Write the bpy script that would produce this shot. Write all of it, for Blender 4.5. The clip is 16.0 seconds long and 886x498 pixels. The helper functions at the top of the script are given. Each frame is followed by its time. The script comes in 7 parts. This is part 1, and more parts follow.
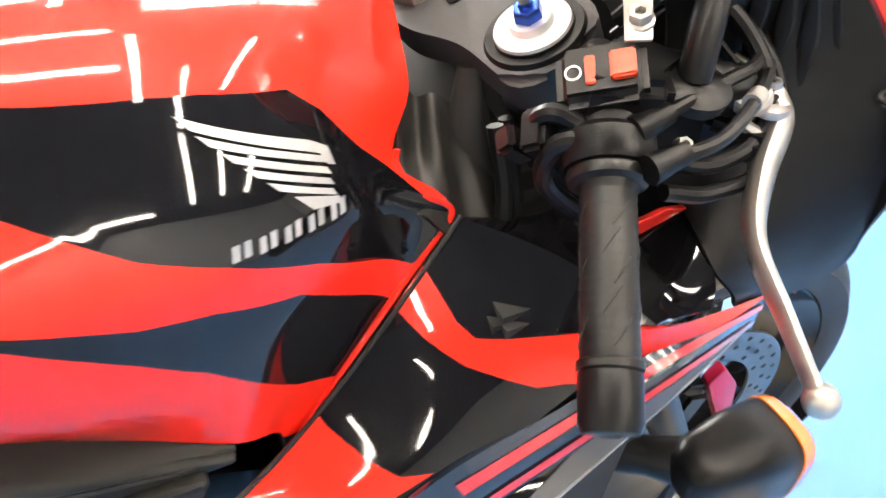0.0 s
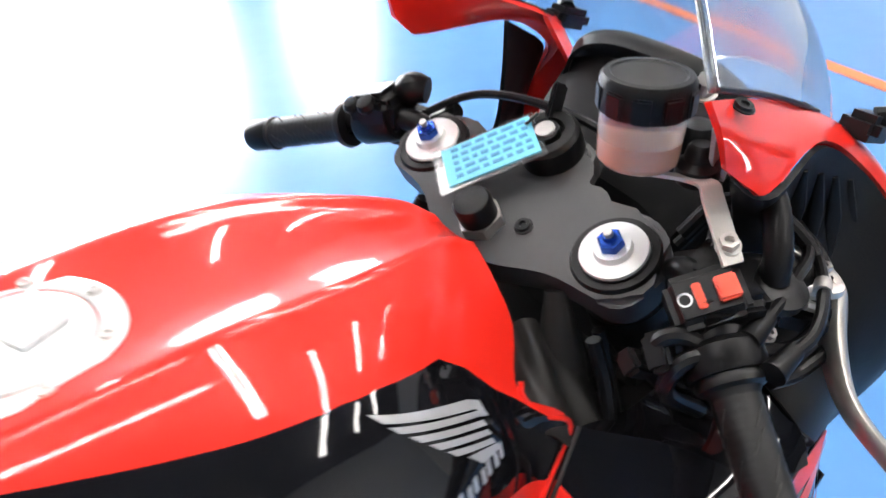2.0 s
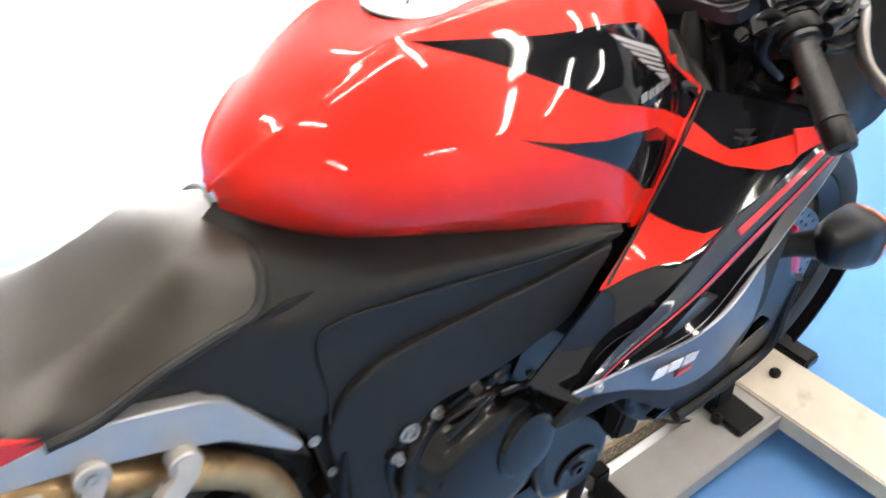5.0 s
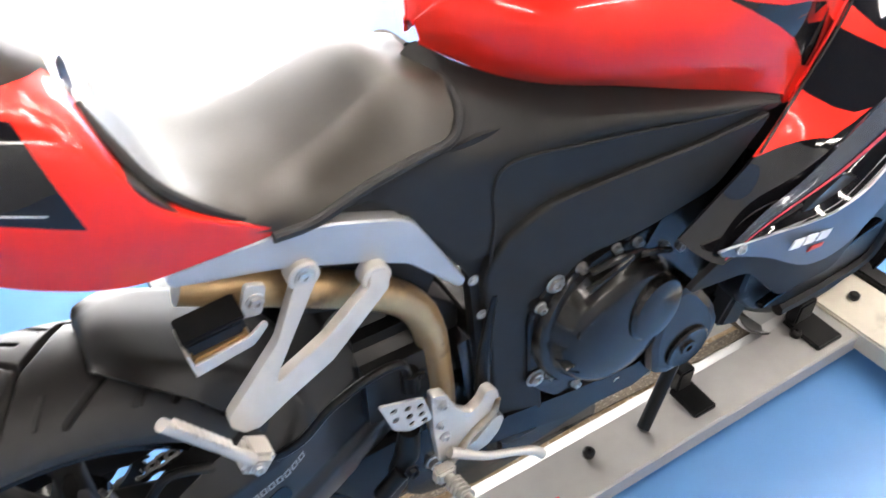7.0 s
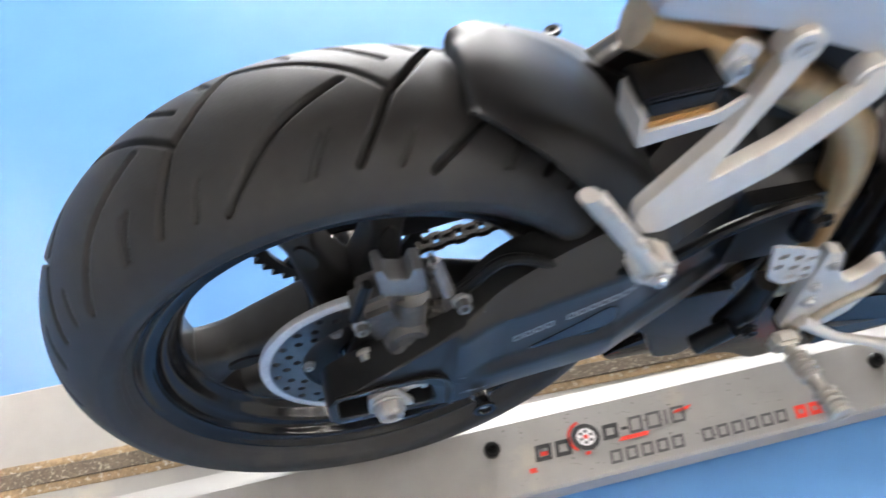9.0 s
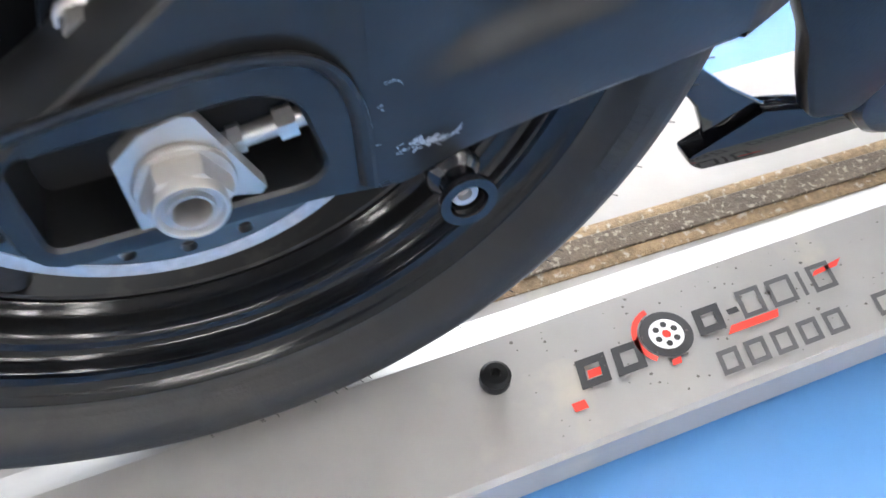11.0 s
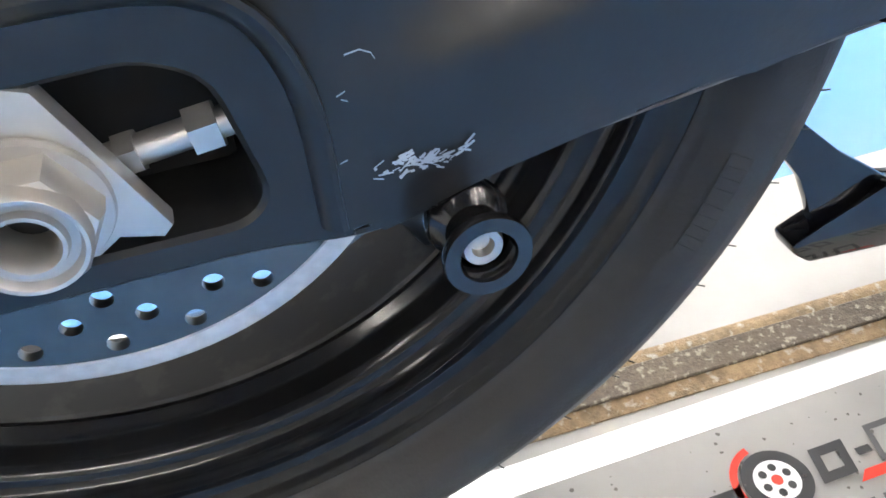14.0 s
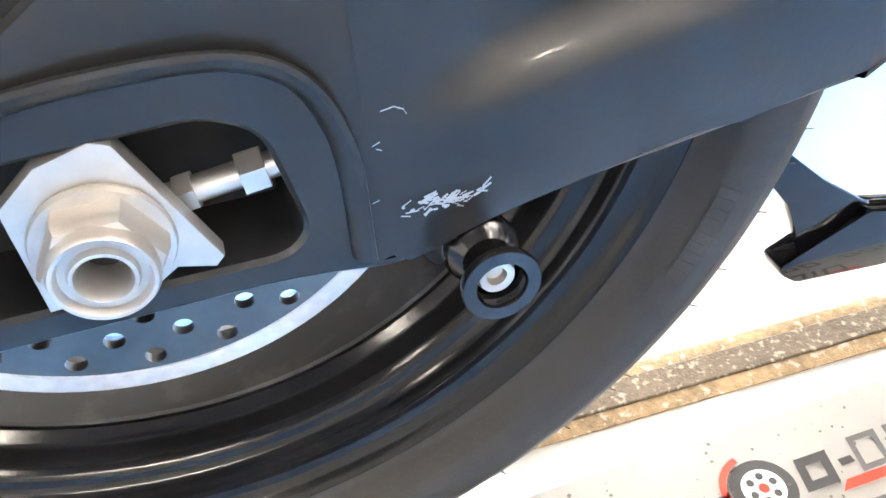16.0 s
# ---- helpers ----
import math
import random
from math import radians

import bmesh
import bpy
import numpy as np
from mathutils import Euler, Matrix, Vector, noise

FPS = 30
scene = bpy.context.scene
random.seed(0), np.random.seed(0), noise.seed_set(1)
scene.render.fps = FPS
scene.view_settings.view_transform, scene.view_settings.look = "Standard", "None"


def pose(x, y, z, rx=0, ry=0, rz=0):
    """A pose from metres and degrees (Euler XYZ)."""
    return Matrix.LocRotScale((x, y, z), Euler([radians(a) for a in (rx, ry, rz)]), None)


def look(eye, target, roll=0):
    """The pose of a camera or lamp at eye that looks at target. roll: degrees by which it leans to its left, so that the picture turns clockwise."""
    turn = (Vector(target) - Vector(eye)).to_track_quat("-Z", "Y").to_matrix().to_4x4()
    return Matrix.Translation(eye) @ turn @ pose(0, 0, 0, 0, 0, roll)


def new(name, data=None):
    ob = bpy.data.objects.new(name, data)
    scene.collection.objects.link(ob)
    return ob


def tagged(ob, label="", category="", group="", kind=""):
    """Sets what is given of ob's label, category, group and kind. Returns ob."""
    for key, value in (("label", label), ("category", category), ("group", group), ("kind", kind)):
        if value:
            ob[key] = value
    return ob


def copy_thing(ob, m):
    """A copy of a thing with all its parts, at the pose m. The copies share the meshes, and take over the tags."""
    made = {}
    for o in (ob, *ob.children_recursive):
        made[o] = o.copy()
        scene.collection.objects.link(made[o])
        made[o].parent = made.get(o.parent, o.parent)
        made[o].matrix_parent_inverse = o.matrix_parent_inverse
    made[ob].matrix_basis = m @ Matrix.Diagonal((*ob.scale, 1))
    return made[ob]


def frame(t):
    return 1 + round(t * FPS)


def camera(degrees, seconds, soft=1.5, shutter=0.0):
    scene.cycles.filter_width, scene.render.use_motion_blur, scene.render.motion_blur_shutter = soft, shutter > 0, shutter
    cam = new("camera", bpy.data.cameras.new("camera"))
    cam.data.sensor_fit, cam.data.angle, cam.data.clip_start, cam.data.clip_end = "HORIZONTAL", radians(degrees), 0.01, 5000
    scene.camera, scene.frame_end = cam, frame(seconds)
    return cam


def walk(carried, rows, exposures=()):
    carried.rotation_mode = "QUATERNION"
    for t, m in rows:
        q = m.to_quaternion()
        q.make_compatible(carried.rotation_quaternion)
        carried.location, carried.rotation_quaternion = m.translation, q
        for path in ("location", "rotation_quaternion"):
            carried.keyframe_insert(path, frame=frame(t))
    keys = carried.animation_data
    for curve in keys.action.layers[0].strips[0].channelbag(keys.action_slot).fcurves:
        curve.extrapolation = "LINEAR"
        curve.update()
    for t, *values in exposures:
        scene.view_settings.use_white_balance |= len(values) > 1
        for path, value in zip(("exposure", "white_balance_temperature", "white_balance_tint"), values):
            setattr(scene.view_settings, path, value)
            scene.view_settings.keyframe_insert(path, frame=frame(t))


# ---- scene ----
cam = camera(59.1, 16.0, shutter=0.6)
PATH = [
    (0, (0.839, -0.45, 1.222), (1.472, 0.838, -0.171), 2.3),
    (0.5, (0.782, -0.486, 1.258), (1.511, 0.821, -0.068), 0.8),
    (1, (0.805, -0.45, 1.264), (1.533, 0.934, 0.018), -1.7),
    (1.5, (0.825, -0.382, 1.273), (1.574, 0.983, 0.018), -2.2),
    (2, (0.733, -0.37, 1.308), (1.673, 0.949, 0.134), -2.3),
    (2.5, (0.626, -0.409, 1.337), (1.732, 0.822, 0.213), -3.0),
    (3, (0.578, -0.457, 1.34), (1.736, 0.702, 0.193), -2.7),
    (3.5, (0.566, -0.527, 1.327), (1.628, 0.7, 0.157), -3.3),
    (4, (0.535, -0.585, 1.327), (1.491, 0.691, 0.119), -3.5),
    (4.5, (0.451, -0.602, 1.326), (1.331, 0.705, 0.095), -3.8),
    (4.7, (0.399, -0.614, 1.327), (1.265, 0.69, 0.083), -3.4),
    (6.8, (0.153, -0.63, 1.285), (0.931, 0.641, -0.048), -0.6),
    (7, (0.139, -0.631, 1.279), (0.902, 0.634, -0.07), -0.3),
    (7.5, (0.082, -0.635, 1.267), (0.773, 0.639, -0.111), -0.0),
    (8, (0.028, -0.63, 1.256), (0.672, 0.624, -0.163), 2.7),
    (8.5, (0.001, -0.551, 1.209), (0.462, 0.662, -0.312), 3.3),
    (9, (-0.056, -0.462, 1.113), (0.299, 0.652, -0.509), 4.0),
    (9.5, (-0.137, -0.404, 0.961), (0.363, 0.661, -0.657), 2.1),
    (10, (-0.084, -0.356, 0.767), (0.368, 0.816, -0.788), -0.1),
    (10.2, (-0.037, -0.354, 0.715), (0.39, 0.776, -0.88), 0.1),
    (12.3, (0.04, -0.296, 0.514), (0.543, 0.922, -0.99), -2.1),
    (12.5, (0.043, -0.299, 0.514), (0.539, 0.95, -0.967), -3.3),
    (13, (0.053, -0.3, 0.507), (0.546, 1.031, -0.902), -3.6),
    (13.5, (0.056, -0.298, 0.489), (0.498, 1.08, -0.892), -3.0),
    (14, (0.052, -0.291, 0.483), (0.444, 1.157, -0.84), -5.0),
    (14.5, (0.053, -0.289, 0.483), (0.447, 1.163, -0.835), -4.4),
    (15, (0.053, -0.294, 0.484), (0.462, 1.152, -0.836), -4.2),
    (15.5, (0.046, -0.295, 0.493), (0.452, 1.169, -0.809), -4.0),
    (16, (0.043, -0.302, 0.505), (0.446, 1.149, -0.811), -4.0),
]
walk(cam, [(t, look(eye, target, roll)) for t, eye, target, roll in PATH],
     [(0, 1.2, 7700, 13), (1, 1.3, 7300, 13), (1.5, 0.95, 7000, 13), (2, 0.22, 6600, 13), (2.5, -0.1, 6500, 12), (3, -0.15, 6500, 12), (4, 0.3, 6800, 13), (4.7, 0.7, 7200, 13), (7, 0.9, 7100, 15), (8, 0.82, 7200, 16), (8.5, 0.82, 7400, 16), (9, 0.72, 7000, 14), (9.5, 1.2, 6750, 13), (10, 1.32, 6500, 13), (12.5, 1.0, 6500, 13), (14, 1.25, 6900, 12), (15, 1.7, 7100, 13), (16, 2.15, 7500, 14)])

# ---- world, daylight, lamps ----
K = 0.95  # the motorcycle's and dolly's plan is drawn at 1 / K

world = bpy.data.worlds.new("sky")
scene.world = world
world.use_nodes = True
wn = world.node_tree
sky = wn.nodes.new("ShaderNodeTexSky")
sky.sky_type, sky.sun_disc = "NISHITA", False
sky.sun_elevation, sky.sun_rotation = radians(45), radians(20)
wn.nodes["Background"].inputs["Strength"].default_value = 0.1
wn.links.new(sky.outputs[0], wn.nodes["Background"].inputs[0])

WINDOW_POWER, TUBE_GLOW, BACKDROP_GLOW = 340.0, 46.0, 6.0


# ---- materials ----
def mat(name, color, rough=0.5, metal=0.0, coat=0.0, vary=0.12, scale=40.0, bump=0.0, bump_scale=300.0,
        spots=None, spot_at=0.6, spot_scale=12.0, spec=0.5, rough_vary=0.1, transmission=0.0, alpha=1.0, emit=0.0):
    """A surface with its colour, grain at two scales, fine relief and, where given, stains of another colour."""
    m = bpy.data.materials.new(name)
    m.use_nodes = True
    t = m.node_tree
    b = t.nodes["Principled BSDF"]
    co = t.nodes.new("ShaderNodeTexCoord")

    def noise_tex(s, detail=4.0):
        n = t.nodes.new("ShaderNodeTexNoise")
        n.inputs["Scale"].default_value, n.inputs["Detail"].default_value = s, detail
        t.links.new(co.outputs["Object"], n.inputs["Vector"])
        return n

    fine, broad = noise_tex(scale), noise_tex(scale * 0.12)
    add = t.nodes.new("ShaderNodeMath")
    add.operation = "ADD"
    t.links.new(fine.outputs["Fac"], add.inputs[0])
    t.links.new(broad.outputs["Fac"], add.inputs[1])
    rng = t.nodes.new("ShaderNodeMapRange")
    rng.inputs["From Min"].default_value, rng.inputs["From Max"].default_value = 0.6, 1.4
    rng.inputs["To Min"].default_value, rng.inputs["To Max"].default_value = 1 - vary, 1 + vary
    t.links.new(add.outputs[0], rng.inputs["Value"])
    mul = t.nodes.new("ShaderNodeMix")
    mul.data_type, mul.blend_type = "RGBA", "MULTIPLY"
    mul.inputs["Factor"].default_value = 1.0
    mul.inputs["A"].default_value = (*color, 1)
    t.links.new(rng.outputs[0], mul.inputs["B"])
    out = mul.outputs["Result"]
    if spots:
        sp = noise_tex(spot_scale, 6.0)
        ramp = t.nodes.new("ShaderNodeMapRange")
        ramp.inputs["From Min"].default_value, ramp.inputs["From Max"].default_value = spot_at, spot_at + 0.1
        t.links.new(sp.outputs["Fac"], ramp.inputs["Value"])
        mx = t.nodes.new("ShaderNodeMix")
        mx.data_type = "RGBA"
        t.links.new(ramp.outputs[0], mx.inputs["Factor"])
        t.links.new(out, mx.inputs["A"])
        mx.inputs["B"].default_value = (*spots, 1)
        out = mx.outputs["Result"]
    t.links.new(out, b.inputs["Base Color"])
    rr = t.nodes.new("ShaderNodeMapRange")
    rr.inputs["From Min"].default_value, rr.inputs["From Max"].default_value = 0.3, 0.7
    rr.inputs["To Min"].default_value, rr.inputs["To Max"].default_value = max(0.0, rough * (1 - rough_vary)), min(1.0, rough * (1 + rough_vary))
    t.links.new(broad.outputs["Fac"], rr.inputs["Value"])
    t.links.new(rr.outputs[0], b.inputs["Roughness"])
    b.inputs["Metallic"].default_value = metal
    b.inputs["Coat Weight"].default_value = coat
    b.inputs["Coat Roughness"].default_value = 0.04
    b.inputs["Specular IOR Level"].default_value = spec
    b.inputs["Transmission Weight"].default_value = transmission
    b.inputs["Alpha"].default_value = alpha
    if emit:
        b.inputs["Emission Color"].default_value = (*color, 1)
        b.inputs["Emission Strength"].default_value = emit
    if bump:
        bt = noise_tex(bump_scale, 3.0)
        bm_ = t.nodes.new("ShaderNodeBump")
        bm_.inputs["Strength"].default_value, bm_.inputs["Distance"].default_value = bump, 0.001
        t.links.new(bt.outputs["Fac"], bm_.inputs["Height"])
        t.links.new(bm_.outputs["Normal"], b.inputs["Normal"])
    return m


RED = mat("red_paint", (0.78, 0.022, 0.012), 0.34, coat=0.75, vary=0.03, scale=8, spec=0.12)
BLACK = mat("black_gloss_paint", (0.005, 0.005, 0.006), 0.1, coat=1.0, vary=0.1, scale=8, spec=0.0)
GREYPAINT = mat("dark_grey_paint", (0.022, 0.023, 0.025), 0.3, coat=1.0, vary=0.05, scale=8)
NAVY = mat("dark_blue_paint", (0.012, 0.022, 0.04), 0.25, coat=1.0, vary=0.06, scale=8)
PINK = mat("red_stripe_paint", (0.6, 0.03, 0.04), 0.3, coat=0.8, vary=0.05)
PLASTIC = mat("black_plastic", (0.005, 0.005, 0.0053), 0.32, vary=0.25, spec=0.22, bump=0.15, bump_scale=900, spots=(0.013, 0.0125, 0.0118), spot_at=0.62)
INNER = mat("inner_fairing_plastic", (0.007, 0.007, 0.007), 0.46, spec=0.16, vary=0.25, bump=0.2, bump_scale=700)
MATTE = mat("matte_black_plastic", (0.018, 0.0172, 0.0163), 0.46, vary=0.2, spec=0.25, bump=0.12, bump_scale=1200, spots=(0.025, 0.024, 0.022), spot_at=0.66, spot_scale=5)
ENGINE = mat("black_engine_enamel", (0.009, 0.0085, 0.008), 0.24, coat=0.1, spec=0.3, vary=0.15, bump=0.1, spots=(0.09, 0.07, 0.045), spot_at=0.66, spot_scale=9)
# Near-black for hidden black parts, and for shade put into recesses and gaps.
DARK = mat("black_and_recess_shade", (0.008, 0.008, 0.008), 0.7, vary=0.2)
VINYL = mat("black_seat_vinyl", (0.030, 0.0255, 0.0195), 0.34, spec=0.4, vary=0.2, bump=0.3, bump_scale=700)
RUBBER = mat("tyre_rubber", (0.026, 0.0253, 0.0246), 0.52, spec=0.36, vary=0.18, scale=60, bump=0.25, bump_scale=500, spots=(0.04, 0.038, 0.035), spot_at=0.6, spot_scale=14)
BRIDGE = mat("bridge_enamel", (0.03, 0.03, 0.031), 0.5, vary=0.15, bump=0.15, bump_scale=900)
GRIP = mat("grip_rubber", (0.007, 0.007, 0.007), 0.42, spec=0.35, vary=0.15, bump=0.2)
SWING = mat("swingarm_enamel", (0.0125, 0.0128, 0.0135), 0.32, coat=0.1, spec=0.36, vary=0.15, scale=30, bump=0.06, spots=(0.05, 0.045, 0.04), spot_at=0.68, spot_scale=10)
RIM = mat("black_wheel_enamel", (0.0055, 0.0055, 0.0056), 0.15, spec=0.36, vary=0.15, bump=0.02, rough_vary=0.04)
RIMDUST = mat("dusty_rim_well", (0.011, 0.0103, 0.0098), 0.3, spec=0.35, vary=0.3, scale=30, bump=0.05, spots=(0.026, 0.024, 0.022), spot_at=0.55, spot_scale=60)
SPOKE = mat("dusty_wheel_enamel", (0.019, 0.0185, 0.018), 0.42, spec=0.4, vary=0.3, scale=50, bump=0.08, spots=(0.05, 0.047, 0.043), spot_at=0.6, spot_scale=14)
ANODISED = mat("black_anodised", (0.006, 0.006, 0.0065), 0.16, spec=0.6, vary=0.2, bump=0.05)
ALU = mat("cast_aluminium", (0.53, 0.50, 0.455), 0.45, metal=0.4, vary=0.1, scale=60, bump=0.12, bump_scale=500, spots=(0.4, 0.38, 0.35), spot_at=0.66)
SUBFRAME = mat("silver_frame_enamel", (0.47, 0.465, 0.46), 0.42, metal=0.5, vary=0.05, bump=0.05)
STEEL = mat("zinc_steel", (0.45, 0.43, 0.4), 0.42, metal=0.75, vary=0.15, scale=80, spots=(0.35, 0.27, 0.18), spot_at=0.68)
BOLT = mat("bolt_steel", (0.5, 0.48, 0.45), 0.36, metal=0.8, vary=0.2, scale=90)
LEVER = mat("polished_lever", (0.5, 0.475, 0.43), 0.34, metal=0.85, vary=0.06, scale=50)
DISC = mat("brake_disc_steel", (0.15, 0.147, 0.142), 0.33, metal=1.0, vary=0.2, scale=70)
PIPE = mat("heat_stained_pipe", (0.47, 0.31, 0.155), 0.36, metal=0.65, vary=0.2, scale=30, spots=(0.2, 0.13, 0.07), spot_at=0.55, spot_scale=16)
BLUEANO = mat("blue_anodised", (0.02, 0.08, 0.42), 0.25, metal=0.8)
REDANO = mat("red_anodised", (0.65, 0.02, 0.08), 0.3, metal=0.4)
WHITEMARK = mat("white_print", (0.8, 0.8, 0.8), 0.4)
SILVERMARK = mat("silver_print", (0.46, 0.46, 0.465), 0.38, metal=0.45)
GREYMARK = mat("grey_print", (0.25, 0.25, 0.25), 0.5)
INKGREY = mat("dark_grey_print", (0.09, 0.09, 0.092), 0.5)
DIRTMARK = mat("dirt_specks", (0.12, 0.11, 0.1), 0.7)
DARKMARK = mat("dark_print", (0.03, 0.03, 0.032), 0.5)
REDMARK = mat("red_print", (0.75, 0.05, 0.03), 0.45)
SCRATCH = mat("scratched_metal", (0.4, 0.41, 0.43), 0.4, metal=0.4)
SWITCHRED = mat("red_switch", (0.75, 0.06, 0.02), 0.4)
ORANGE = mat("amber_lens", (0.9, 0.22, 0.02), 0.15, coat=0.5)
CAP = mat("silver_fuel_cap", (0.7, 0.7, 0.69), 0.34, metal=0.5, vary=0.06)
FLUIDCUP = mat("fluid_cup", (0.92, 0.84, 0.78), 0.22, vary=0.06, transmission=0.8)
FLUID = mat("brake_fluid", (0.8, 0.42, 0.2), 0.3)
DIRTYALU = mat("dirty_aluminium", (0.33, 0.29, 0.23), 0.5, metal=0.5, vary=0.35, scale=90, bump=0.2, spots=(0.16, 0.11, 0.07), spot_at=0.56, spot_scale=40)
CALIPER = mat("dusty_caliper_enamel", (0.058, 0.056, 0.054), 0.5, metal=0.2, vary=0.4, scale=120, spots=(0.105, 0.095, 0.083), spot_at=0.58, spot_scale=50)
PEGALU = mat("dull_cast_aluminium", (0.4, 0.38, 0.34), 0.45, metal=0.5, vary=0.25, scale=90, bump=0.2, spots=(0.22, 0.17, 0.12), spot_at=0.62, spot_scale=40)
TAGINK = mat("blue_ink", (0.04, 0.22, 0.42), 0.4)
HUGGER = mat("dusty_grey_plastic", (0.02, 0.02, 0.02), 0.42, spec=0.3, vary=0.15, bump=0.15, bump_scale=900, spots=(0.04, 0.039, 0.037), spot_at=0.58, spot_scale=6)
TAG = mat("blue_tag", (0.12, 0.5, 0.68), 0.35, vary=0.08)
CLEAR = mat("clear_sleeve", (0.9, 0.95, 0.96), 0.12, transmission=0.95, vary=0.02)
SCREEN = mat("smoked_screen", (0.75, 0.77, 0.78), 0.04, transmission=1.0, vary=0.01)
MIRROR = mat("mirror_glass", (0.9, 0.9, 0.9), 0.02, metal=1.0, vary=0.01)
CHAIN = mat("chain_steel", (0.04, 0.038, 0.036), 0.4, metal=0.7, vary=0.3)
DOLLY = mat("dolly_aluminium", (0.33, 0.32, 0.305), 0.45, metal=0.2, vary=0.08, scale=25, bump=0.06, spots=(0.45, 0.41, 0.34), spot_at=0.64, spot_scale=7)
DOLLYEDGE = mat("dolly_bar_paint", (0.62, 0.57, 0.47), 0.45, vary=0.1, scale=20, spots=(0.45, 0.41, 0.33), spot_at=0.63, spot_scale=9)
GRIT = mat("dirty_grip_tape", (0.11, 0.085, 0.06), 0.8, vary=0.5, scale=260, bump=0.8, bump_scale=500, spots=(0.3, 0.26, 0.2), spot_at=0.56, spot_scale=220)
DIRT = mat("brown_dirt", (0.27, 0.19, 0.11), 0.9, vary=0.5, scale=200, bump=0.8, bump_scale=600, spots=(0.45, 0.4, 0.33), spot_at=0.56, spot_scale=120)
FLOOR = mat("blue_epoxy", (0.092, 0.25, 0.52), 0.26, vary=0.05, scale=9, rough_vary=0.03, bump=0.02, bump_scale=60)
LINE = mat("orange_line_paint", (0.85, 0.2, 0.05), 0.35, vary=0.08)
# Tone of the unseen south wall, set for reflections and fill on the bike.
DIMWALL = mat("grey_wall", (0.40, 0.395, 0.385), 0.6, vary=0.06, scale=5, bump=0.05)
WALL = mat("pale_wall", (0.72, 0.71, 0.69), 0.6, vary=0.04, scale=5, bump=0.05)
CEIL = mat("ceiling_paint", (0.07, 0.07, 0.075), 0.7, vary=0.04, scale=5)
FRAMEW = mat("window_frame_paint", (0.6, 0.61, 0.62), 0.4)
LAMPBODY = mat("lamp_housing", (0.75, 0.75, 0.74), 0.5)


def glow(name, color, strength):
    m = bpy.data.materials.new(name)
    m.use_nodes = True
    b = m.node_tree.nodes["Principled BSDF"]
    b.inputs["Base Color"].default_value = (*color, 1)
    b.inputs["Emission Color"].default_value = (*color, 1)
    b.inputs["Emission Strength"].default_value = strength
    return m


TUBE = glow("tube_light", (1.0, 0.98, 0.95), TUBE_GLOW)
DAY = glow("bright_outdoors", (0.93, 0.97, 1.0), BACKDROP_GLOW)


# ---- mesh helpers ----
def finish(bm, sharp=35):
    bmesh.ops.remove_doubles(bm, verts=bm.verts, dist=1e-6)
    bmesh.ops.recalc_face_normals(bm, faces=bm.faces)
    lim = radians(sharp)
    for f in bm.faces:
        f.smooth = True
    for e in bm.edges:
        e.smooth = len(e.link_faces) == 2 and e.calc_face_angle(0) < lim


def thing(name, at, label, category, group=""):
    ob = new(name)
    ob.location = Vector(at)
    ob.empty_display_size = 0.05
    return tagged(ob, label, category, group)


def part(name, bm, material, parent, label="", k=K, sharp=35, solid=0.0, raw=False):
    """Links a bmesh as one mesh object under a thing or a part."""
    if not raw:
        finish(bm, sharp)
    if k != 1:
        bmesh.ops.scale(bm, vec=(k, k, k), verts=bm.verts)
    me = bpy.data.meshes.new(name)
    bm.to_mesh(me)
    bm.free()
    for m in material if isinstance(material, (list, tuple)) else [material]:
        me.materials.append(m)
    ob = new(name, me)
    if parent:
        ob.parent = parent
        w = Matrix.Identity(4)
        p = parent
        while p:
            w = (p.matrix_parent_inverse if p.parent else Matrix.Identity(4)) @ Matrix.Translation(p.location) @ w
            p = p.parent
        ob.matrix_parent_inverse = w.inverted()
    if solid:
        mod = ob.modifiers.new("thickness", "SOLIDIFY")
        mod.thickness, mod.offset = solid, -1
    if label:
        tagged(ob, label)
    return ob


def cat(p0, p1, p2, p3, u):
    return 0.5 * ((2 * p1) + (p2 - p0) * u + (2 * p0 - 5 * p1 + 4 * p2 - p3) * u * u + (3 * p1 - p0 - 3 * p2 + p3) * u ** 3)


def spline(pts, n):
    """n points along a smooth curve through pts."""
    p = np.array(pts, float)
    p = np.vstack([2 * p[0] - p[1], p, 2 * p[-1] - p[-2]])
    out = []
    for i in range(n):
        s = i / (n - 1) * (len(p) - 3)
        a = min(int(s), len(p) - 4)
        out.append(cat(p[a], p[a + 1], p[a + 2], p[a + 3], s - a))
    return np.array(out)


def surf(rows, nu, nv):
    """A smooth sheet through a grid of control points (rows of equal length)."""
    cols = np.array([spline(r, nv) for r in rows])
    return sheet(np.array([spline(cols[:, j], nu) for j in range(nv)]))


def sheet(grid):
    """A skin over a grid of points."""
    nv, nu = grid.shape[:2]
    bm = bmesh.new()
    vs = [[bm.verts.new(grid[j][i]) for j in range(nv)] for i in range(nu)]
    for i in range(nu - 1):
        for j in range(nv - 1):
            bm.faces.new((vs[i][j], vs[i + 1][j], vs[i + 1][j + 1], vs[i][j + 1]))
    return bm


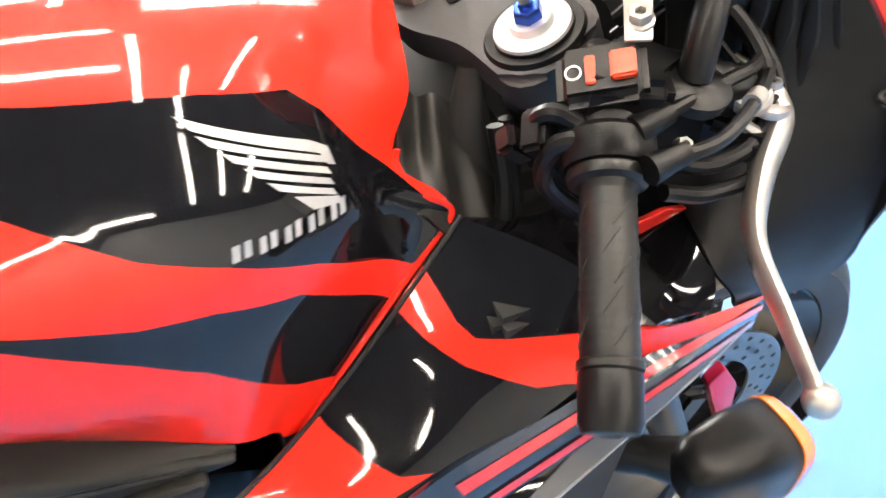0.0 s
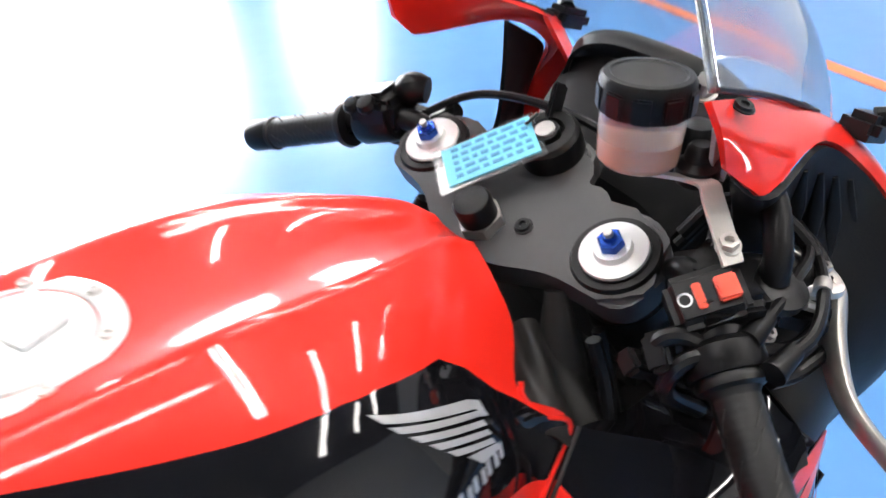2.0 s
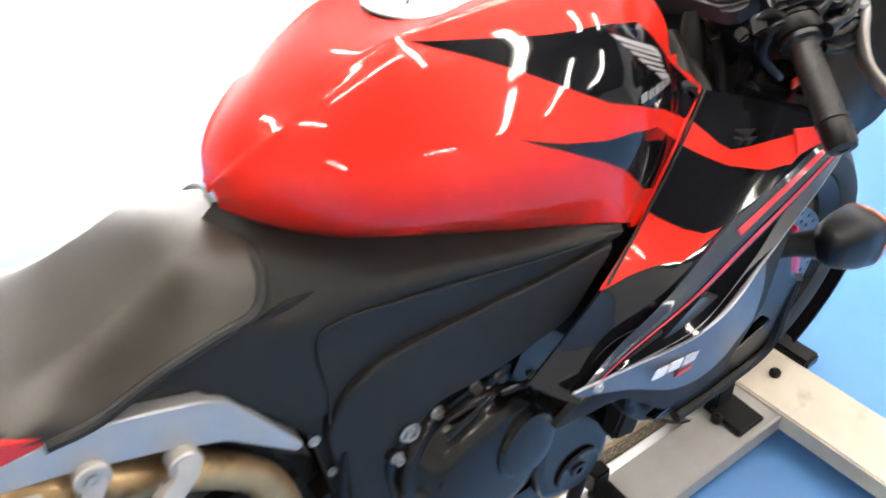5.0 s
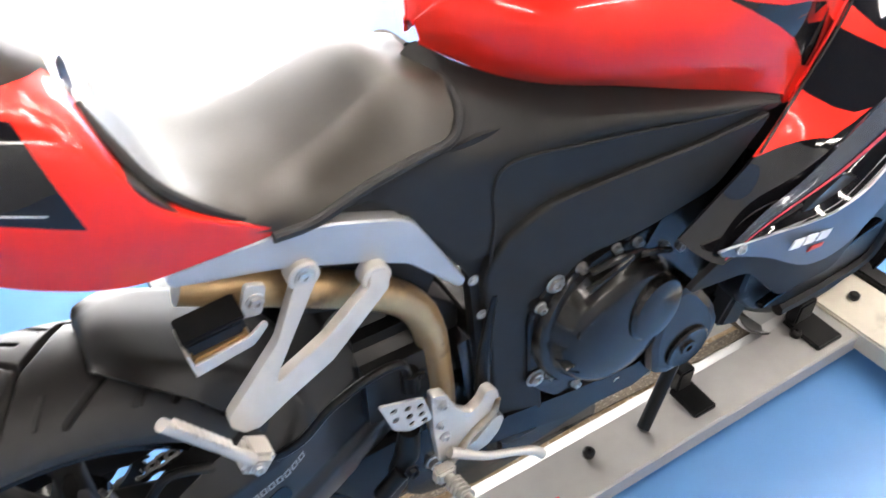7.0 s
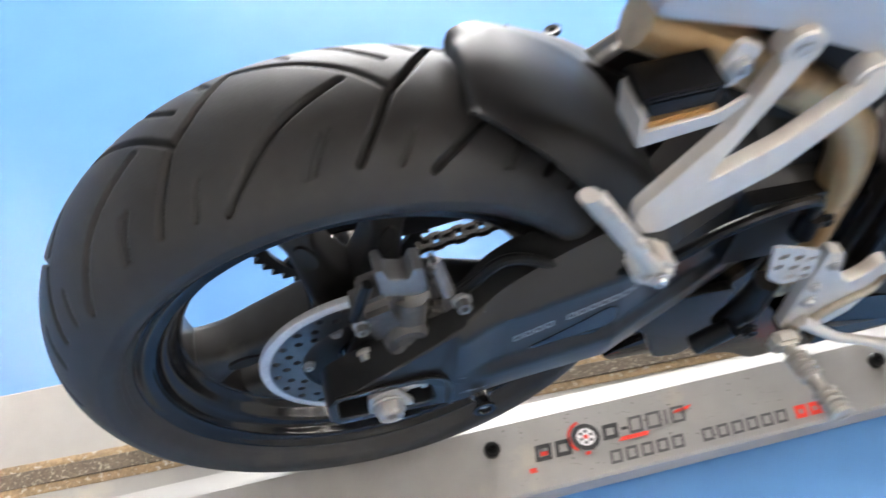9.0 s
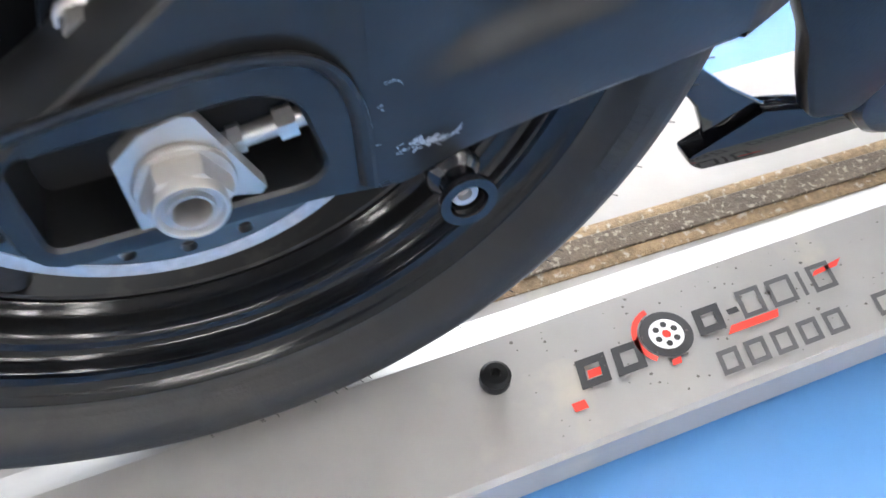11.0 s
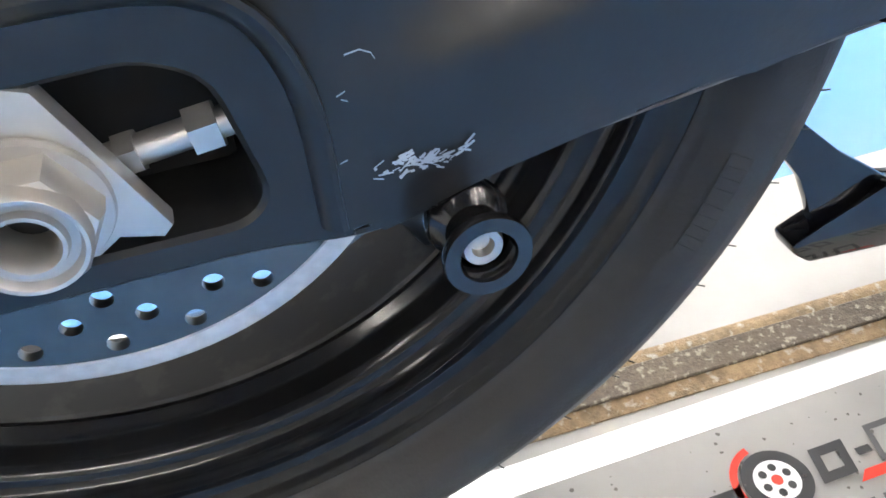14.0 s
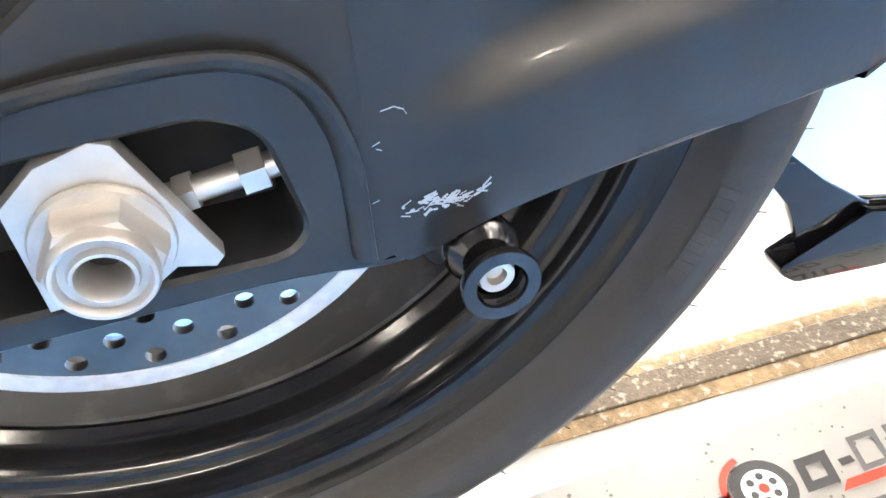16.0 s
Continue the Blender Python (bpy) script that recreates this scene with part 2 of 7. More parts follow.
def loft(rings, cap=True, closed=True):
    """Joins rings of points into a skin."""
    bm = bmesh.new()
    vs = [[bm.verts.new(p) for p in r] for r in rings]
    n = len(vs[0])
    for a, b in zip(vs, vs[1:]):
        for j in range(n if closed else n - 1):
            bm.faces.new((a[j], a[(j + 1) % n], b[(j + 1) % n], b[j]))
    if cap and closed:
        bm.faces.new(vs[0])
        bm.faces.new(vs[-1])
    return bm


def tube(pts, r, n=40, seg=12, flat=1.0):
    """A round bar along a smooth curve; r is one radius or one for each point."""
    p = np.array([tuple(q) for q in pts], float)
    if len(p) > 2:
        p = spline(p, n)
    n = len(p)
    rad = np.interp(np.linspace(0, 1, n), np.linspace(0, 1, len(r)), r) if isinstance(r, (list, tuple)) else [r] * n
    rings, up = [], None
    for i in range(n):
        d = Vector(p[min(i + 1, n - 1)] - p[max(i - 1, 0)]).normalized()
        if up is None:
            up = d.orthogonal().normalized()
        side = d.cross(up).normalized()
        up = side.cross(d).normalized()
        rings.append([Vector(p[i]) + float(rad[i]) * (math.cos(a) * side + flat * math.sin(a) * up) for a in (2 * math.pi * k / seg for k in range(seg))])
    return loft(rings)


def lathe(profile, at, axis=(0, -1, 0), seg=32, span=(0, 360), closed_profile=False):
    """Turns (radius, height) pairs about an axis through at; heights run along the axis."""
    ax = Vector(axis).normalized()
    u = Vector((1, 0, 0)) if abs(ax.x) < 0.9 else Vector((0, 0, 1))
    u = (u - ax * u.dot(ax)).normalized()
    v = ax.cross(u)
    full = span[1] - span[0] >= 360
    bm = bmesh.new()
    cnt = seg if full else seg + 1
    rings = []
    for i in range(cnt):
        a = radians(span[0] + (span[1] - span[0]) * i / seg)
        d = math.cos(a) * u + math.sin(a) * v
        rings.append([bm.verts.new(Vector(at) + ax * h + d * r) for r, h in profile])
    m = len(profile)
    for i in range(seg):
        a, b = rings[i], rings[(i + 1) % cnt]
        for j in range(m if closed_profile else m - 1):
            k = (j + 1) % m
            bm.faces.new((a[j], b[j], b[k], a[k]))
    return bm


def plate(outline, y0, y1, bevel=0.0, segs=2, holes=()):
    """A side-view outline of (x, z) points with thickness from y0 to y1 (single values, or functions of x and z)."""
    f0 = y0 if callable(y0) else (lambda x, z: y0)
    f1 = y1 if callable(y1) else (lambda x, z: y1)
    bm = bmesh.new()
    a = [bm.verts.new((x, f0(x, z), z)) for x, z in outline]
    b = [bm.verts.new((x, f1(x, z), z)) for x, z in outline]
    n = len(outline)
    fa, fb = bm.faces.new(a), bm.faces.new(b[::-1])
    for i in range(n):
        bm.faces.new((a[i], b[i], b[(i + 1) % n], a[(i + 1) % n]))
    bmesh.ops.recalc_face_normals(bm, faces=bm.faces)
    if bevel:
        bmesh.ops.bevel(bm, geom=[e for e in bm.edges if e in fa.edges or e in fb.edges], offset=bevel, segments=segs, affect="EDGES", profile=0.6)
    return bm


def box(c, size, rot=(0, 0, 0), bevel=0.0, segs=2):
    bm = bmesh.new()
    bmesh.ops.create_cube(bm, size=1, matrix=Matrix.LocRotScale(Vector(c), Euler([radians(a) for a in rot]), Vector(size)))
    if bevel:
        bmesh.ops.bevel(bm, geom=bm.edges[:], offset=bevel, segments=segs, affect="EDGES")
    return bm


def block_on(c, u, v, size, bevel=0.0, segs=2):
    """A bevelled block whose sides run along u, v and their normal."""
    u = Vector(u).normalized()
    v = (Vector(v) - u * Vector(v).dot(u)).normalized()
    m = Matrix((u, v, u.cross(v))).transposed().to_4x4()
    bm = bmesh.new()
    bmesh.ops.create_cube(bm, size=1, matrix=Matrix.Translation(Vector(c)) @ m @ Matrix.Diagonal((*size, 1)))
    if bevel:
        bmesh.ops.bevel(bm, geom=bm.edges[:], offset=bevel, segments=segs, affect="EDGES")
    return bm


def join(*bms):
    """Several meshes as one."""
    out = bms[0]
    for b in bms[1:]:
        me = bpy.data.meshes.new("tmp")
        b.to_mesh(me)
        b.free()
        out.from_mesh(me)
        bpy.data.meshes.remove(me)
    return out


def smooth_poly(pts, n=6, sharp=()):
    """A closed outline with its corners rounded by a spline."""
    p = [np.array(q, float) for q in pts]
    out, m = [], len(p)
    for i in range(m):
        for k in range(n):
            out.append(tuple(cat(p[i - 1], p[i], p[(i + 1) % m], p[(i + 2) % m], k / n)))
    return out


def round_poly(pts, r=0.01, n=4):
    """A closed outline with rounded corners."""
    out, m = [], len(pts)
    for i in range(m):
        a, b, c = (np.array(pts[j % m], float) for j in (i - 1, i, i + 1))
        da, dc = a - b, c - b
        ra, rc = min(r, np.linalg.norm(da) * 0.45), min(r, np.linalg.norm(dc) * 0.45)
        p, q = b + da / np.linalg.norm(da) * ra, b + dc / np.linalg.norm(dc) * rc
        for k in range(n + 1):
            u = k / n
            out.append(tuple((1 - u) ** 2 * p + 2 * u * (1 - u) * b + u * u * q))
    return out


def inside(x, z, poly):
    hit = False
    for (x1, z1), (x2, z2) in zip(poly, poly[1:] + poly[:1]):
        if (z1 > z) != (z2 > z) and x < (x2 - x1) * (z - z1) / (z2 - z1) + x1:
            hit = not hit
    return hit


def paint(bm, polys, side=-1):
    """Cuts a skin along side-view outlines of (x, z) and gives the faces inside each one its material slot."""
    for poly, _ in polys:
        for (x1, z1), (x2, z2) in zip(poly, poly[1:] + poly[:1]):
            d = Vector((x2 - x1, 0, z2 - z1))
            if d.length < 1e-6:
                continue
            nrm = Vector((d.z, 0, -d.x)).normalized()
            lo, hi = sorted((x1, x2))
            near = [f for f in bm.faces if any(lo - 0.01 <= v.co.x <= hi + 0.01 for v in f.verts) and f.calc_center_median().y * side > -1e-4]
            geom = list({g for f in near for g in (f, *f.edges, *f.verts)})
            bmesh.ops.bisect_plane(bm, geom=geom, dist=1e-7, plane_co=(x1, 0, z1), plane_no=nrm)
    for f in bm.faces:
        c = f.calc_center_median()
        if c.y * side > 0:
            for poly, slot in polys:
                if inside(c.x, c.z, poly):
                    f.material_index = slot


def bolt(at, r=0.007, h=0.005, axis=(0, -1, 0), hexed=True):
    """A flanged bolt head with a socket."""
    flange = lathe([(0, 0), (r * 1.25, 0), (r * 1.25, h * 0.3), (r, h * 0.4)], at, axis, 16)
    head = lathe([(r, h * 0.35), (r * 0.95, h), (r * 0.5, h), (r * 0.45, h * 0.45), (0, h * 0.45)], at, axis, 6 if hexed else 14)
    return join(flange, head)


import mathutils

BVHTree = mathutils.bvhtree.BVHTree


def decal(polys, tree, off=0.0012, way=(0, 1, 0), flat=None, cell=0.012):
    """Thin prints: (x, z) outlines laid onto a skin seen from the side, or at flat = (x, y) height z."""
    bm = bmesh.new()
    for poly in polys:
        sub = bmesh.new()
        if flat is not None:
            sub.faces.new([sub.verts.new((x, y, flat)) for x, y in poly])
        else:
            sub.faces.new([sub.verts.new((x, -1, z)) for x, z in poly])
            xs, zs = [p[0] for p in poly], [p[1] for p in poly]
            for lo, hi, nrm in ((min(xs), max(xs), (1, 0, 0)), (min(zs), max(zs), (0, 0, 1))):
                c = lo + cell
                while c < hi:
                    bmesh.ops.bisect_plane(sub, geom=sub.verts[:] + sub.edges[:] + sub.faces[:], plane_co=(c * nrm[0], 0, c * nrm[2]), plane_no=nrm)
                    c += cell
            bmesh.ops.triangulate(sub, faces=sub.faces)
            for v in sub.verts:
                hit, nrm, _, _ = tree.ray_cast(Vector((v.co.x, -1, v.co.z)), Vector(way))
                if hit is None:
                    hit, nrm, _, _ = tree.find_nearest(Vector((v.co.x, -0.25, v.co.z)))
                v.co = Vector((hit.x, hit.y - off, hit.z))
        me = bpy.data.meshes.new("tmp")
        sub.to_mesh(me)
        sub.free()
        bm.from_mesh(me)
        bpy.data.meshes.remove(me)
    return bm


# ---- room ----
def slab(name, lo, hi, material, label, category, kind="structure"):
    bm = bmesh.new()
    bmesh.ops.create_cube(bm, size=1, matrix=Matrix.LocRotScale((Vector(lo) + Vector(hi)) / 2, None, Vector(hi) - Vector(lo)))
    return tagged(part(name, bm, material, None, k=1), label, category, kind=kind)


X0, X1, Y0, Y1, H = -7.0, 9.0, -6.0, 7.0, 4.4
slab("floor", (X0 - 0.3, Y0 - 0.3, -0.2), (X1 + 0.3, Y1 + 0.3, 0.0), FLOOR, "glossy blue epoxy workshop floor with faint scuffs", "floor")
slab("ceiling", (X0 - 0.3, Y0 - 0.3, H), (X1 + 0.3, Y1 + 0.3, H + 0.2), CEIL, "dark unlit workshop roof", "ceiling")
slab("wall_west", (X0 - 0.2, Y0, 0), (X0, Y1, H), WALL, "plain off-white painted workshop wall", "wall")
slab("wall_east", (X1, Y0, 0), (X1 + 0.2, Y1, H), WALL, "plain off-white painted workshop wall", "wall")
# north wall with two openings
OPEN = [(-0.6, 3.5, 0.05, 3.1, 1), (4.15, 5.1, 0.05, 2.6, 1)]
# The south wall is never in view; it steers light on the near side.
for side, nm, lab in ((1, "wall_north", "off-white workshop wall with a wide window and a glazed door"), (-1, "wall_south", "plain grey wall, unseen, toned as fill for the near side")):
    mine = [o for o in OPEN if o[4] == side]
    yw = Y1 + 0.1 if side > 0 else Y0 - 0.1
    bm = bmesh.new()
    xs = sorted({X0 - 0.2, X1 + 0.2, *(v for o in mine for v in o[:2])})
    for a, b in zip(xs, xs[1:]):
        o = next((o for o in mine if o[0] <= a and b <= o[1]), None)
        for z0, z1 in ([(0, H)] if o is None else [(0, o[2]), (o[3], H)]):
            bmesh.ops.create_cube(bm, size=1, matrix=Matrix.LocRotScale(((a + b) / 2, yw, (z0 + z1) / 2), None, (b - a, 0.2, z1 - z0)))
    tagged(part(nm, bm, WALL if side > 0 else DIMWALL, None, k=1), lab, "wall", kind="structure")
for i, (a, b, z0, z1, side) in enumerate(OPEN):
    yw = Y1 if side > 0 else Y0
    win = tagged(new(f"window_{i + 1}"), ("tall bright window with a pale metal frame", "narrow bright glazed door with a pale frame")[i], "window", kind="structure")
    win.location = ((a + b) / 2, yw, z0)
    bars = [((a + b) / 2, z0 + 0.03, b - a, 0.06), ((a + b) / 2, z1 - 0.03, b - a, 0.06)]
    n = (3, 1)[i]
    fr = bmesh.new()
    for x, z, w, h in bars:
        bmesh.ops.create_cube(fr, size=1, matrix=Matrix.LocRotScale((x, yw + side * 0.1, z), None, (w, 0.08, h)))
    for k in range(n + 1):
        x = a + 0.03 + (b - a - 0.06) * k / n
        bmesh.ops.create_cube(fr, size=1, matrix=Matrix.LocRotScale((x, yw + side * 0.1, (z0 + z1) / 2), None, (0.06, 0.082, z1 - z0 - 0.12)))
    part("window_frame", fr, FRAMEW, win, k=1)
    lamp = new("daylight", bpy.data.lights.new("daylight", "AREA"))
    lamp.data.shape, lamp.data.size, lamp.data.size_y = "RECTANGLE", b - a - 0.1, z1 - z0 - 0.1
    lamp.data.energy, lamp.data.color = WINDOW_POWER * (b - a) / 4.1, (0.93, 0.97, 1.0)
    lamp.matrix_world = look(((a + b) / 2, yw + side * 0.02, (z0 + z1) / 2), ((a + b) / 2, 0, 0.6))
back = bmesh.new()
bmesh.ops.create_cube(back, size=1, matrix=Matrix.LocRotScale((2.2, Y1 + 2.5, 2.0), None, (14, 0.05, 8)))
tagged(part("backdrop", back, DAY, None, k=1), "overexposed daylight outside the windows", "backdrop", kind="structure")

# painted lines on the floor
for i, (x0, y0, x1, y1) in enumerate([(4.0, 3.4, 3.45, -1.6)]):
    d = Vector((x1 - x0, y1 - y0, 0)).normalized()
    n = Vector((-d.y, d.x, 0)) * 0.035
    bm = bmesh.new()
    lo = [bm.verts.new(Vector((x, y, 0.001)) + s * n) for x, y, s in ((x0, y0, -1), (x1, y1, -1), (x1, y1, 1), (x0, y0, 1))]
    r = bmesh.ops.extrude_face_region(bm, geom=[bm.faces.new(lo)])
    bmesh.ops.translate(bm, vec=(0, 0, 0.003), verts=[g for g in r["geom"] if isinstance(g, bmesh.types.BMVert)])
    tagged(part("floor_line", bm, LINE, None, k=1), "orange painted marking line on the blue floor", "floor marking", "floor lines", "structure")


# ceiling lamps
def ceiling_lamp(length):
    ob = thing("ceiling_lamp", (0, 0, H), "white fluorescent ceiling lamp with two tubes, switched on", "lamp", "ceiling lamps")
    part("housing", box((0, 0, H - 0.03), (0.16, length, 0.06), bevel=0.006), LAMPBODY, ob, k=1)
    for dx in (-0.042, 0.042):
        part("lamp_tube", tube([(dx, 0.06 - length / 2, H - 0.09), (dx, length / 2 - 0.06, H - 0.09)], 0.018, seg=10), TUBE, ob, "lit fluorescent tube", k=1)
    return ob


SHORT = [(-4.4, -3.9, 0), (4.1, -3.7, 0), (5.6, -3.7, 0), (-2.1, -0.4, 0), (4.1, -0.4, 0), (5.6, -0.4, 0), *((x, 3.4, 0) for x in (-2.1, 0.9, 2.6, 4.1, 5.6)), *((x, 2.1, 90) for x in (2.7, 4.55))]
LONG = [(0.2, 0.1, 90), (0.2, 1.25, 90), (1.6, -0.15, 0), (2.65, -1.2, 0), (2.65, -3.7, 0), (0.2, -5.2, 90)]
for length, places in ((1.8, SHORT), (2.4, LONG)):
    first = ceiling_lamp(length)
    for i, (x, y, turn) in enumerate(places):
        m = Matrix.Translation((x, y, H)) @ Matrix.Rotation(radians(turn), 4, "Z")
        if i:
            copy_thing(first, m)
        else:
            at0 = m
    first.matrix_basis = at0


# ---- dolly under the motorcycle ----
dolly = thing("motorcycle_dolly", (0.4 * K, 0, 0), "long pale aluminium motorcycle dolly standing on the floor", "dolly")
prof = [(-0.178, 0.035), (-0.178, 0.078), (-0.174, 0.082), (-0.07, 0.082), (-0.062, 0.078), (-0.046, 0.064), (-0.036, 0.060), (0.158, 0.060), (0.162, 0.056), (0.162, 0.035),
        (0.156, 0.035), (0.156, 0.054), (-0.036, 0.054), (-0.046, 0.058), (-0.07, 0.076), (-0.172, 0.076), (-0.172, 0.035)]
part("rail", loft([[(x, y, z) for y, z in prof] for x in (-0.62, 1.62)]), DOLLY, dolly, "bent aluminium wheel channel", sharp=20)
def lane(y0, y1, h):
    """A thin layer on the channel's floor, running slightly askew."""
    return loft([[(x, 0.0055 - 0.027 * x + y, z) for y, z in ((y0, 0.0602), (y0, 0.0602 + h * 0.7), (y0 + 0.001, 0.0602 + h), (y1 - 0.001, 0.0602 + h), (y1, 0.0602 + h * 0.7), (y1, 0.0602))] for x in np.linspace(-0.61, 1.3, 24)])


for y0, y1 in ((-0.026, -0.0125), (0.0105, 0.022)):
    part("dirt_line", lane(y0, y1, 0.0012), DIRT, dolly, "brown dirt along the strip")
part("grip_strip", lane(-0.0125, 0.0105, 0.0032), GRIT, dolly, "dirt-caked strip along the wheel channel")
for x in (0.158, 0.797, 1.36):
    part("knob", lathe([(0, 0), (0.011, 0), (0.012, 0.003), (0.012, 0.011), (0.009, 0.014), (0.004, 0.0145), (0.003, 0.011), (0, 0.011)], (x, -0.105, 0.082), (0, 0, 1), 16), PLASTIC, dolly)
for x, w in ((1.05, 0.055), (1.40, 0.075)):
    part("bracket", join(box((x, -0.115, 0.088), (w, w + 0.02, 0.012), (0, 0, 0), 0.003), box((x, -0.075, 0.115), (w * 0.7, 0.03, 0.06), (0, 0, 0), 0.004)), PLASTIC, dolly, "black steel clamp bracket")
part("support_rod", tube([(1.0, -0.085, 0.215), (0.922, -0.115, 0.086)], 0.013, seg=14), PLASTIC, dolly)
part("cross_bar", box((1.545, -0.08, 0.066), (0.15, 1.3, 0.05), (0, 0, 3), 0.004), DOLLYEDGE, dolly, "beige-grey metal cross bar")
part("knob", lathe([(0, 0), (0.011, 0), (0.012, 0.003), (0.012, 0.011), (0.009, 0.014), (0, 0.0145)], (1.55, -0.102, 0.091), (0, 0, 1), 16), PLASTIC, dolly)
part("stop_bar", box((1.64, -0.03, 0.09), (0.05, 0.2, 0.03), (0, 0, 3), 0.006), PLASTIC, dolly)
for x in (-0.45, 0.55, 1.25):
    for y in (-0.15, 0.14):
        part("caster", join(lathe([(0, -0.008), (0.017, -0.008), (0.019, -0.004), (0.019, 0.004), (0.017, 0.008), (0, 0.008)], (x, y, 0.0195), (0, 1, 0), 16), box((x, y, 0.045), (0.03, 0.024, 0.024), (0, 0, 0), 0.002)), PLASTIC, dolly)

# ---- motorcycle ----
bike = thing("motorcycle", (0.6 * K, 0, 0.06 * K), "red and black sport motorcycle standing on a long aluminium dolly", "motorcycle")
AX = Vector((-0.004, 0, 0.401))


# rear wheel
TREAD_PERIODS = 11
# centre lines of one tread period: degrees round the wheel and metres across it, with half widths
TREAD = [
    ([(-9.6, 0.056), (-3.3, 0.006), (0, -0.0148), (2.7, -0.0427), (6.3, -0.0708)], 0.0024),
    ([(0, -0.010), (6, 0.0165), (14, 0.040), (23.2, 0.056)], 0.0026),
    ([(6.6, 0.0043), (11.9, -0.0141), (17.4, -0.0337), (22.8, -0.0592), (27.4, -0.078)], 0.0022),
    ([(10, -0.0434), (12, -0.059), (13.5, -0.0726)], 0.0012),
    ([(11.2, -0.0450), (13.2, -0.060), (14.6, -0.0735)], 0.0009),
    ([(30.0, -0.050), (31.5, -0.064), (32.7, -0.074)], 0.0011),
]


def rear_tyre(parent, R=0.328, deep=0.0085):
    """A road tyre with a rounded crown and curved grooves cut into it."""
    lat = np.linspace(-1, 1, 161)
    crown = np.array([(R - 0.072 + 0.072 * math.cos(1.3 * v), 0.097 * math.sin(1.3 * v)) for v in lat])
    bead = spline([(crown[-1][0], crown[-1][1]), (0.2645, 0.0925), (0.2570, 0.0882), (0.2515, 0.0812), (0.2475, 0.0748), (0.2440, 0.0722), (0.2385, 0.0690)], 26)[1:]
    per = 91
    ang = np.linspace(0, 360 / TREAD_PERIODS, per, endpoint=False)
    s_ = np.radians(ang)[:, None] * R + 0 * lat[None]
    y_ = 0 * ang[:, None] + crown[None, :, 1]
    depth = np.zeros_like(s_)
    step = math.radians(360 / TREAD_PERIODS) * R
    for n_, (line, hw) in enumerate(TREAD):
        pts = spline([(math.radians(a) * R, y) for a, y in line], 15)
        far = pts[6:] if n_ == 2 else pts
        for mirror in ((1, 0.0), (-1, 0.5))[:2 if n_ > 1 else 1]:
            q = np.array([(p[0] + mirror[1] * step, p[1] * mirror[0]) for p in (pts if mirror[0] > 0 else far)])
            for shift in (-2, -1, 0, 1):
                for a, b in zip(q, q[1:]):
                    ax, bx = a[0] + shift * step, b[0] + shift * step
                    if max(ax, bx) < -0.01 or min(ax, bx) > step + 0.01:
                        continue
                    dx, dy = bx - ax, b[1] - a[1]
                    u = np.clip(((s_ - ax) * dx + (y_ - a[1]) * dy) / (dx * dx + dy * dy), 0, 1)
                    dist = np.hypot(s_ - ax - u * dx, y_ - a[1] - u * dy)
                    depth = np.maximum(depth, np.clip((hw + 0.0011 - dist) / 0.0016, 0, 1) * deep * min(1.0, hw / 0.002))
    rows = []
    for k in range(TREAD_PERIODS):
        for i in range(per):
            t = math.radians(ang[i] + 360 / TREAD_PERIODS * k + 17.5)
            rr = np.concatenate([bead[::-1, 0], crown[:, 0] - depth[i], bead[:, 0]])
            yy = np.concatenate([-bead[::-1, 1], crown[:, 1] * (1 - 0.25 * depth[i] / R), bead[:, 1]])
            rows.append(np.stack([rr * math.cos(t) + AX.x, yy, rr * math.sin(t) + AX.z], 1))
    g = np.array(rows) * K
    n, m = g.shape[:2]
    idx = np.arange(n * m).reshape(n, m)
    nxt = np.roll(idx, -1, 0)
    faces = np.stack([idx[:, :-1], nxt[:, :-1], nxt[:, 1:], idx[:, 1:]], -1).reshape(-1, 4)
    me = bpy.data.meshes.new("tyre")
    me.from_pydata(g.reshape(-1, 3).tolist(), [], faces.tolist())
    me.polygons.foreach_set("use_smooth", [True] * len(me.polygons))
    me.materials.append(RUBBER)
    ob = new("tyre", me)
    ob.parent = parent
    ob.matrix_parent_inverse = (Matrix.Translation(bike.location) @ Matrix.Translation(parent.location)).inverted()
    return tagged(ob, "black road tyre with curved tread grooves")


def wheel(name, c, R, half, flange, label):
    w = part_empty(name, c, label)
    sec = spline([(flange, -half * 0.84), (flange + 0.014, -half * 0.95), (flange + 0.035, -half), (R - 0.04, -half * 0.93), (R - 0.022, -half * 0.74),
                  (R - 0.007, -half * 0.4), (R, 0), (R - 0.007, half * 0.4), (R - 0.022, half * 0.74), (R - 0.04, half * 0.93), (flange + 0.035, half), (flange + 0.014, half * 0.95), (flange, half * 0.84)], 41)
    part("tyre", lathe([(r, y) for r, y in sec], c, (0, -1, 0), 120), RUBBER, w, "black front tyre", sharp=50)
    return w


def part_empty(name, c, label):
    ob = new(name)
    ob.parent = bike
    ob.location = Vector(c) * K - bike.location
    ob.empty_display_size = 0.05
    return tagged(ob, label)


rw = part_empty("rear_wheel", AX, "black three-spoke rear wheel")
rear_tyre(rw)
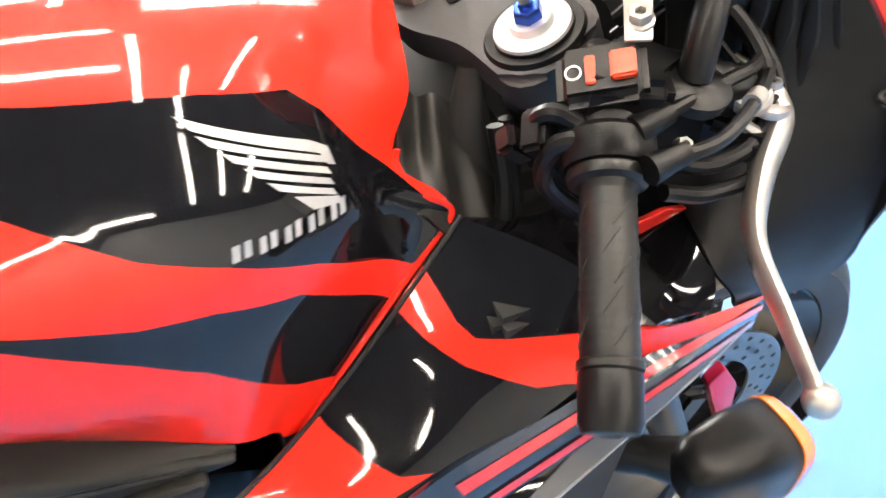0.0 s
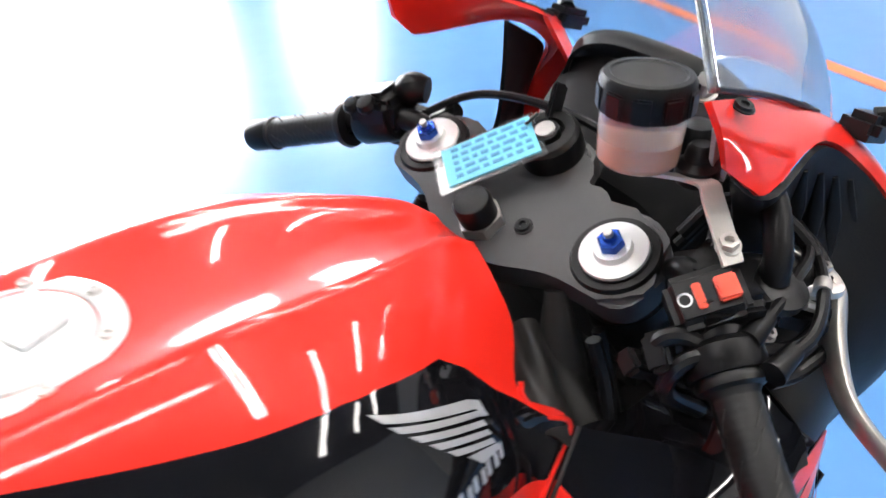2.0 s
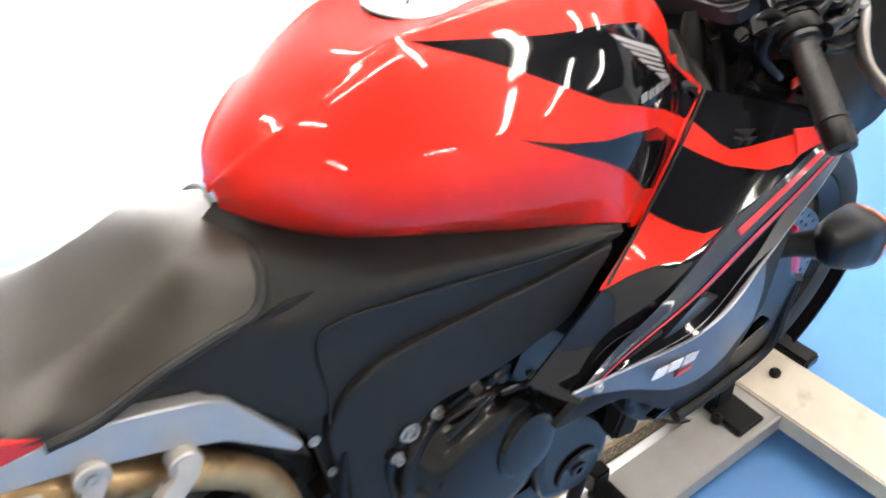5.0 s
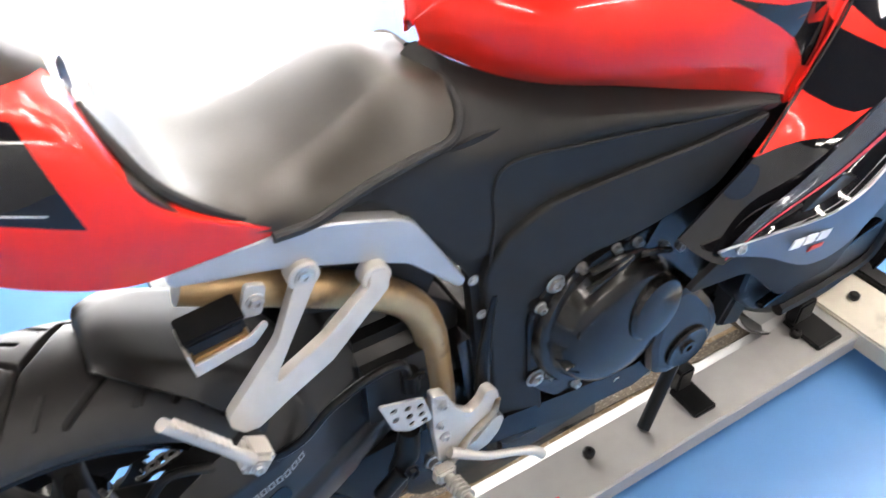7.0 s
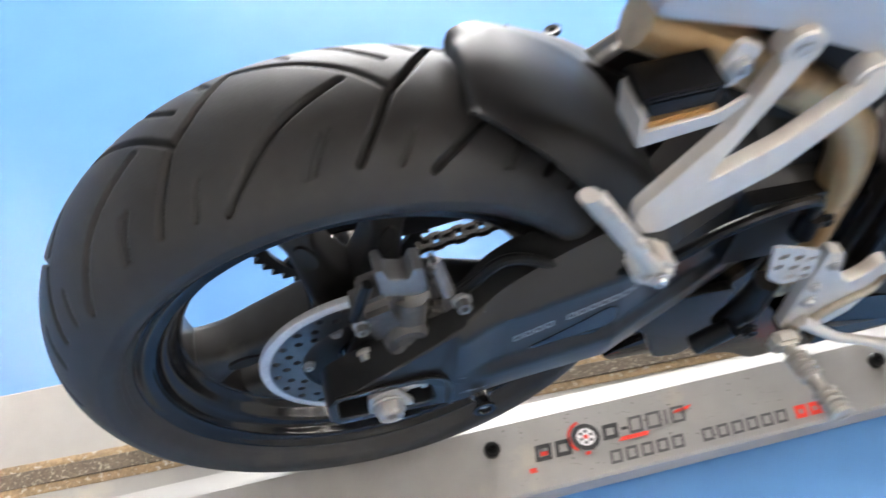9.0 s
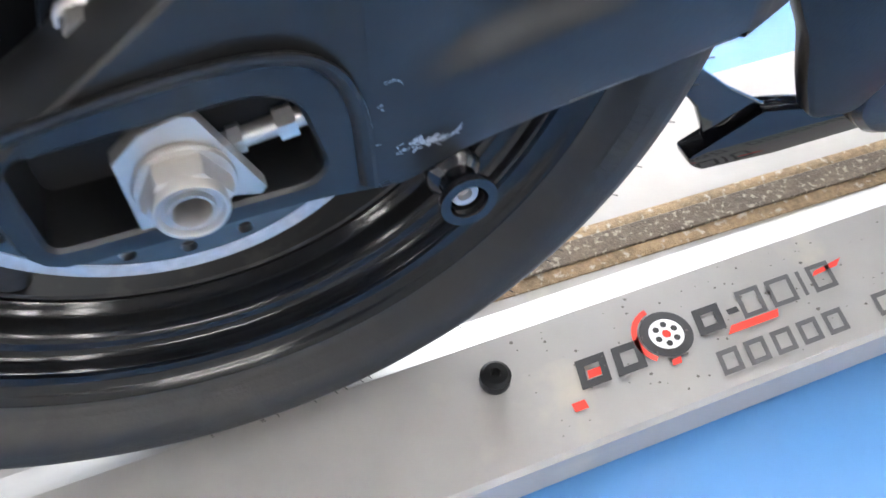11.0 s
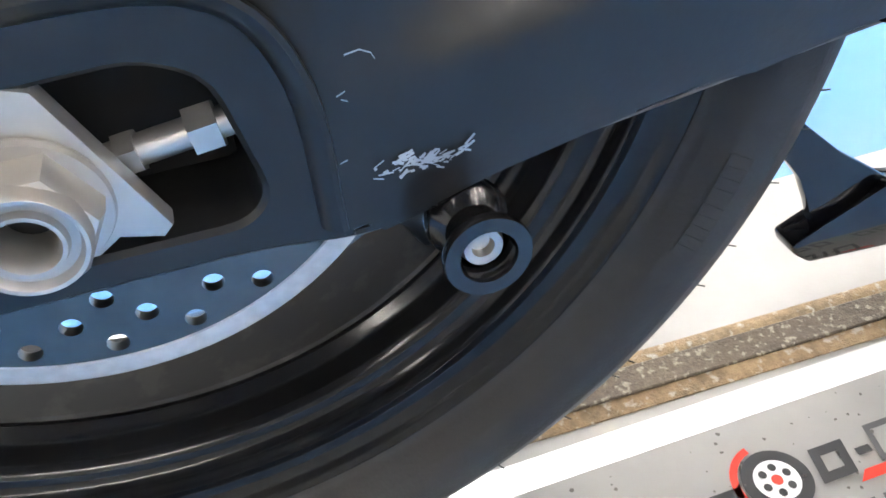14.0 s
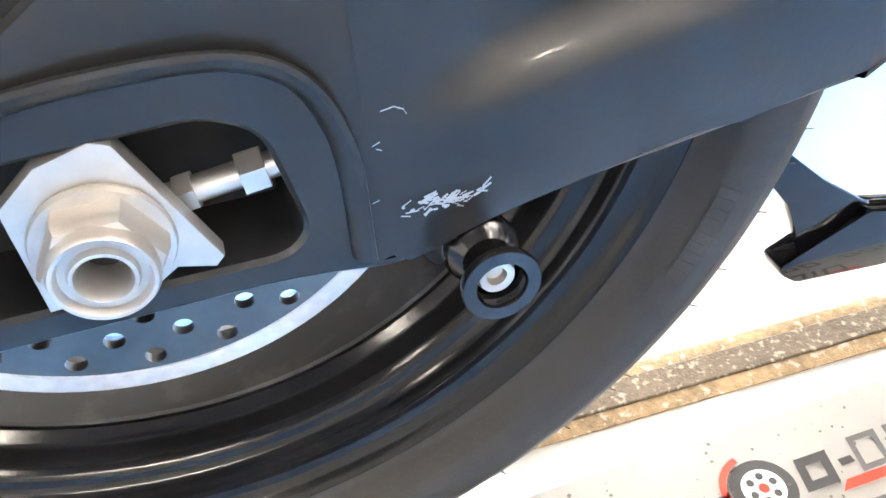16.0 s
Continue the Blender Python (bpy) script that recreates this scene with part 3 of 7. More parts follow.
rimprof = [(0.2445, 0.0700), (0.2440, 0.0728), (0.2425, 0.0734), (0.2405, 0.0722), (0.2385, 0.0690), (0.2345, 0.0652), (0.2300, 0.0632), (0.2262, 0.0634), (0.2240, 0.0648), (0.2222, 0.0650), (0.2210, 0.0632), (0.2200, 0.0590), (0.2178, 0.0552),
           (0.2145, 0.0530), (0.2118, 0.0524), (0.2095, 0.0512), (0.2070, 0.0468), (0.2040, 0.0400), (0.2005, 0.0338), (0.1980, 0.0320), (0.1968, 0.0290), (0.1965, 0.0100), (0.1965, -0.0200), (0.203, -0.036),
           (0.209, -0.044), (0.217, -0.052), (0.224, -0.062), (0.236, -0.071), (0.2445, -0.0700), (0.237, -0.062), (0.221, -0.03), (0.212, 0), (0.221, 0.03), (0.237, 0.062)]
part("rim", lathe(rimprof, AX, (0, -1, 0), 140, closed_profile=True), RIM, rw, "black enamelled wheel rim", sharp=50)
part("rim_well", lathe([(0.1990, 0.0310), (0.1952, 0.0285), (0.1948, 0.0100), (0.1948, -0.0200), (0.1990, -0.0230)], AX, (0, -1, 0), 120), RIMDUST, rw, "dusty inner well of the rim")
for base in (94, 214, 334):
    for s in (-1, 1):
        rings = []
        for k in range(16):
            u = k / 15
            r = 0.045 + 0.156 * u
            a = radians(base + s * (13.5 + 10 * (1 - u)))
            wd = 0.0165 + 0.016 * (1 - u) ** 3 + 0.024 * (max(0, u - 0.68) / 0.32) ** 1.6
            dp = 0.034 - 0.006 * u
            d, e = Vector((math.cos(a), 0, math.sin(a))), Vector((-math.sin(a), 0, math.cos(a)))
            rings.append([AX + d * r + e * wd * math.copysign(abs(math.cos(q)) ** 0.5, math.cos(q)) + Vector((0, dp * math.copysign(abs(math.sin(q)) ** 0.5, math.sin(q)), 0)) for q in (2 * math.pi * i / 20 for i in range(20))])
        sp = part("spoke", loft(rings), SPOKE, rw)
        a = radians(base + s * 17)
        d, e = Vector((math.cos(a), 0, math.sin(a))), Vector((-math.sin(a), 0, math.cos(a)))
        c_ = AX + d * 0.145 - e * s * 0.002
        # No hollow is cut; a near-black oval gives the pocket its shade.
        part("spoke_pocket_shade", plate([((c_ + d * 0.021 * math.cos(q) + e * 0.0085 * math.sin(q)).x, (c_ + d * 0.021 * math.cos(q) + e * 0.0085 * math.sin(q)).z) for q in np.linspace(0, 2 * math.pi, 25)[:-1]], -0.0335, -0.025), DARK, sp, "dark oval plate standing for the pocket's shade")
part("hub", lathe([(0, 0.07), (0.03, 0.07), (0.034, 0.064), (0.036, 0.05), (0.056, 0.045), (0.06, 0.03), (0.06, -0.05), (0.05, -0.06), (0, -0.06)], AX, (0, -1, 0), 40), RIM, rw)


def disc(name, c, r0, r1, y, parent, label, cells=44):
    """A drilled brake disc: rings of cells, of which every second holds a hole."""
    bm = bmesh.new()
    bands = 3
    bmr = [r0 + (r1 - 0.004 - r0) * i / bands for i in range(bands + 1)] + [r1]

    def P(r, a):
        return bm.verts.new((c[0] + r * math.cos(a), y, c[2] + r * math.sin(a)))

    for bnd in range(bands + 1):
        ra, rb = bmr[bnd], bmr[bnd + 1]
        for i in range(cells):
            a0, a1 = 2 * math.pi * i / cells, 2 * math.pi * (i + 1) / cells
            am, rm = (a0 + a1) / 2, (ra + rb) / 2
            ring = [P(ra + (rb - ra) * v, a0 + (a1 - a0) * u) for u, v in ((0, 0), (0.25, 0), (0.5, 0), (0.75, 0), (1, 0), (1, 0.25), (1, 0.5), (1, 0.75), (1, 1), (0.75, 1), (0.5, 1), (0.25, 1), (0, 1), (0, 0.75), (0, 0.5), (0, 0.25))]
            if bnd < bands and (i + bnd) % 2 == 0 and (bnd > 0 or i % 4 == 0):
                h = []
                for k in range(16):
                    q = math.pi * 1.25 + k * math.pi / 8
                    h.append(P(rm + 0.0042 * math.sin(q), am + 0.0042 * math.cos(q) / rm))
                for k in range(16):
                    bm.faces.new((ring[k], ring[(k + 1) % 16], h[(k + 1) % 16], h[k]))
            else:
                bm.faces.new(ring)
    bmesh.ops.remove_doubles(bm, verts=bm.verts, dist=1e-5)
    return part(name, bm, DISC, parent, label, solid=0.0045)


disc("brake_disc", AX, 0.075, 0.1125, -0.0795, rw, "drilled steel brake disc", 44)
part("disc_carrier", join(lathe([(0.034, 0.072), (0.06, 0.071), (0.078, 0.0785), (0.080, 0.0745), (0.06, 0.066), (0.034, 0.064)], AX, (0, -1, 0), 48, closed_profile=True)), PLASTIC, rw)
for a in range(0, 360, 60):
    part("disc_bolt", bolt(AX + Vector((0.068 * math.cos(radians(a)), -0.075, 0.068 * math.sin(radians(a)))), 0.006, 0.006), BOLT, rw)
part("disc_edge", lathe([(0.1095, 0.0790), (0.1102, 0.0802), (0.1175, 0.0802), (0.1195, 0.0790), (0.1202, 0.0768), (0.1202, 0.0725), (0.1175, 0.0715)], AX, (0, -1, 0), 96), mat("polished_edge", (0.55, 0.55, 0.55), 0.5, metal=0.5, vary=0.2, scale=200), rw, "bright machined disc edge")
bm = bmesh.new()
random.seed(12)
for k in range(46):
    a = radians(random.uniform(-100, 40))
    r, y = (0.316, -0.045) if k % 2 else (0.287, -0.0835)
    p = AX + Vector((r * math.cos(a), y - 0.001, r * math.sin(a)))
    bm = join(bm, tube([p, p + Vector((0.006 * math.cos(a + 0.4), -0.003, 0.006 * math.sin(a + 0.4)))], 0.00035, seg=4))
tagged(part("rubber_hair", bm, RUBBER, rw), "fine moulding hairs on the tyre", kind="stuff")
for k in range(9):
    a = radians(-29.6 + 1.22 * k + (0 if k < 5 else 0.6))
    d_, t_ = Vector((math.cos(a), 0, math.sin(a))), Vector((-math.sin(a), 0, math.cos(a)))
    part("sidewall_mark", block_on(AX + d_ * 0.2605 + Vector((0, -0.0908, 0)), d_ * 0.87 + Vector((0, -0.5, 0)), t_, (0.010, 0.0055, 0.0008), 0.0003), RUBBER, rw)
for r, y in ((0.2505, -0.0800), (0.2550, -0.0862), (0.281, -0.0885)):
    part("bead_line", lathe([(r - 0.0012, -y - 0.001), (r, -y + 0.0007), (r + 0.0012, -y - 0.001)], AX, (0, -1, 0), 160), RUBBER, rw)
# sprocket with teeth, on the far side
teeth = []
for i in range(42):
    for da, r in ((0, 0.112), (2.1, 0.112), (3.6, 0.121), (5.0, 0.121)):
        a = radians(i * 360 / 42 + da)
        teeth.append((AX.x + r * math.cos(a), AX.z + r * math.sin(a)))
bm = bmesh.new()
inner = [bm.verts.new((AX.x + 0.098 * math.cos(math.atan2(z - AX.z, x - AX.x)), 0.11, AX.z + 0.098 * math.sin(math.atan2(z - AX.z, x - AX.x)))) for x, z in teeth]
outer = [bm.verts.new((x, 0.11, z)) for x, z in teeth]
for i in range(len(teeth)):
    j = (i + 1) % len(teeth)
    bm.faces.new((inner[i], inner[j], outer[j], outer[i]))
spr = part("sprocket", bm, CHAIN, rw, "dark steel chain sprocket", solid=0.006)
part("sprocket_centre", lathe([(0.05, -0.114), (0.081, -0.114), (0.081, -0.107), (0.05, -0.107)], AX, (0, -1, 0), 48, closed_profile=True), CHAIN, spr)
for k in range(10):
    a = radians(36 * k + 8)
    d_, t_ = Vector((math.cos(a), 0, math.sin(a))), Vector((-math.sin(a), 0, math.cos(a)))
    part("sprocket_arm", block_on(AX + d_ * 0.089 + Vector((0, 0.1125, 0)), d_, t_, (0.024, 0.016, 0.006), 0.001), CHAIN, spr)

# chain
chain = part_empty("chain", (0.25, 0.11, 0.45), "black steel drive chain")
for p0, p1 in ((Vector((0.03, 0.112, 0.502)), Vector((0.52, 0.112, 0.6))), (Vector((0.02, 0.112, 0.300)), Vector((0.52, 0.112, 0.408)))):
    n = int((p1 - p0).length / 0.0159)
    ang = math.degrees(math.atan2(p1.z - p0.z, p1.x - p0.x))
    bm = bmesh.new()
    for k in range(n):
        p = p0.lerp(p1, (k + 0.5) / n)
        w = 0.012 if k % 2 else 0.018
        for s in (-1, 1):
            bm = join(bm, box(p + Vector((0, s * w / 2, 0)), (0.02, 0.0022, 0.011), (0, -ang, 0), 0.004, 1))
        bm = join(bm, lathe([(0, -0.009), (0.005, -0.009), (0.005, 0.009), (0, 0.009)], p + Vector((0.008, 0, 0.0015)), (0, 1, 0), 8))
    tagged(part("chain_run", bm, CHAIN, chain), "run of linked steel plates", kind="stuff")

# swingarm
BEND_X, BEND_Z = (-0.06, -0.009, 0.04, 0.07, 0.1356, 0.2167, 0.3, 0.53), (0.428, 0.455, 0.484, 0.498, 0.5145, 0.539, 0.572, 0.66)


def arm_y(x, z):
    """The arm's outer face: hollowed below, and turned inwards above a bend."""
    fade = max(0.0, min(1.0, (x - 0.075) / 0.05))
    up = z - 0.419 - 0.2 * (x - 0.13)
    bulge = min(2.6 * up * up, 0.016) if up < 0 else 58.0 * up * up if up < 0.006 else 0.7 * (min(up, 0.016) - 0.003)
    lean = 0.75 * max(0.0, z - float(np.interp(x, BEND_X, BEND_Z)))
    return -0.14 + 0.065 * max(0.0, min(1.0, (x - 0.25) / 0.2)) + bulge * fade * fade * (3 - 2 * fade) + lean


arm = round_poly([(-0.06, 0.372), (-0.062, 0.425), (-0.02, 0.450), (0.068, 0.506), (0.121, 0.537), (0.172, 0.562), (0.224, 0.584), (0.28, 0.605), (0.36, 0.66), (0.46, 0.66), (0.53, 0.60), (0.53, 0.48), (0.44, 0.43), (0.33, 0.400), (0.24, 0.391), (0.12, 0.376), (0.085, 0.366), (0.05, 0.372)], 0.02, 4)
sw = part_empty("swingarm", (0.3, -0.1, 0.45), "black enamelled swingarm with scuff marks")
POCKET = round_poly([(-0.05, 0.384), (-0.05, 0.428), (0.035, 0.431), (0.048, 0.424), (0.055, 0.39), (0.048, 0.383)], 0.006, 3)


def front_of(bm):
    """All that lies ahead of the axle window."""
    fs = [f for f in bm.faces if f.calc_center_median().x > 0.075]
    return list({g for f in fs for g in (f, *f.edges, *f.verts)})


def frame_plate(outline, hole, y0, y1, bevel):
    """A plate with one window through it."""
    bm = bmesh.new()
    o = [bm.verts.new((x, 0, z)) for x, z in outline]
    h = [bm.verts.new((x, 0, z)) for x, z in hole]
    es = [bm.edges.new((a, b)) for a, b in zip(o, o[1:] + o[:1])] + [bm.edges.new((a, b)) for a, b in zip(h, h[1:] + h[:1])]
    bmesh.ops.triangle_fill(bm, use_beauty=True, use_dissolve=False, edges=es)
    kill = [f for f in bm.faces if inside(f.calc_center_median().x, f.calc_center_median().z, hole)]
    bmesh.ops.delete(bm, geom=kill, context="FACES")
    bmesh.ops.bisect_plane(bm, geom=bm.verts[:] + bm.edges[:] + bm.faces[:], dist=1e-6, plane_co=(0.075, 0, 0.4), plane_no=(1, 0, 0))
    for i in range(36):
        bmesh.ops.bisect_plane(bm, geom=front_of(bm), dist=1e-6, plane_co=(0.14, 0, 0.365 + 0.005 * i), plane_no=(-0.2, 0, 1))
    for i in range(16):
        bmesh.ops.bisect_plane(bm, geom=front_of(bm), dist=1e-6, plane_co=(0.0875 + (0.0125 * i if i < 6 else 0.04 * i - 0.165), 0, 0.4), plane_no=(1, 0, 0))
    for v in bm.verts:
        v.co.y = arm_y(v.co.x, v.co.z) + y0
    r = bmesh.ops.extrude_face_region(bm, geom=bm.faces[:])
    bmesh.ops.translate(bm, vec=(0, y1 - y0, 0), verts=[g for g in r["geom"] if isinstance(g, bmesh.types.BMVert)])
    bmesh.ops.recalc_face_normals(bm, faces=bm.faces)
    if bevel:
        es = [e for e in bm.edges if len(e.link_faces) == 2 and e.calc_face_angle(0) > radians(60) and max(v.co.y - arm_y(v.co.x, v.co.z) for v in e.verts) < min(y0, y1) + 1e-4]
        bmesh.ops.bevel(bm, geom=es, offset=bevel, segments=3, affect="EDGES", profile=0.6)
    return bm


armbm = frame_plate(arm, POCKET, 0.0, 0.045, 0.004)
armtree = BVHTree.FromBMesh(armbm)
part("right_arm", armbm, SWING, sw)
part("left_arm", plate(arm, 0.095, 0.13, 0.006), SWING, sw)
part("cross_member", box((0.42, 0, 0.55), (0.16, 0.22, 0.16), (0, 0, 0), 0.03, 3), SWING, sw)
# raised border round the axle window
part("window_rib", tube([(0.07, -0.1415, 0.376), (0.068, -0.1415, 0.42), (0.052, -0.1415, 0.444), (0.01, -0.1415, 0.448), (-0.05, -0.1415, 0.44)], 0.0045, 30, 10, flat=0.5), SWING, sw)

# Near-black sheet added for the shade inside the axle window.
part("window_shade_sheet", plate([(-0.05, 0.384), (-0.05, 0.43), (0.05, 0.43), (0.05, 0.384)], -0.108, -0.1), DARK, sw)
# axle nut, adjuster plate and screw
nut = part_empty("axle_nut", (0, -0.14, 0.395), "zinc-plated axle nut with adjuster")
part("adjuster_plate", plate([(-0.018, 0.383), (-0.018, 0.418), (-0.006, 0.428), (0.008, 0.432), (0.013, 0.430), (0.031, 0.388), (0.028, 0.385), (0.018, 0.388), (0.012, 0.384)], -0.14, -0.132, 0.0012), STEEL, nut)
NC = (0.003, -0.1405, 0.4035)
part("washer", lathe([(0.014, 0), (0.0178, 0), (0.0184, 0.002), (0.0178, 0.0035), (0.014, 0.0035)], NC, (0, -1, 0), 48), STEEL, nut)
part("nut", lathe([(0.012, 0.0035), (0.0166, 0.0035), (0.0166, 0.0095), (0.0152, 0.0125), (0.012, 0.0135)], NC, (0, -1, 0), 6), STEEL, nut)
part("axle_end", lathe([(0.0136, 0.01), (0.0136, 0.0155), (0.0128, 0.017), (0.0118, 0.0168), (0.0108, 0.0145), (0.0088, 0.0145), (0.0082, 0.0165), (0.0072, 0.0165), (0.0064, 0.0145), (0.0062, 0.0), (0, 0)], NC, (0, -1, 0), 40), STEEL, nut)
# Dark disc painted in for the shade down the bore.
part("bore_shade", lathe([(0, 0.003), (0.0061, 0.003)], NC, (0, -1, 0), 20), DARK, nut)
part("adjuster_screw", tube([(0.012, -0.125, 0.4005), (0.052, -0.125, 0.4055)], 0.0042, seg=16), BOLT, nut)
part("lock_nut", lathe([(0, 0), (0.0068, 0), (0.0068, 0.0075), (0, 0.0075)], (0.0405, -0.125, 0.404), (0.99, 0, 0.12), 6), BOLT, nut)
part("lock_nut", lathe([(0, 0), (0.006, 0), (0.006, 0.005), (0, 0.005)], (0.0225, -0.125, 0.4018), (0.99, 0, 0.12), 6), BOLT, nut)
# stand spool
spool = part_empty("stand_spool", (0.114, -0.15, 0.355), "black anodised paddock stand spool")
part("spool_body", lathe([(0, -0.012), (0.0125, -0.012), (0.013, -0.008), (0.012, -0.006), (0.0085, -0.002), (0.0085, 0.005), (0.0108, 0.0085), (0.0128, 0.009), (0.0132, 0.0108), (0.0128, 0.0125), (0.0085, 0.0125), (0.0076, 0.0105), (0.0076, 0.005)],
                          (0.109, -0.143, 0.3618), (-0.025, -1, 0.08), 48), ANODISED, spool)
part("spool_bolt", lathe([(0, 0.004), (0.003, 0.004), (0.0035, 0.007), (0.0058, 0.0075), (0.0066, 0.005)], (0.109, -0.143, 0.3618), (-0.025, -1, 0.08), 24), BOLT, spool)
# letters on the arm as bars, and scuffs
L0, L1 = Vector((0.1365, 0, 0.466)), Vector((0.278, 0, 0.526))
bars = []
dirv = (L1 - L0).normalized()
upv = Vector((-dirv.z, 0, dirv.x))


def letter_box(a, w, h, t):
    """The hollow outline of one slanted block, as four bars."""
    for u0, u1, v0, v1 in ((0, w, 0, t), (0, w, h - t, h), (0, t, t, h - t), (w - t, w, t, h - t)):
        bars.append([((a + dirv * (u + 0.3 * v) + upv * v).x, (a + dirv * (u + 0.3 * v) + upv * v).z) for u, v in ((u0, v0), (u1, v0), (u1, v1), (u0, v1))])


for i in range(13):
    if i != 4:
        letter_box(L0 + dirv * (L1 - L0).length * i / 13, 0.0098, 0.0112, 0.0026)
tagged(part("arm_print", decal(bars, armtree), GREYMARK, sw, raw=True), "rows of pale print bars", kind="stuff")
scr = []
random.seed(4)
for i in range(75):
    x, z = random.gauss(0.094, 0.0060), random.gauss(0.3885, 0.0017)
    a, l, w = random.uniform(-0.6, 0.8), random.uniform(0.0006, 0.0042), random.uniform(0.0002, 0.0009)
    dx, dz = l * math.cos(a), l * math.sin(a)
    scr.append([(x, z), (x + dx, z + dz), (x + dx - w * math.sin(a), z + dz + w), (x - w * math.sin(a), z + w)])
for x, z, l, a in ((0.0765, 0.4135, 0.0025, 0.4), (0.0775, 0.4125, 0.0018, -0.5), (0.08, 0.4235, 0.004, 0.1), (0.084, 0.4238, 0.003, -0.5), (0.0865, 0.4222, 0.0015, -1.1), (0.0745, 0.3945, 0.0022, 0.3)):
    scr.append([(x, z), (x + l * math.cos(a), z + l * math.sin(a)), (x + l * math.cos(a), z + l * math.sin(a) + 0.0004), (x, z + 0.0004)])
tagged(part("scuff_mark", decal(scr, armtree, 0.0008), SCRATCH, sw, raw=True), "bare-metal scratches in the black enamel", kind="stuff")
# Black plate laid on the arm; its colour stands for the recess shade.
part("arm_recess_shade", plate(smooth_poly([(0.158, 0.447), (0.183, 0.462), (0.212, 0.481), (0.236, 0.497), (0.247, 0.490), (0.248, 0.471), (0.23, 0.453), (0.197, 0.450), (0.17, 0.443)], 4), lambda x, z: arm_y(x, z) - 0.0012, lambda x, z: arm_y(x, z) + 0.002), BLACK, sw, "black oval plate standing for the recess shade")


# ---- tank and bodywork ----
def half(pts):
    """A cross-section from the bottom on the camera's side over the top to the far side."""
    return [(x, -y, z) for x, y, z in pts[::-1]] + [(x, y, z) for x, y, z in pts[1:]]


TANK_ROWS = [
    [(0.507, 0, 0.978), (0.507, 0.008, 0.976), (0.508, 0.012, 0.973), (0.508, 0.015, 0.969), (0.509, 0.016, 0.965), (0.509, 0.016, 0.961), (0.509, 0.016, 0.957)],
    [(0.520, 0, 1.005), (0.520, 0.026, 1.001), (0.521, 0.042, 0.991), (0.523, 0.050, 0.979), (0.527, 0.050, 0.967), (0.530, 0.047, 0.956), (0.533, 0.042, 0.945)],
    [(0.552, 0, 1.034), (0.552, 0.042, 1.030), (0.552, 0.070, 1.014), (0.553, 0.083, 0.993), (0.555, 0.084, 0.970), (0.557, 0.075, 0.950), (0.560, 0.058, 0.931)],
    [(0.600, 0, 1.065), (0.600, 0.052, 1.061), (0.599, 0.094, 1.039), (0.598, 0.121, 1.005), (0.597, 0.126, 0.973), (0.597, 0.112, 0.944), (0.598, 0.082, 0.919)],
    [(0.645, 0, 1.085), (0.645, 0.062, 1.080), (0.645, 0.110, 1.053), (0.644, 0.143, 1.012), (0.642, 0.153, 0.972), (0.640, 0.139, 0.938), (0.640, 0.106, 0.913)],
    [(0.690, 0, 1.095), (0.690, 0.070, 1.091), (0.690, 0.118, 1.062), (0.688, 0.158, 1.018), (0.686, 0.171, 0.975), (0.688, 0.160, 0.937), (0.692, 0.132, 0.909)],
    [(0.770, 0, 1.099), (0.770, 0.072, 1.096), (0.770, 0.128, 1.065), (0.768, 0.174, 1.014), (0.765, 0.187, 0.968), (0.763, 0.180, 0.928), (0.763, 0.154, 0.894)],
    [(0.850, 0, 1.099), (0.850, 0.072, 1.094), (0.850, 0.134, 1.066), (0.848, 0.176, 1.012), (0.845, 0.189, 0.965), (0.84, 0.190, 0.920), (0.836, 0.176, 0.880)],
    [(0.910, 0, 1.094), (0.912, 0.068, 1.088), (0.912, 0.130, 1.062), (0.915, 0.172, 1.010), (0.912, 0.184, 0.965), (0.90, 0.188, 0.914), (0.887, 0.192, 0.868)],
    [(0.970, 0, 1.082), (0.972, 0.058, 1.075), (0.974, 0.108, 1.048), (0.978, 0.148, 1.003), (0.972, 0.164, 0.965), (0.945, 0.175, 0.910), (0.912, 0.182, 0.850)],
    [(1.030, 0, 1.062), (1.032, 0.048, 1.054), (1.018, 0.091, 1.029), (1.000, 0.132, 0.998), (1.012, 0.145, 0.956), (0.980, 0.164, 0.902), (0.918, 0.181, 0.840)],
    [(1.060, 0, 1.040), (1.060, 0.044, 1.034), (1.046, 0.084, 1.014), (1.021, 0.120, 0.992), (1.052, 0.138, 0.956), (0.993, 0.161, 0.905), (0.928, 0.179, 0.838)],
]
# two creases along the raised middle, which run together towards the front
RIDGE = [(0.004, 0.975), (0.025, 1.001), (0.040, 1.030), (0.050, 1.062), (0.060, 1.083), (0.066, 1.0965), (0.067, 1.1005), (0.066, 1.1015), (0.063, 1.0965), (0.052, 1.085), (0.032, 1.067), (0.024, 1.045)]


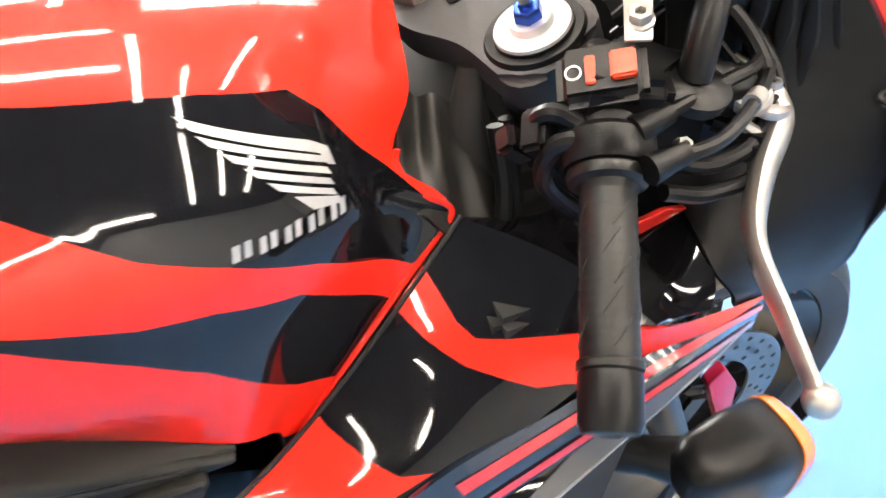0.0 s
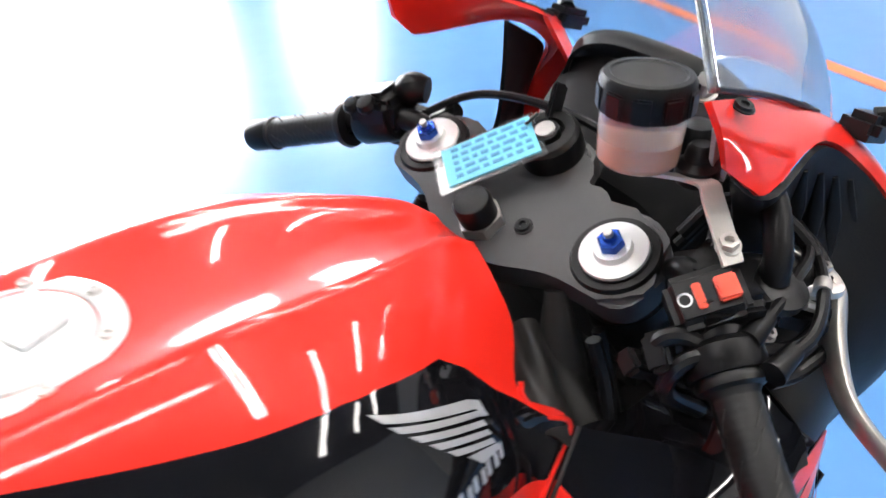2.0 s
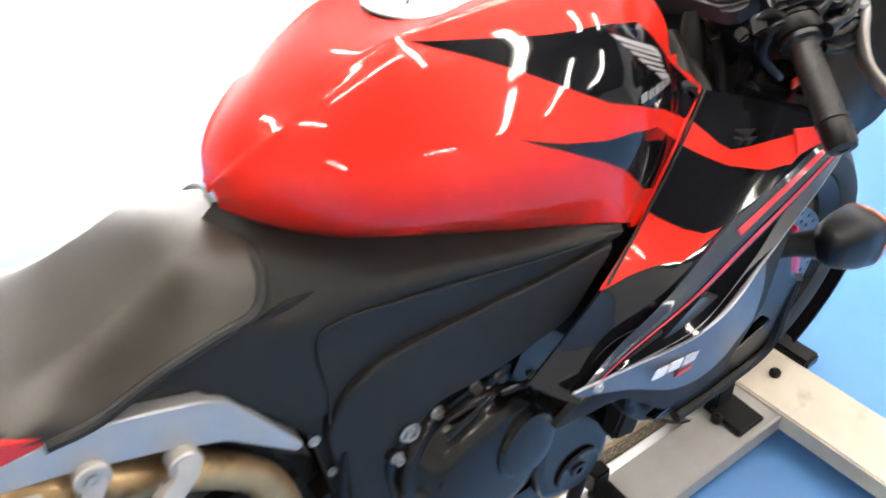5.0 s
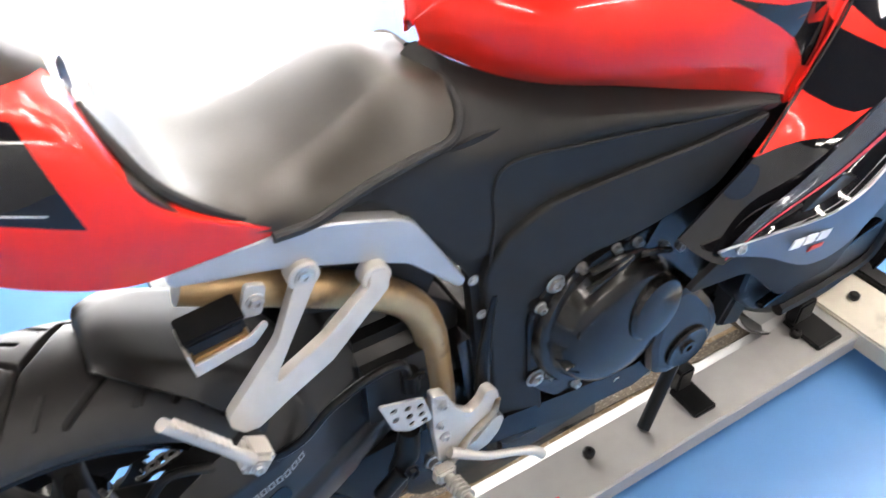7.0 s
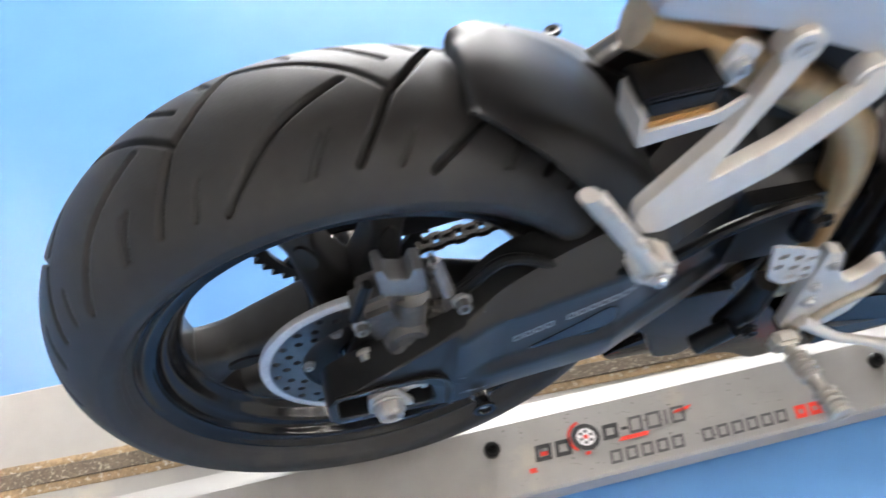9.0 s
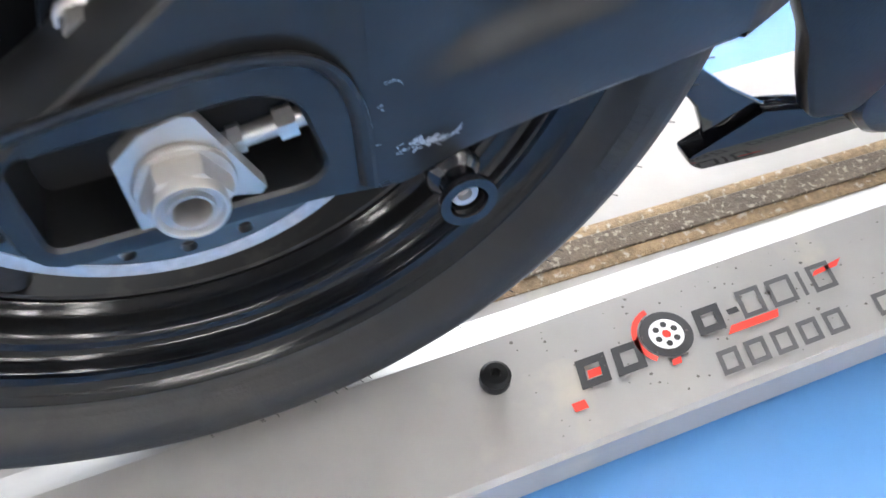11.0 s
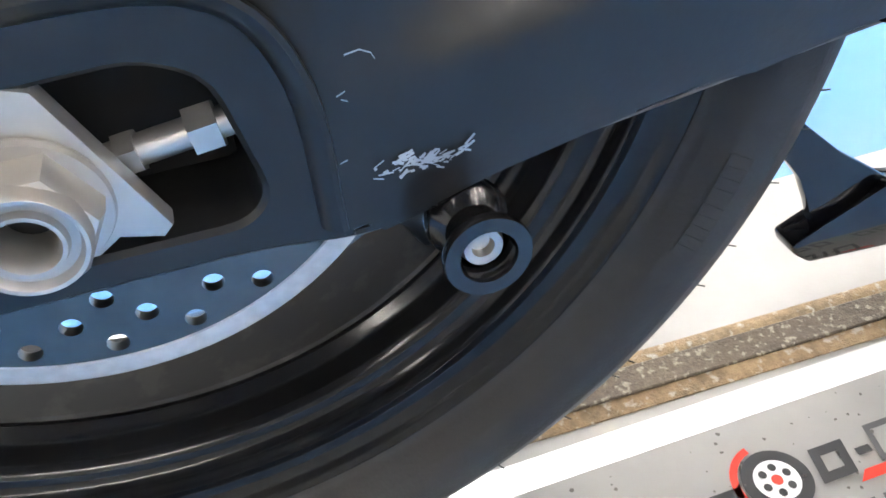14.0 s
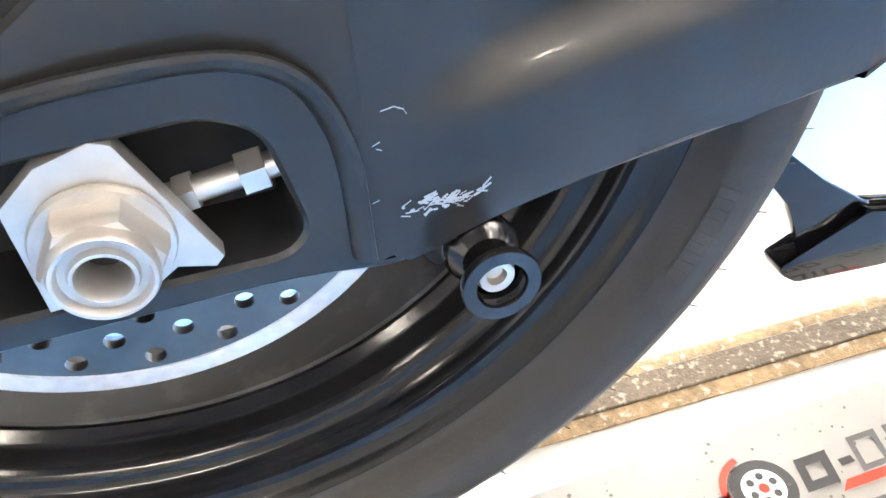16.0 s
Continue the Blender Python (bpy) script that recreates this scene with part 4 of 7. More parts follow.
def tank_section(r, ridge, k):
    """Side, crease, flat top, crease and side of one cross-section."""
    (x0, y0, z0), (x1, y1, z1) = r[0], ridge
    z0 = min(z0, z1 - (0.0035, 0.0085)[7 <= k <= 10]) if k > 4 else z0
    top = spline([(x0, -y1, z1), (x0, -y1 * 0.55, z0 + (z1 - z0) * 0.25), (x0, 0, z0), (x0, y1 * 0.55, z0 + (z1 - z0) * 0.25), (x0, y1, z1)], 21)
    x2, y2, z2 = r[2]
    mid = (x0 * 0.5 + x2 * 0.5, y1 * 0.5 + y2 * 0.5, z1 * 0.5 + z2 * 0.5 + 0.0055)
    side = spline([(x0, y1, z1), mid, *r[2:]], 31)
    left = [(x, -y, z) for x, y, z in side[::-1]]
    return np.array(left + [tuple(p) for p in top[1:-1]] + [tuple(p) for p in side])


tank = part_empty("fuel_tank", (0.78, 0, 1.0), "glossy red fuel tank with black side panels")
tank_cols = np.array([tank_section(r, (r[0][0], *q), k) for k, (r, q) in enumerate(zip(TANK_ROWS, RIDGE))])
tbm = sheet(np.array([spline(tank_cols[:, j], 73) for j in range(tank_cols.shape[1])]))
# black side panels, the stripes
BLACK_TANK = [(0.70, 1.094), (0.744, 1.089), (0.79, 1.083), (0.842, 1.077), (0.891, 1.072), (0.916, 1.067), (0.963, 1.052), (0.98, 1.037), (1.0, 1.010), (1.04, 0.966), (1.075, 0.94), (1.02, 0.932),
              (0.957, 0.974), (0.906, 1.0), (0.866, 1.015), (0.825, 1.038), (0.78, 1.062), (0.742, 1.079)]
LOW_TANK = [(0.753, 1.015), (0.803, 0.997), (0.857, 0.981), (0.895, 0.976), (0.943, 0.961), (1.005, 0.912), (0.965, 0.868), (0.932, 0.886), (0.883, 0.938), (0.853, 0.959), (0.801, 0.990)]
for sd in (-1, 1):
    paint(tbm, [(BLACK_TANK, 1), (LOW_TANK, 1)], sd)
tanktree = BVHTree.FromBMesh(tbm)
part("tank_skin", tbm, [RED, BLACK], tank, sharp=60, solid=0.004)


# fuel cap
fc = Vector((0.765, 0.003, 1.0952))
capax = Vector((0.02, 0, 1)).normalized()
cap = part_empty("fuel_cap", fc, "round silver fuel cap with seven screws")
part("cap_ring", lathe([(0.0618, -0.012), (0.0618, 0.0005), (0.061, 0.001), (0.0595, 0.0)], fc, capax, 64), DARK, cap)
part("cap_flange", lathe([(0.0595, -0.006), (0.0595, 0.002), (0.0575, 0.0035), (0.046, 0.004), (0.0445, 0.003), (0.0445, 0.001)], fc, capax, 64), CAP, cap)
part("cap_lid", lathe([(0.0435, 0.0), (0.0435, 0.003), (0.042, 0.0042), (0, 0.005)], fc, capax, 64), CAP, cap)
part("lid_flap", box(fc + Vector((0.012, 0.0, 0.0058)), (0.03, 0.022, 0.0016), (0, -1, 25), 0.0007), CAP, cap)
part("key_slot", box(fc + Vector((-0.022, -0.012, 0.0048)), (0.014, 0.004, 0.001), (0, 0, 50), 0.0003), DARK, cap)
for i in range(7):
    a = 2 * math.pi * (i + 0.35) / 7
    part("cap_screw", bolt(fc + Vector((0.0515 * math.cos(a), 0.0515 * math.sin(a), 0.003)), 0.0042, 0.0022, (0, 0, 1), False), BOLT, cap)

# wing emblem and print on the tank, plain shapes
E0, EU, EV = (0.901, 1.064), (0.078, -0.039), (0.001, -0.032)


def emb(pts):
    return [(E0[0] + u * EU[0] + v * EV[0], E0[1] + u * EU[1] + v * EV[1]) for u, v in pts]


FEATHERS = [emb([(0.0, 0.0), (0.86, 0.0), (0.98, 0.06), (1.0, 0.3), (0.94, 0.3), (0.9, 0.16), (0.08, 0.12)])]
for k in range(4):
    v = 0.17 + 0.15 * k
    u = 0.1 + 0.12 * k
    FEATHERS.append(emb([(u, v), (0.93, v + 0.02), (0.95, v + 0.11), (u + 0.07, v + 0.1)]))
FEATHERS.append(emb([(0.62, 0.78), (0.96, 0.74), (0.98, 0.84), (0.74, 0.96)]))
for q in FEATHERS:
    part("wing_emblem", decal([q], tanktree, 0.0012, cell=0.008), SILVERMARK, tank, "silver wing-shaped print", raw=True)
B0, B1 = Vector((0.910, 0, 1.001)), Vector((0.983, 0, 0.992))
bars = []
for i in range(5):
    a = B0.lerp(B1, i / 5)
    w, h = 0.0125, 0.0075
    for u0, u1 in ((0, 0.32), (0.5, 0.82)):
        bars.append([(a.x + u * w + 0.2 * v * h, a.z + v * h) for u, v in ((u0, 0), (u1, 0), (u1, 1), (u0, 1))])
for q in bars:
    part("tank_print", decal([q], tanktree, 0.0012, cell=0.008), SILVERMARK, tank, "silver print bar", raw=True)

# seat
SEAT = [
    [(0.511, 0, 0.938), (0.511, 0.036, 0.938), (0.514, 0.062, 0.934), (0.508, 0.088, 0.919), (0.490, 0.108, 0.899)],
    [(0.450, 0, 0.958), (0.45, 0.045, 0.955), (0.45, 0.066, 0.949), (0.449, 0.094, 0.924), (0.448, 0.1165, 0.897)],
    [(0.390, 0, 0.935), (0.39, 0.052, 0.933), (0.39, 0.072, 0.929), (0.39, 0.100, 0.909), (0.392, 0.1205, 0.889)],
    [(0.330, 0, 0.915), (0.33, 0.06, 0.914), (0.33, 0.082, 0.910), (0.33, 0.106, 0.894), (0.333, 0.1215, 0.872)],
    [(0.270, 0, 0.914), (0.27, 0.06, 0.914), (0.27, 0.105, 0.910), (0.272, 0.125, 0.899), (0.278, 0.126, 0.884)],
    [(0.220, 0, 0.935), (0.22, 0.06, 0.936), (0.222, 0.108, 0.938), (0.224, 0.132, 0.934), (0.226, 0.138, 0.930)],
    [(0.188, 0, 0.985), (0.188, 0.06, 0.987), (0.19, 0.105, 0.988), (0.19, 0.135, 0.985), (0.192, 0.145, 0.980)],
    [(0.178, 0, 0.992), (0.178, 0.05, 0.992), (0.178, 0.09, 0.994), (0.178, 0.115, 0.998), (0.178, 0.13, 1.004)],
]
seat_rows = [half(r) for r in SEAT]
seat_rows[-1] = [(x, y, z - 0.3 * max(0.0, y)) for x, y, z in seat_rows[-1]]
seat_rows[-2] = [(x, y, z - 0.12 * max(0.0, y)) for x, y, z in seat_rows[-2]]
part("seat", surf(seat_rows, 40, 41), VINYL, bike, "black vinyl rider seat", solid=0.02)
# Dark tube for the seat's black lower band and the shade of its groove.
for sd in (-1, 1):
    part("seat_edge", tube([(0.514, sd * 0.02, 0.935), (0.515, sd * 0.070, 0.928), (0.510, sd * 0.095, 0.916), (0.491, sd * 0.1095, 0.897), (0.448, sd * 0.117, 0.896), (0.392, sd * 0.121, 0.888), (0.333, sd * 0.122, 0.870), (0.29, sd * 0.125, 0.872)], 0.006, 60, 10), DARK, bike, "dark band along the seat edge for its black base and groove shade")

# silencer under the tail
part("silencer_cover", loft([[(x, y * w, z0 + z) for y, z in ((-0.050, 0.0), (-0.056, 0.012), (-0.056, 0.06), (-0.04, 0.085), (0.04, 0.085), (0.056, 0.06), (0.056, 0.012), (0.050, 0.0))] for x, w, z0 in ((0.004, 0.8, 0.932), (-0.004, 1.0, 0.928), (-0.10, 1.0, 0.934), (-0.20, 1.0, 0.944), (-0.36, 0.9, 0.965))]), PLASTIC, bike, "black ribbed silencer cover under the tail", sharp=40)
for k in range(7):
    part("cover_rib", tube([(-0.012, -0.0568, 0.944 + 0.006 * k), (-0.10, -0.0572, 0.948 + 0.006 * k), (-0.20, -0.0572, 0.957 + 0.006 * k), (-0.34, -0.052, 0.976 + 0.006 * k)], 0.0014, 16, 6), PLASTIC, bike)
part("cover_bolt", bolt((0.004, -0.045, 0.930), 0.006, 0.008), BOLT, bike)

# tail cowl
TAIL_X = [(0.306, 0.118, 0.869), (0.225, 0.131, 0.879), (0.16, 0.136, 0.886), (0.10, 0.136, 0.913), (0.04, 0.127, 0.95), (-0.05, 0.11, 1.01), (-0.16, 0.085, 1.07), (-0.27, 0.05, 1.12)]
TAIL_M = [(0.300, 0.121, 0.874), (0.222, 0.142, 0.930), (0.165, 0.152, 0.955), (0.10, 0.150, 0.985), (0.03, 0.143, 1.02), (-0.05, 0.128, 1.06), (-0.16, 0.1, 1.105), (-0.27, 0.06, 1.14)]
TAIL_T = [(0.296, 0.122, 0.878), (0.205, 0.140, 0.955), (0.165, 0.135, 1.03), (0.10, 0.118, 1.062), (0.03, 0.110, 1.09), (-0.05, 0.098, 1.115), (-0.16, 0.075, 1.14), (-0.27, 0.045, 1.155)]
TAIL_C = [(0.294, 0.118, 0.878), (0.20, 0.13, 0.965), (0.162, 0.06, 1.050), (0.10, 0.05, 1.078), (0.03, 0.05, 1.10), (-0.05, 0.045, 1.122), (-0.16, 0.035, 1.145), (-0.27, 0.02, 1.16)]
TAIL_BLACK = [(0.147, 0.966), (0.138, 1.007), (0.128, 1.052), (0.05, 1.08), (-0.4, 1.14), (-0.4, 1.16), (-0.06, 1.062), (0.034, 1.021), (0.105, 0.986)]
tail = part_empty("tail_cowl", (0.05, 0, 1.0), "red tail cowl with glossy black side panels")
for sd, nm in ((-1, "cowl_right"), (1, "cowl_left")):
    rows = [[(x, sd * y * (0.95 if sd > 0 else 1), z - ((0.08 if x > 0.08 else 0.04) if sd > 0 else 0)) for x, y, z in ln] for ln in (TAIL_X, TAIL_M, TAIL_T, TAIL_C)]
    tb = surf(rows, 25, 50)
    paint(tb, [(TAIL_BLACK, 1)], sd)
    tailtree = BVHTree.FromBMesh(tb)
    part(nm, tb, [RED, BLACK], tail, solid=0.004)
    if sd < 0:
        for q in ([(-0.06, 1.098), (0.05, 1.073), (0.085, 1.064), (0.075, 1.058), (0.04, 1.067), (-0.06, 1.09)], [(0.088, 1.063), (0.118, 1.054), (0.116, 1.044), (0.106, 1.05), (0.084, 1.056)], [(-0.06, 1.084), (0.045, 1.062), (0.10, 1.046), (0.098, 1.042), (0.045, 1.057), (-0.06, 1.08)]):
            part("cowl_stripe", decal([q], tailtree, 0.0012), REDMARK, tail, "thin red print stripe", raw=True)
        part("cowl_stripe", decal([[(-0.02, 1.0398), (0.05, 1.0172), (0.126, 0.9878), (0.126, 0.9868), (0.05, 1.016), (-0.02, 1.0388)]], tailtree, 0.0012), WHITEMARK, tail, "thin white print line", raw=True)
# Dark tube laid along the junction for the shade in the gap.
part("cowl_gap_shade", tube([(0.286, -0.1165, 0.886), (0.252, -0.1245, 0.915), (0.222, -0.1275, 0.944), (0.200, -0.1245, 0.972), (0.185, -0.108, 1.003), (0.174, -0.080, 1.028)], [0.002, 0.005, 0.0065, 0.0065, 0.006, 0.004], 40, 8), DARK, tail, "dark strip standing for the shaded gap behind the seat")
part("under_cowl", plate(round_poly([(0.28, 0.875), (0.16, 0.90), (0.04, 0.965), (-0.27, 1.125), (-0.30, 1.115), (-0.26, 1.09), (-0.02, 0.962), (0.14, 0.89), (0.26, 0.862)], 0.01), -0.07, 0.07, 0.006), PLASTIC, tail)
part("pillion_seat", surf([half([(x, 0, z), (x, w * 0.6, z - 0.002), (x, w, z - 0.012), (x, w * 1.12, z - 0.03)]) for x, w, z in ((0.165, 0.06, 1.055), (0.12, 0.085, 1.10), (0.02, 0.085, 1.135), (-0.1, 0.07, 1.15), (-0.24, 0.045, 1.165))], 24, 17), VINYL, bike, "black pillion seat pad", solid=0.02)

# silver subframe rail
part("subframe", plate(round_poly([(0.19, 0.872), (0.306, 0.872), (0.36, 0.858), (0.42, 0.836), (0.440, 0.822), (0.505, 0.706), (0.496, 0.697), (0.43, 0.768), (0.37, 0.798), (0.29, 0.83), (0.19, 0.856)], 0.008), -0.124, -0.095, 0.004, 3), SUBFRAME, bike, "silver painted subframe rail")
part("subframe", plate(round_poly([(0.306, 0.868), (0.36, 0.854), (0.428, 0.826), (0.500, 0.702), (0.42, 0.742), (0.24, 0.843)], 0.012), 0.095, 0.116, 0.006, 3), SUBFRAME, bike)

# black frame cover, three layered panels
COVER_A = [
    [(0.48, -0.005, 0.935), (0.507, -0.008, 0.957), (0.522, -0.030, 0.950), (0.562, -0.056, 0.930), (0.640, -0.103, 0.912), (0.763, -0.151, 0.893), (0.834, -0.173, 0.880), (0.886, -0.192, 0.867)],
    [(0.48, -0.035, 0.925), (0.513, -0.04, 0.938), (0.527, -0.050, 0.935), (0.566, -0.076, 0.919), (0.640, -0.114, 0.903), (0.763, -0.160, 0.889), (0.834, -0.179, 0.877), (0.886, -0.194, 0.866)],
    [(0.48, -0.065, 0.915), (0.514, -0.07, 0.924), (0.530, -0.078, 0.918), (0.570, -0.096, 0.906), (0.640, -0.127, 0.895), (0.763, -0.170, 0.885), (0.834, -0.186, 0.874), (0.885, -0.195, 0.864)],
    [(0.475, -0.09, 0.89), (0.509, -0.098, 0.893), (0.530, -0.102, 0.889), (0.570, -0.114, 0.888), (0.640, -0.140, 0.887), (0.763, -0.180, 0.881), (0.834, -0.191, 0.872), (0.884, -0.197, 0.863)],
    [(0.400, -0.108, 0.872), (0.440, -0.111, 0.878), (0.500, -0.114, 0.867), (0.560, -0.125, 0.863), (0.640, -0.147, 0.873), (0.763, -0.183, 0.872), (0.834, -0.194, 0.868), (0.884, -0.199, 0.861)],
    [(0.420, -0.112, 0.840), (0.450, -0.114, 0.830), (0.510, -0.117, 0.820), (0.565, -0.124, 0.825), (0.640, -0.143, 0.850), (0.763, -0.178, 0.862), (0.834, -0.191, 0.863), (0.884, -0.198, 0.860)],
    [(0.460, -0.114, 0.790), (0.480, -0.115, 0.765), (0.522, -0.117, 0.725), (0.570, -0.122, 0.740), (0.650, -0.142, 0.783), (0.745, -0.166, 0.812), (0.820, -0.184, 0.836), (0.882, -0.197, 0.856)],
]
part("cover_seam", tube([(0.538, -0.1225, 0.715), (0.543, -0.1195, 0.768), (0.539, -0.1205, 0.818), (0.549, -0.1245, 0.850), (0.585, -0.1332, 0.8605), (0.645, -0.1490, 0.862), (0.709, -0.1675, 0.866), (0.79, -0.1875, 0.867), (0.86, -0.1965, 0.864)], 0.0021, 60, 6), DARK, bike, "dark panel seam")
part("frame_cover", surf(COVER_A, 31, 56), MATTE, bike, "matte black plastic frame cover", solid=0.006)
part("side_cover", plate(round_poly([(0.43, 0.878), (0.53, 0.89), (0.60, 0.888), (0.57, 0.80), (0.55, 0.70), (0.56, 0.54), (0.575, 0.36), (0.60, 0.33), (0.55, 0.33), (0.535, 0.52), (0.518, 0.692), (0.47, 0.765), (0.435, 0.832)], 0.012), -0.108, -0.09), MATTE, bike, "matte black side cover")


def spar_y(x, z):
    return -0.116 - 0.081 * max(0.0, min(1.0, (x - 0.53) / 0.33))


SPAR2 = round_poly([(0.53, 0.695), (0.5555, 0.748), (0.605, 0.788), (0.67, 0.806), (0.72, 0.818), (0.785, 0.833), (0.872, 0.860), (0.82, 0.76), (0.73, 0.712), (0.655, 0.69), (0.615, 0.63), (0.618, 0.47), (0.635, 0.35), (0.57, 0.32), (0.548, 0.5)], 0.02)
part("frame_spar", plate(SPAR2, lambda x, z: spar_y(x, z) - 0.007, lambda x, z: spar_y(x, z) + 0.04, 0.006, 3), MATTE, bike, "black frame side plate")
for p, r in (((0.621, -0.147, 0.659), 0.011), ((0.606, -0.147, 0.483), 0.012), ((0.517, -0.118, 0.694), 0.006), ((0.53, -0.12, 0.63), 0.006), ((0.555, -0.12, 0.44), 0.008)):
    part("frame_bolt", bolt(p, r, r * 0.6), BOLT, bike)

part("seat_base", plate(round_poly([(0.285, 0.862), (0.34, 0.872), (0.40, 0.884), (0.44, 0.888), (0.465, 0.86), (0.45, 0.81), (0.36, 0.845)], 0.01), -0.107, -0.085, 0.002), MATTE, bike, "black plastic seat base")
# engine
eng = part_empty("engine", (0.74, 0, 0.45), "black enamelled engine with round clutch cover")
part("crankcase", join(box((0.76, 0, 0.44), (0.46, 0.25, 0.36), (0, -8, 0), 0.03, 3), box((0.86, 0, 0.66), (0.2, 0.3, 0.26), (0, 25, 0), 0.02, 2)), ENGINE, eng)
part("engine_side", plate(round_poly([(0.585, 0.62), (0.598, 0.46), (0.68, 0.375), (0.84, 0.325), (0.975, 0.41), (0.955, 0.53), (0.85, 0.65), (0.75, 0.69), (0.64, 0.69)], 0.03), -0.146, -0.1, 0.008, 3), ENGINE, eng)
cc = Vector((0.712, -0.14, 0.562))
part("clutch_cover", lathe([(0.118, -0.03), (0.118, 0.012), (0.114, 0.018), (0.104, 0.02), (0.101, 0.025), (0.0985, 0.036), (0.092, 0.048), (0.080, 0.056), (0.055, 0.062), (0.028, 0.0645), (0, 0.065)], cc, (0.05, -1, 0.08), 72), ENGINE, eng, "round black clutch cover", sharp=40)
part("cover_boss", lathe([(0.051, -0.014), (0.0495, 0.002), (0.045, 0.0075), (0.034, 0.0105), (0.016, 0.012), (0, 0.0122)], cc + Vector((0.045, -0.058, 0.024)), (0.12, -1, 0.12), 48), ENGINE, eng, "raised round boss", sharp=25)
part("cover_facet", plate(round_poly([(0.625, 0.592), (0.655, 0.640), (0.705, 0.662), (0.735, 0.640), (0.715, 0.600), (0.665, 0.575)], 0.010, 3), lambda x, z: -0.196 + 0.5 * max(0.0, z - 0.60), -0.16, 0.006, 2), ENGINE, eng, "sloping flat of the cover")
part("cover_fin", plate(round_poly([(0.612, 0.545), (0.640, 0.512), (0.672, 0.500), (0.664, 0.517), (0.636, 0.548)], 0.006, 2), -0.198, -0.15, 0.005, 2), ENGINE, eng)
for q0, q1 in (((0.655, 0.648), (0.722, 0.676)), ((0.735, 0.672), (0.79, 0.655))):
    part("cover_rib", tube([(q0[0], -0.172, q0[1]), ((q0[0] + q1[0]) / 2, -0.176, (q0[1] + q1[1]) / 2 + 0.006), (q1[0], -0.172, q1[1])], 0.005, 16, 8), ENGINE, eng)
part("starter_cover", plate(round_poly([(0.80, 0.405), (0.838, 0.382), (0.888, 0.384), (0.92, 0.415), (0.926, 0.458), (0.90, 0.512), (0.858, 0.565), (0.822, 0.585), (0.79, 0.56), (0.785, 0.47)], 0.012, 2), -0.19, -0.13, 0.014, 2), ENGINE, eng, "faceted black engine side cover", sharp=15)
part("cover_ring", lathe([(0.04, 0), (0.04, 0.004), (0.037, 0.006), (0.032, 0.004), (0.014, 0.004), (0.013, 0.007), (0.006, 0.007), (0.005, 0.003), (0, 0.003)], (0.862, -0.19, 0.437), (0, -1, 0), 40), ENGINE, eng)
part("oil_cap", lathe([(0, 0), (0.022, 0), (0.022, 0.012), (0.018, 0.017), (0, 0.017)], (0.637, -0.146, 0.585), (0, -1, 0), 24), PLASTIC, eng, "black oil filler cap")
part("cap_grip", box((0.637, -0.166, 0.585), (0.034, 0.008, 0.009), (0, 35, 0), 0.002), BOLT, eng)
part("oil_line", tube([(0.66, -0.165, 0.672), (0.70, -0.17, 0.68), (0.745, -0.165, 0.668)], 0.006, 16, 10), ENGINE, eng)
for x, z in ((0.601, 0.627), (0.606, 0.543), (0.632, 0.476), (0.685, 0.42), (0.752, 0.668), (0.66, 0.668), (0.803, 0.64), (0.838, 0.622), (0.925, 0.515), (0.962, 0.43), (0.836, 0.352), (0.715, 0.674), (0.765, 0.38)):
    part("cover_bolt", bolt((x, -0.146, z), 0.0068, 0.01), STEEL, eng)
    part("bolt_boss", lathe([(0, -0.02), (0.013, -0.02), (0.012, 0.001), (0, 0.001)], (x, -0.146, z), (0, -1, 0), 16), ENGINE, eng)
# radiator side and belly cowl
part("radiator", box((1.02, 0, 0.56), (0.05, 0.36, 0.32), (0, 18, 0), 0.006), DARK, bike, "dark radiator core")
part("belly_cowl", loft([[(x, y, z) for y, z in ((-w, zt), (-w * 1.04, (zt + zb) / 2 + 0.01), (-w * 0.7, zb + 0.01), (-w * 0.3, zb), (w * 0.3, zb), (w * 0.7, zb + 0.01), (w * 1.04, (zt + zb) / 2 + 0.01), (w, zt))] for x, w, zt, zb in ((0.51, 0.12, 0.35, 0.32), (0.57, 0.14, 0.41, 0.3), (0.68, 0.15, 0.405, 0.28), (0.80, 0.155, 0.395, 0.29), (0.92, 0.15, 0.44, 0.31), (1.02, 0.15, 0.48, 0.34), (1.1, 0.15, 0.5, 0.36), (1.2, 0.15, 0.54, 0.38))], cap=False), BLACK, bike, "glossy black belly cowl", solid=0.004)

# ---- side fairing ----
SIDE = [
    [(1.055, -0.142, 0.954), (0.993, -0.166, 0.902), (0.927, -0.184, 0.846), (0.845, -0.216, 0.815), (0.79, -0.220, 0.775), (0.735, -0.222, 0.735)],
    [(1.095, -0.185, 0.948), (1.02, -0.195, 0.905), (0.955, -0.208, 0.845), (0.865, -0.228, 0.79), (0.81, -0.233, 0.752), (0.75, -0.236, 0.72)],
    [(1.12, -0.222, 0.94), (1.05, -0.228, 0.895), (0.97, -0.236, 0.835), (0.885, -0.245, 0.765), (0.825, -0.247, 0.728), (0.768, -0.248, 0.706)],
    [(1.14, -0.252, 0.925), (1.065, -0.254, 0.876), (0.98, -0.258, 0.82), (0.895, -0.260, 0.748), (0.84, -0.259, 0.715), (0.785, -0.256, 0.697)],
]
fair = part_empty("side_fairing", (0.95, -0.22, 0.8), "red and black side fairing with stripes")
sb = surf(SIDE, 30, 50)
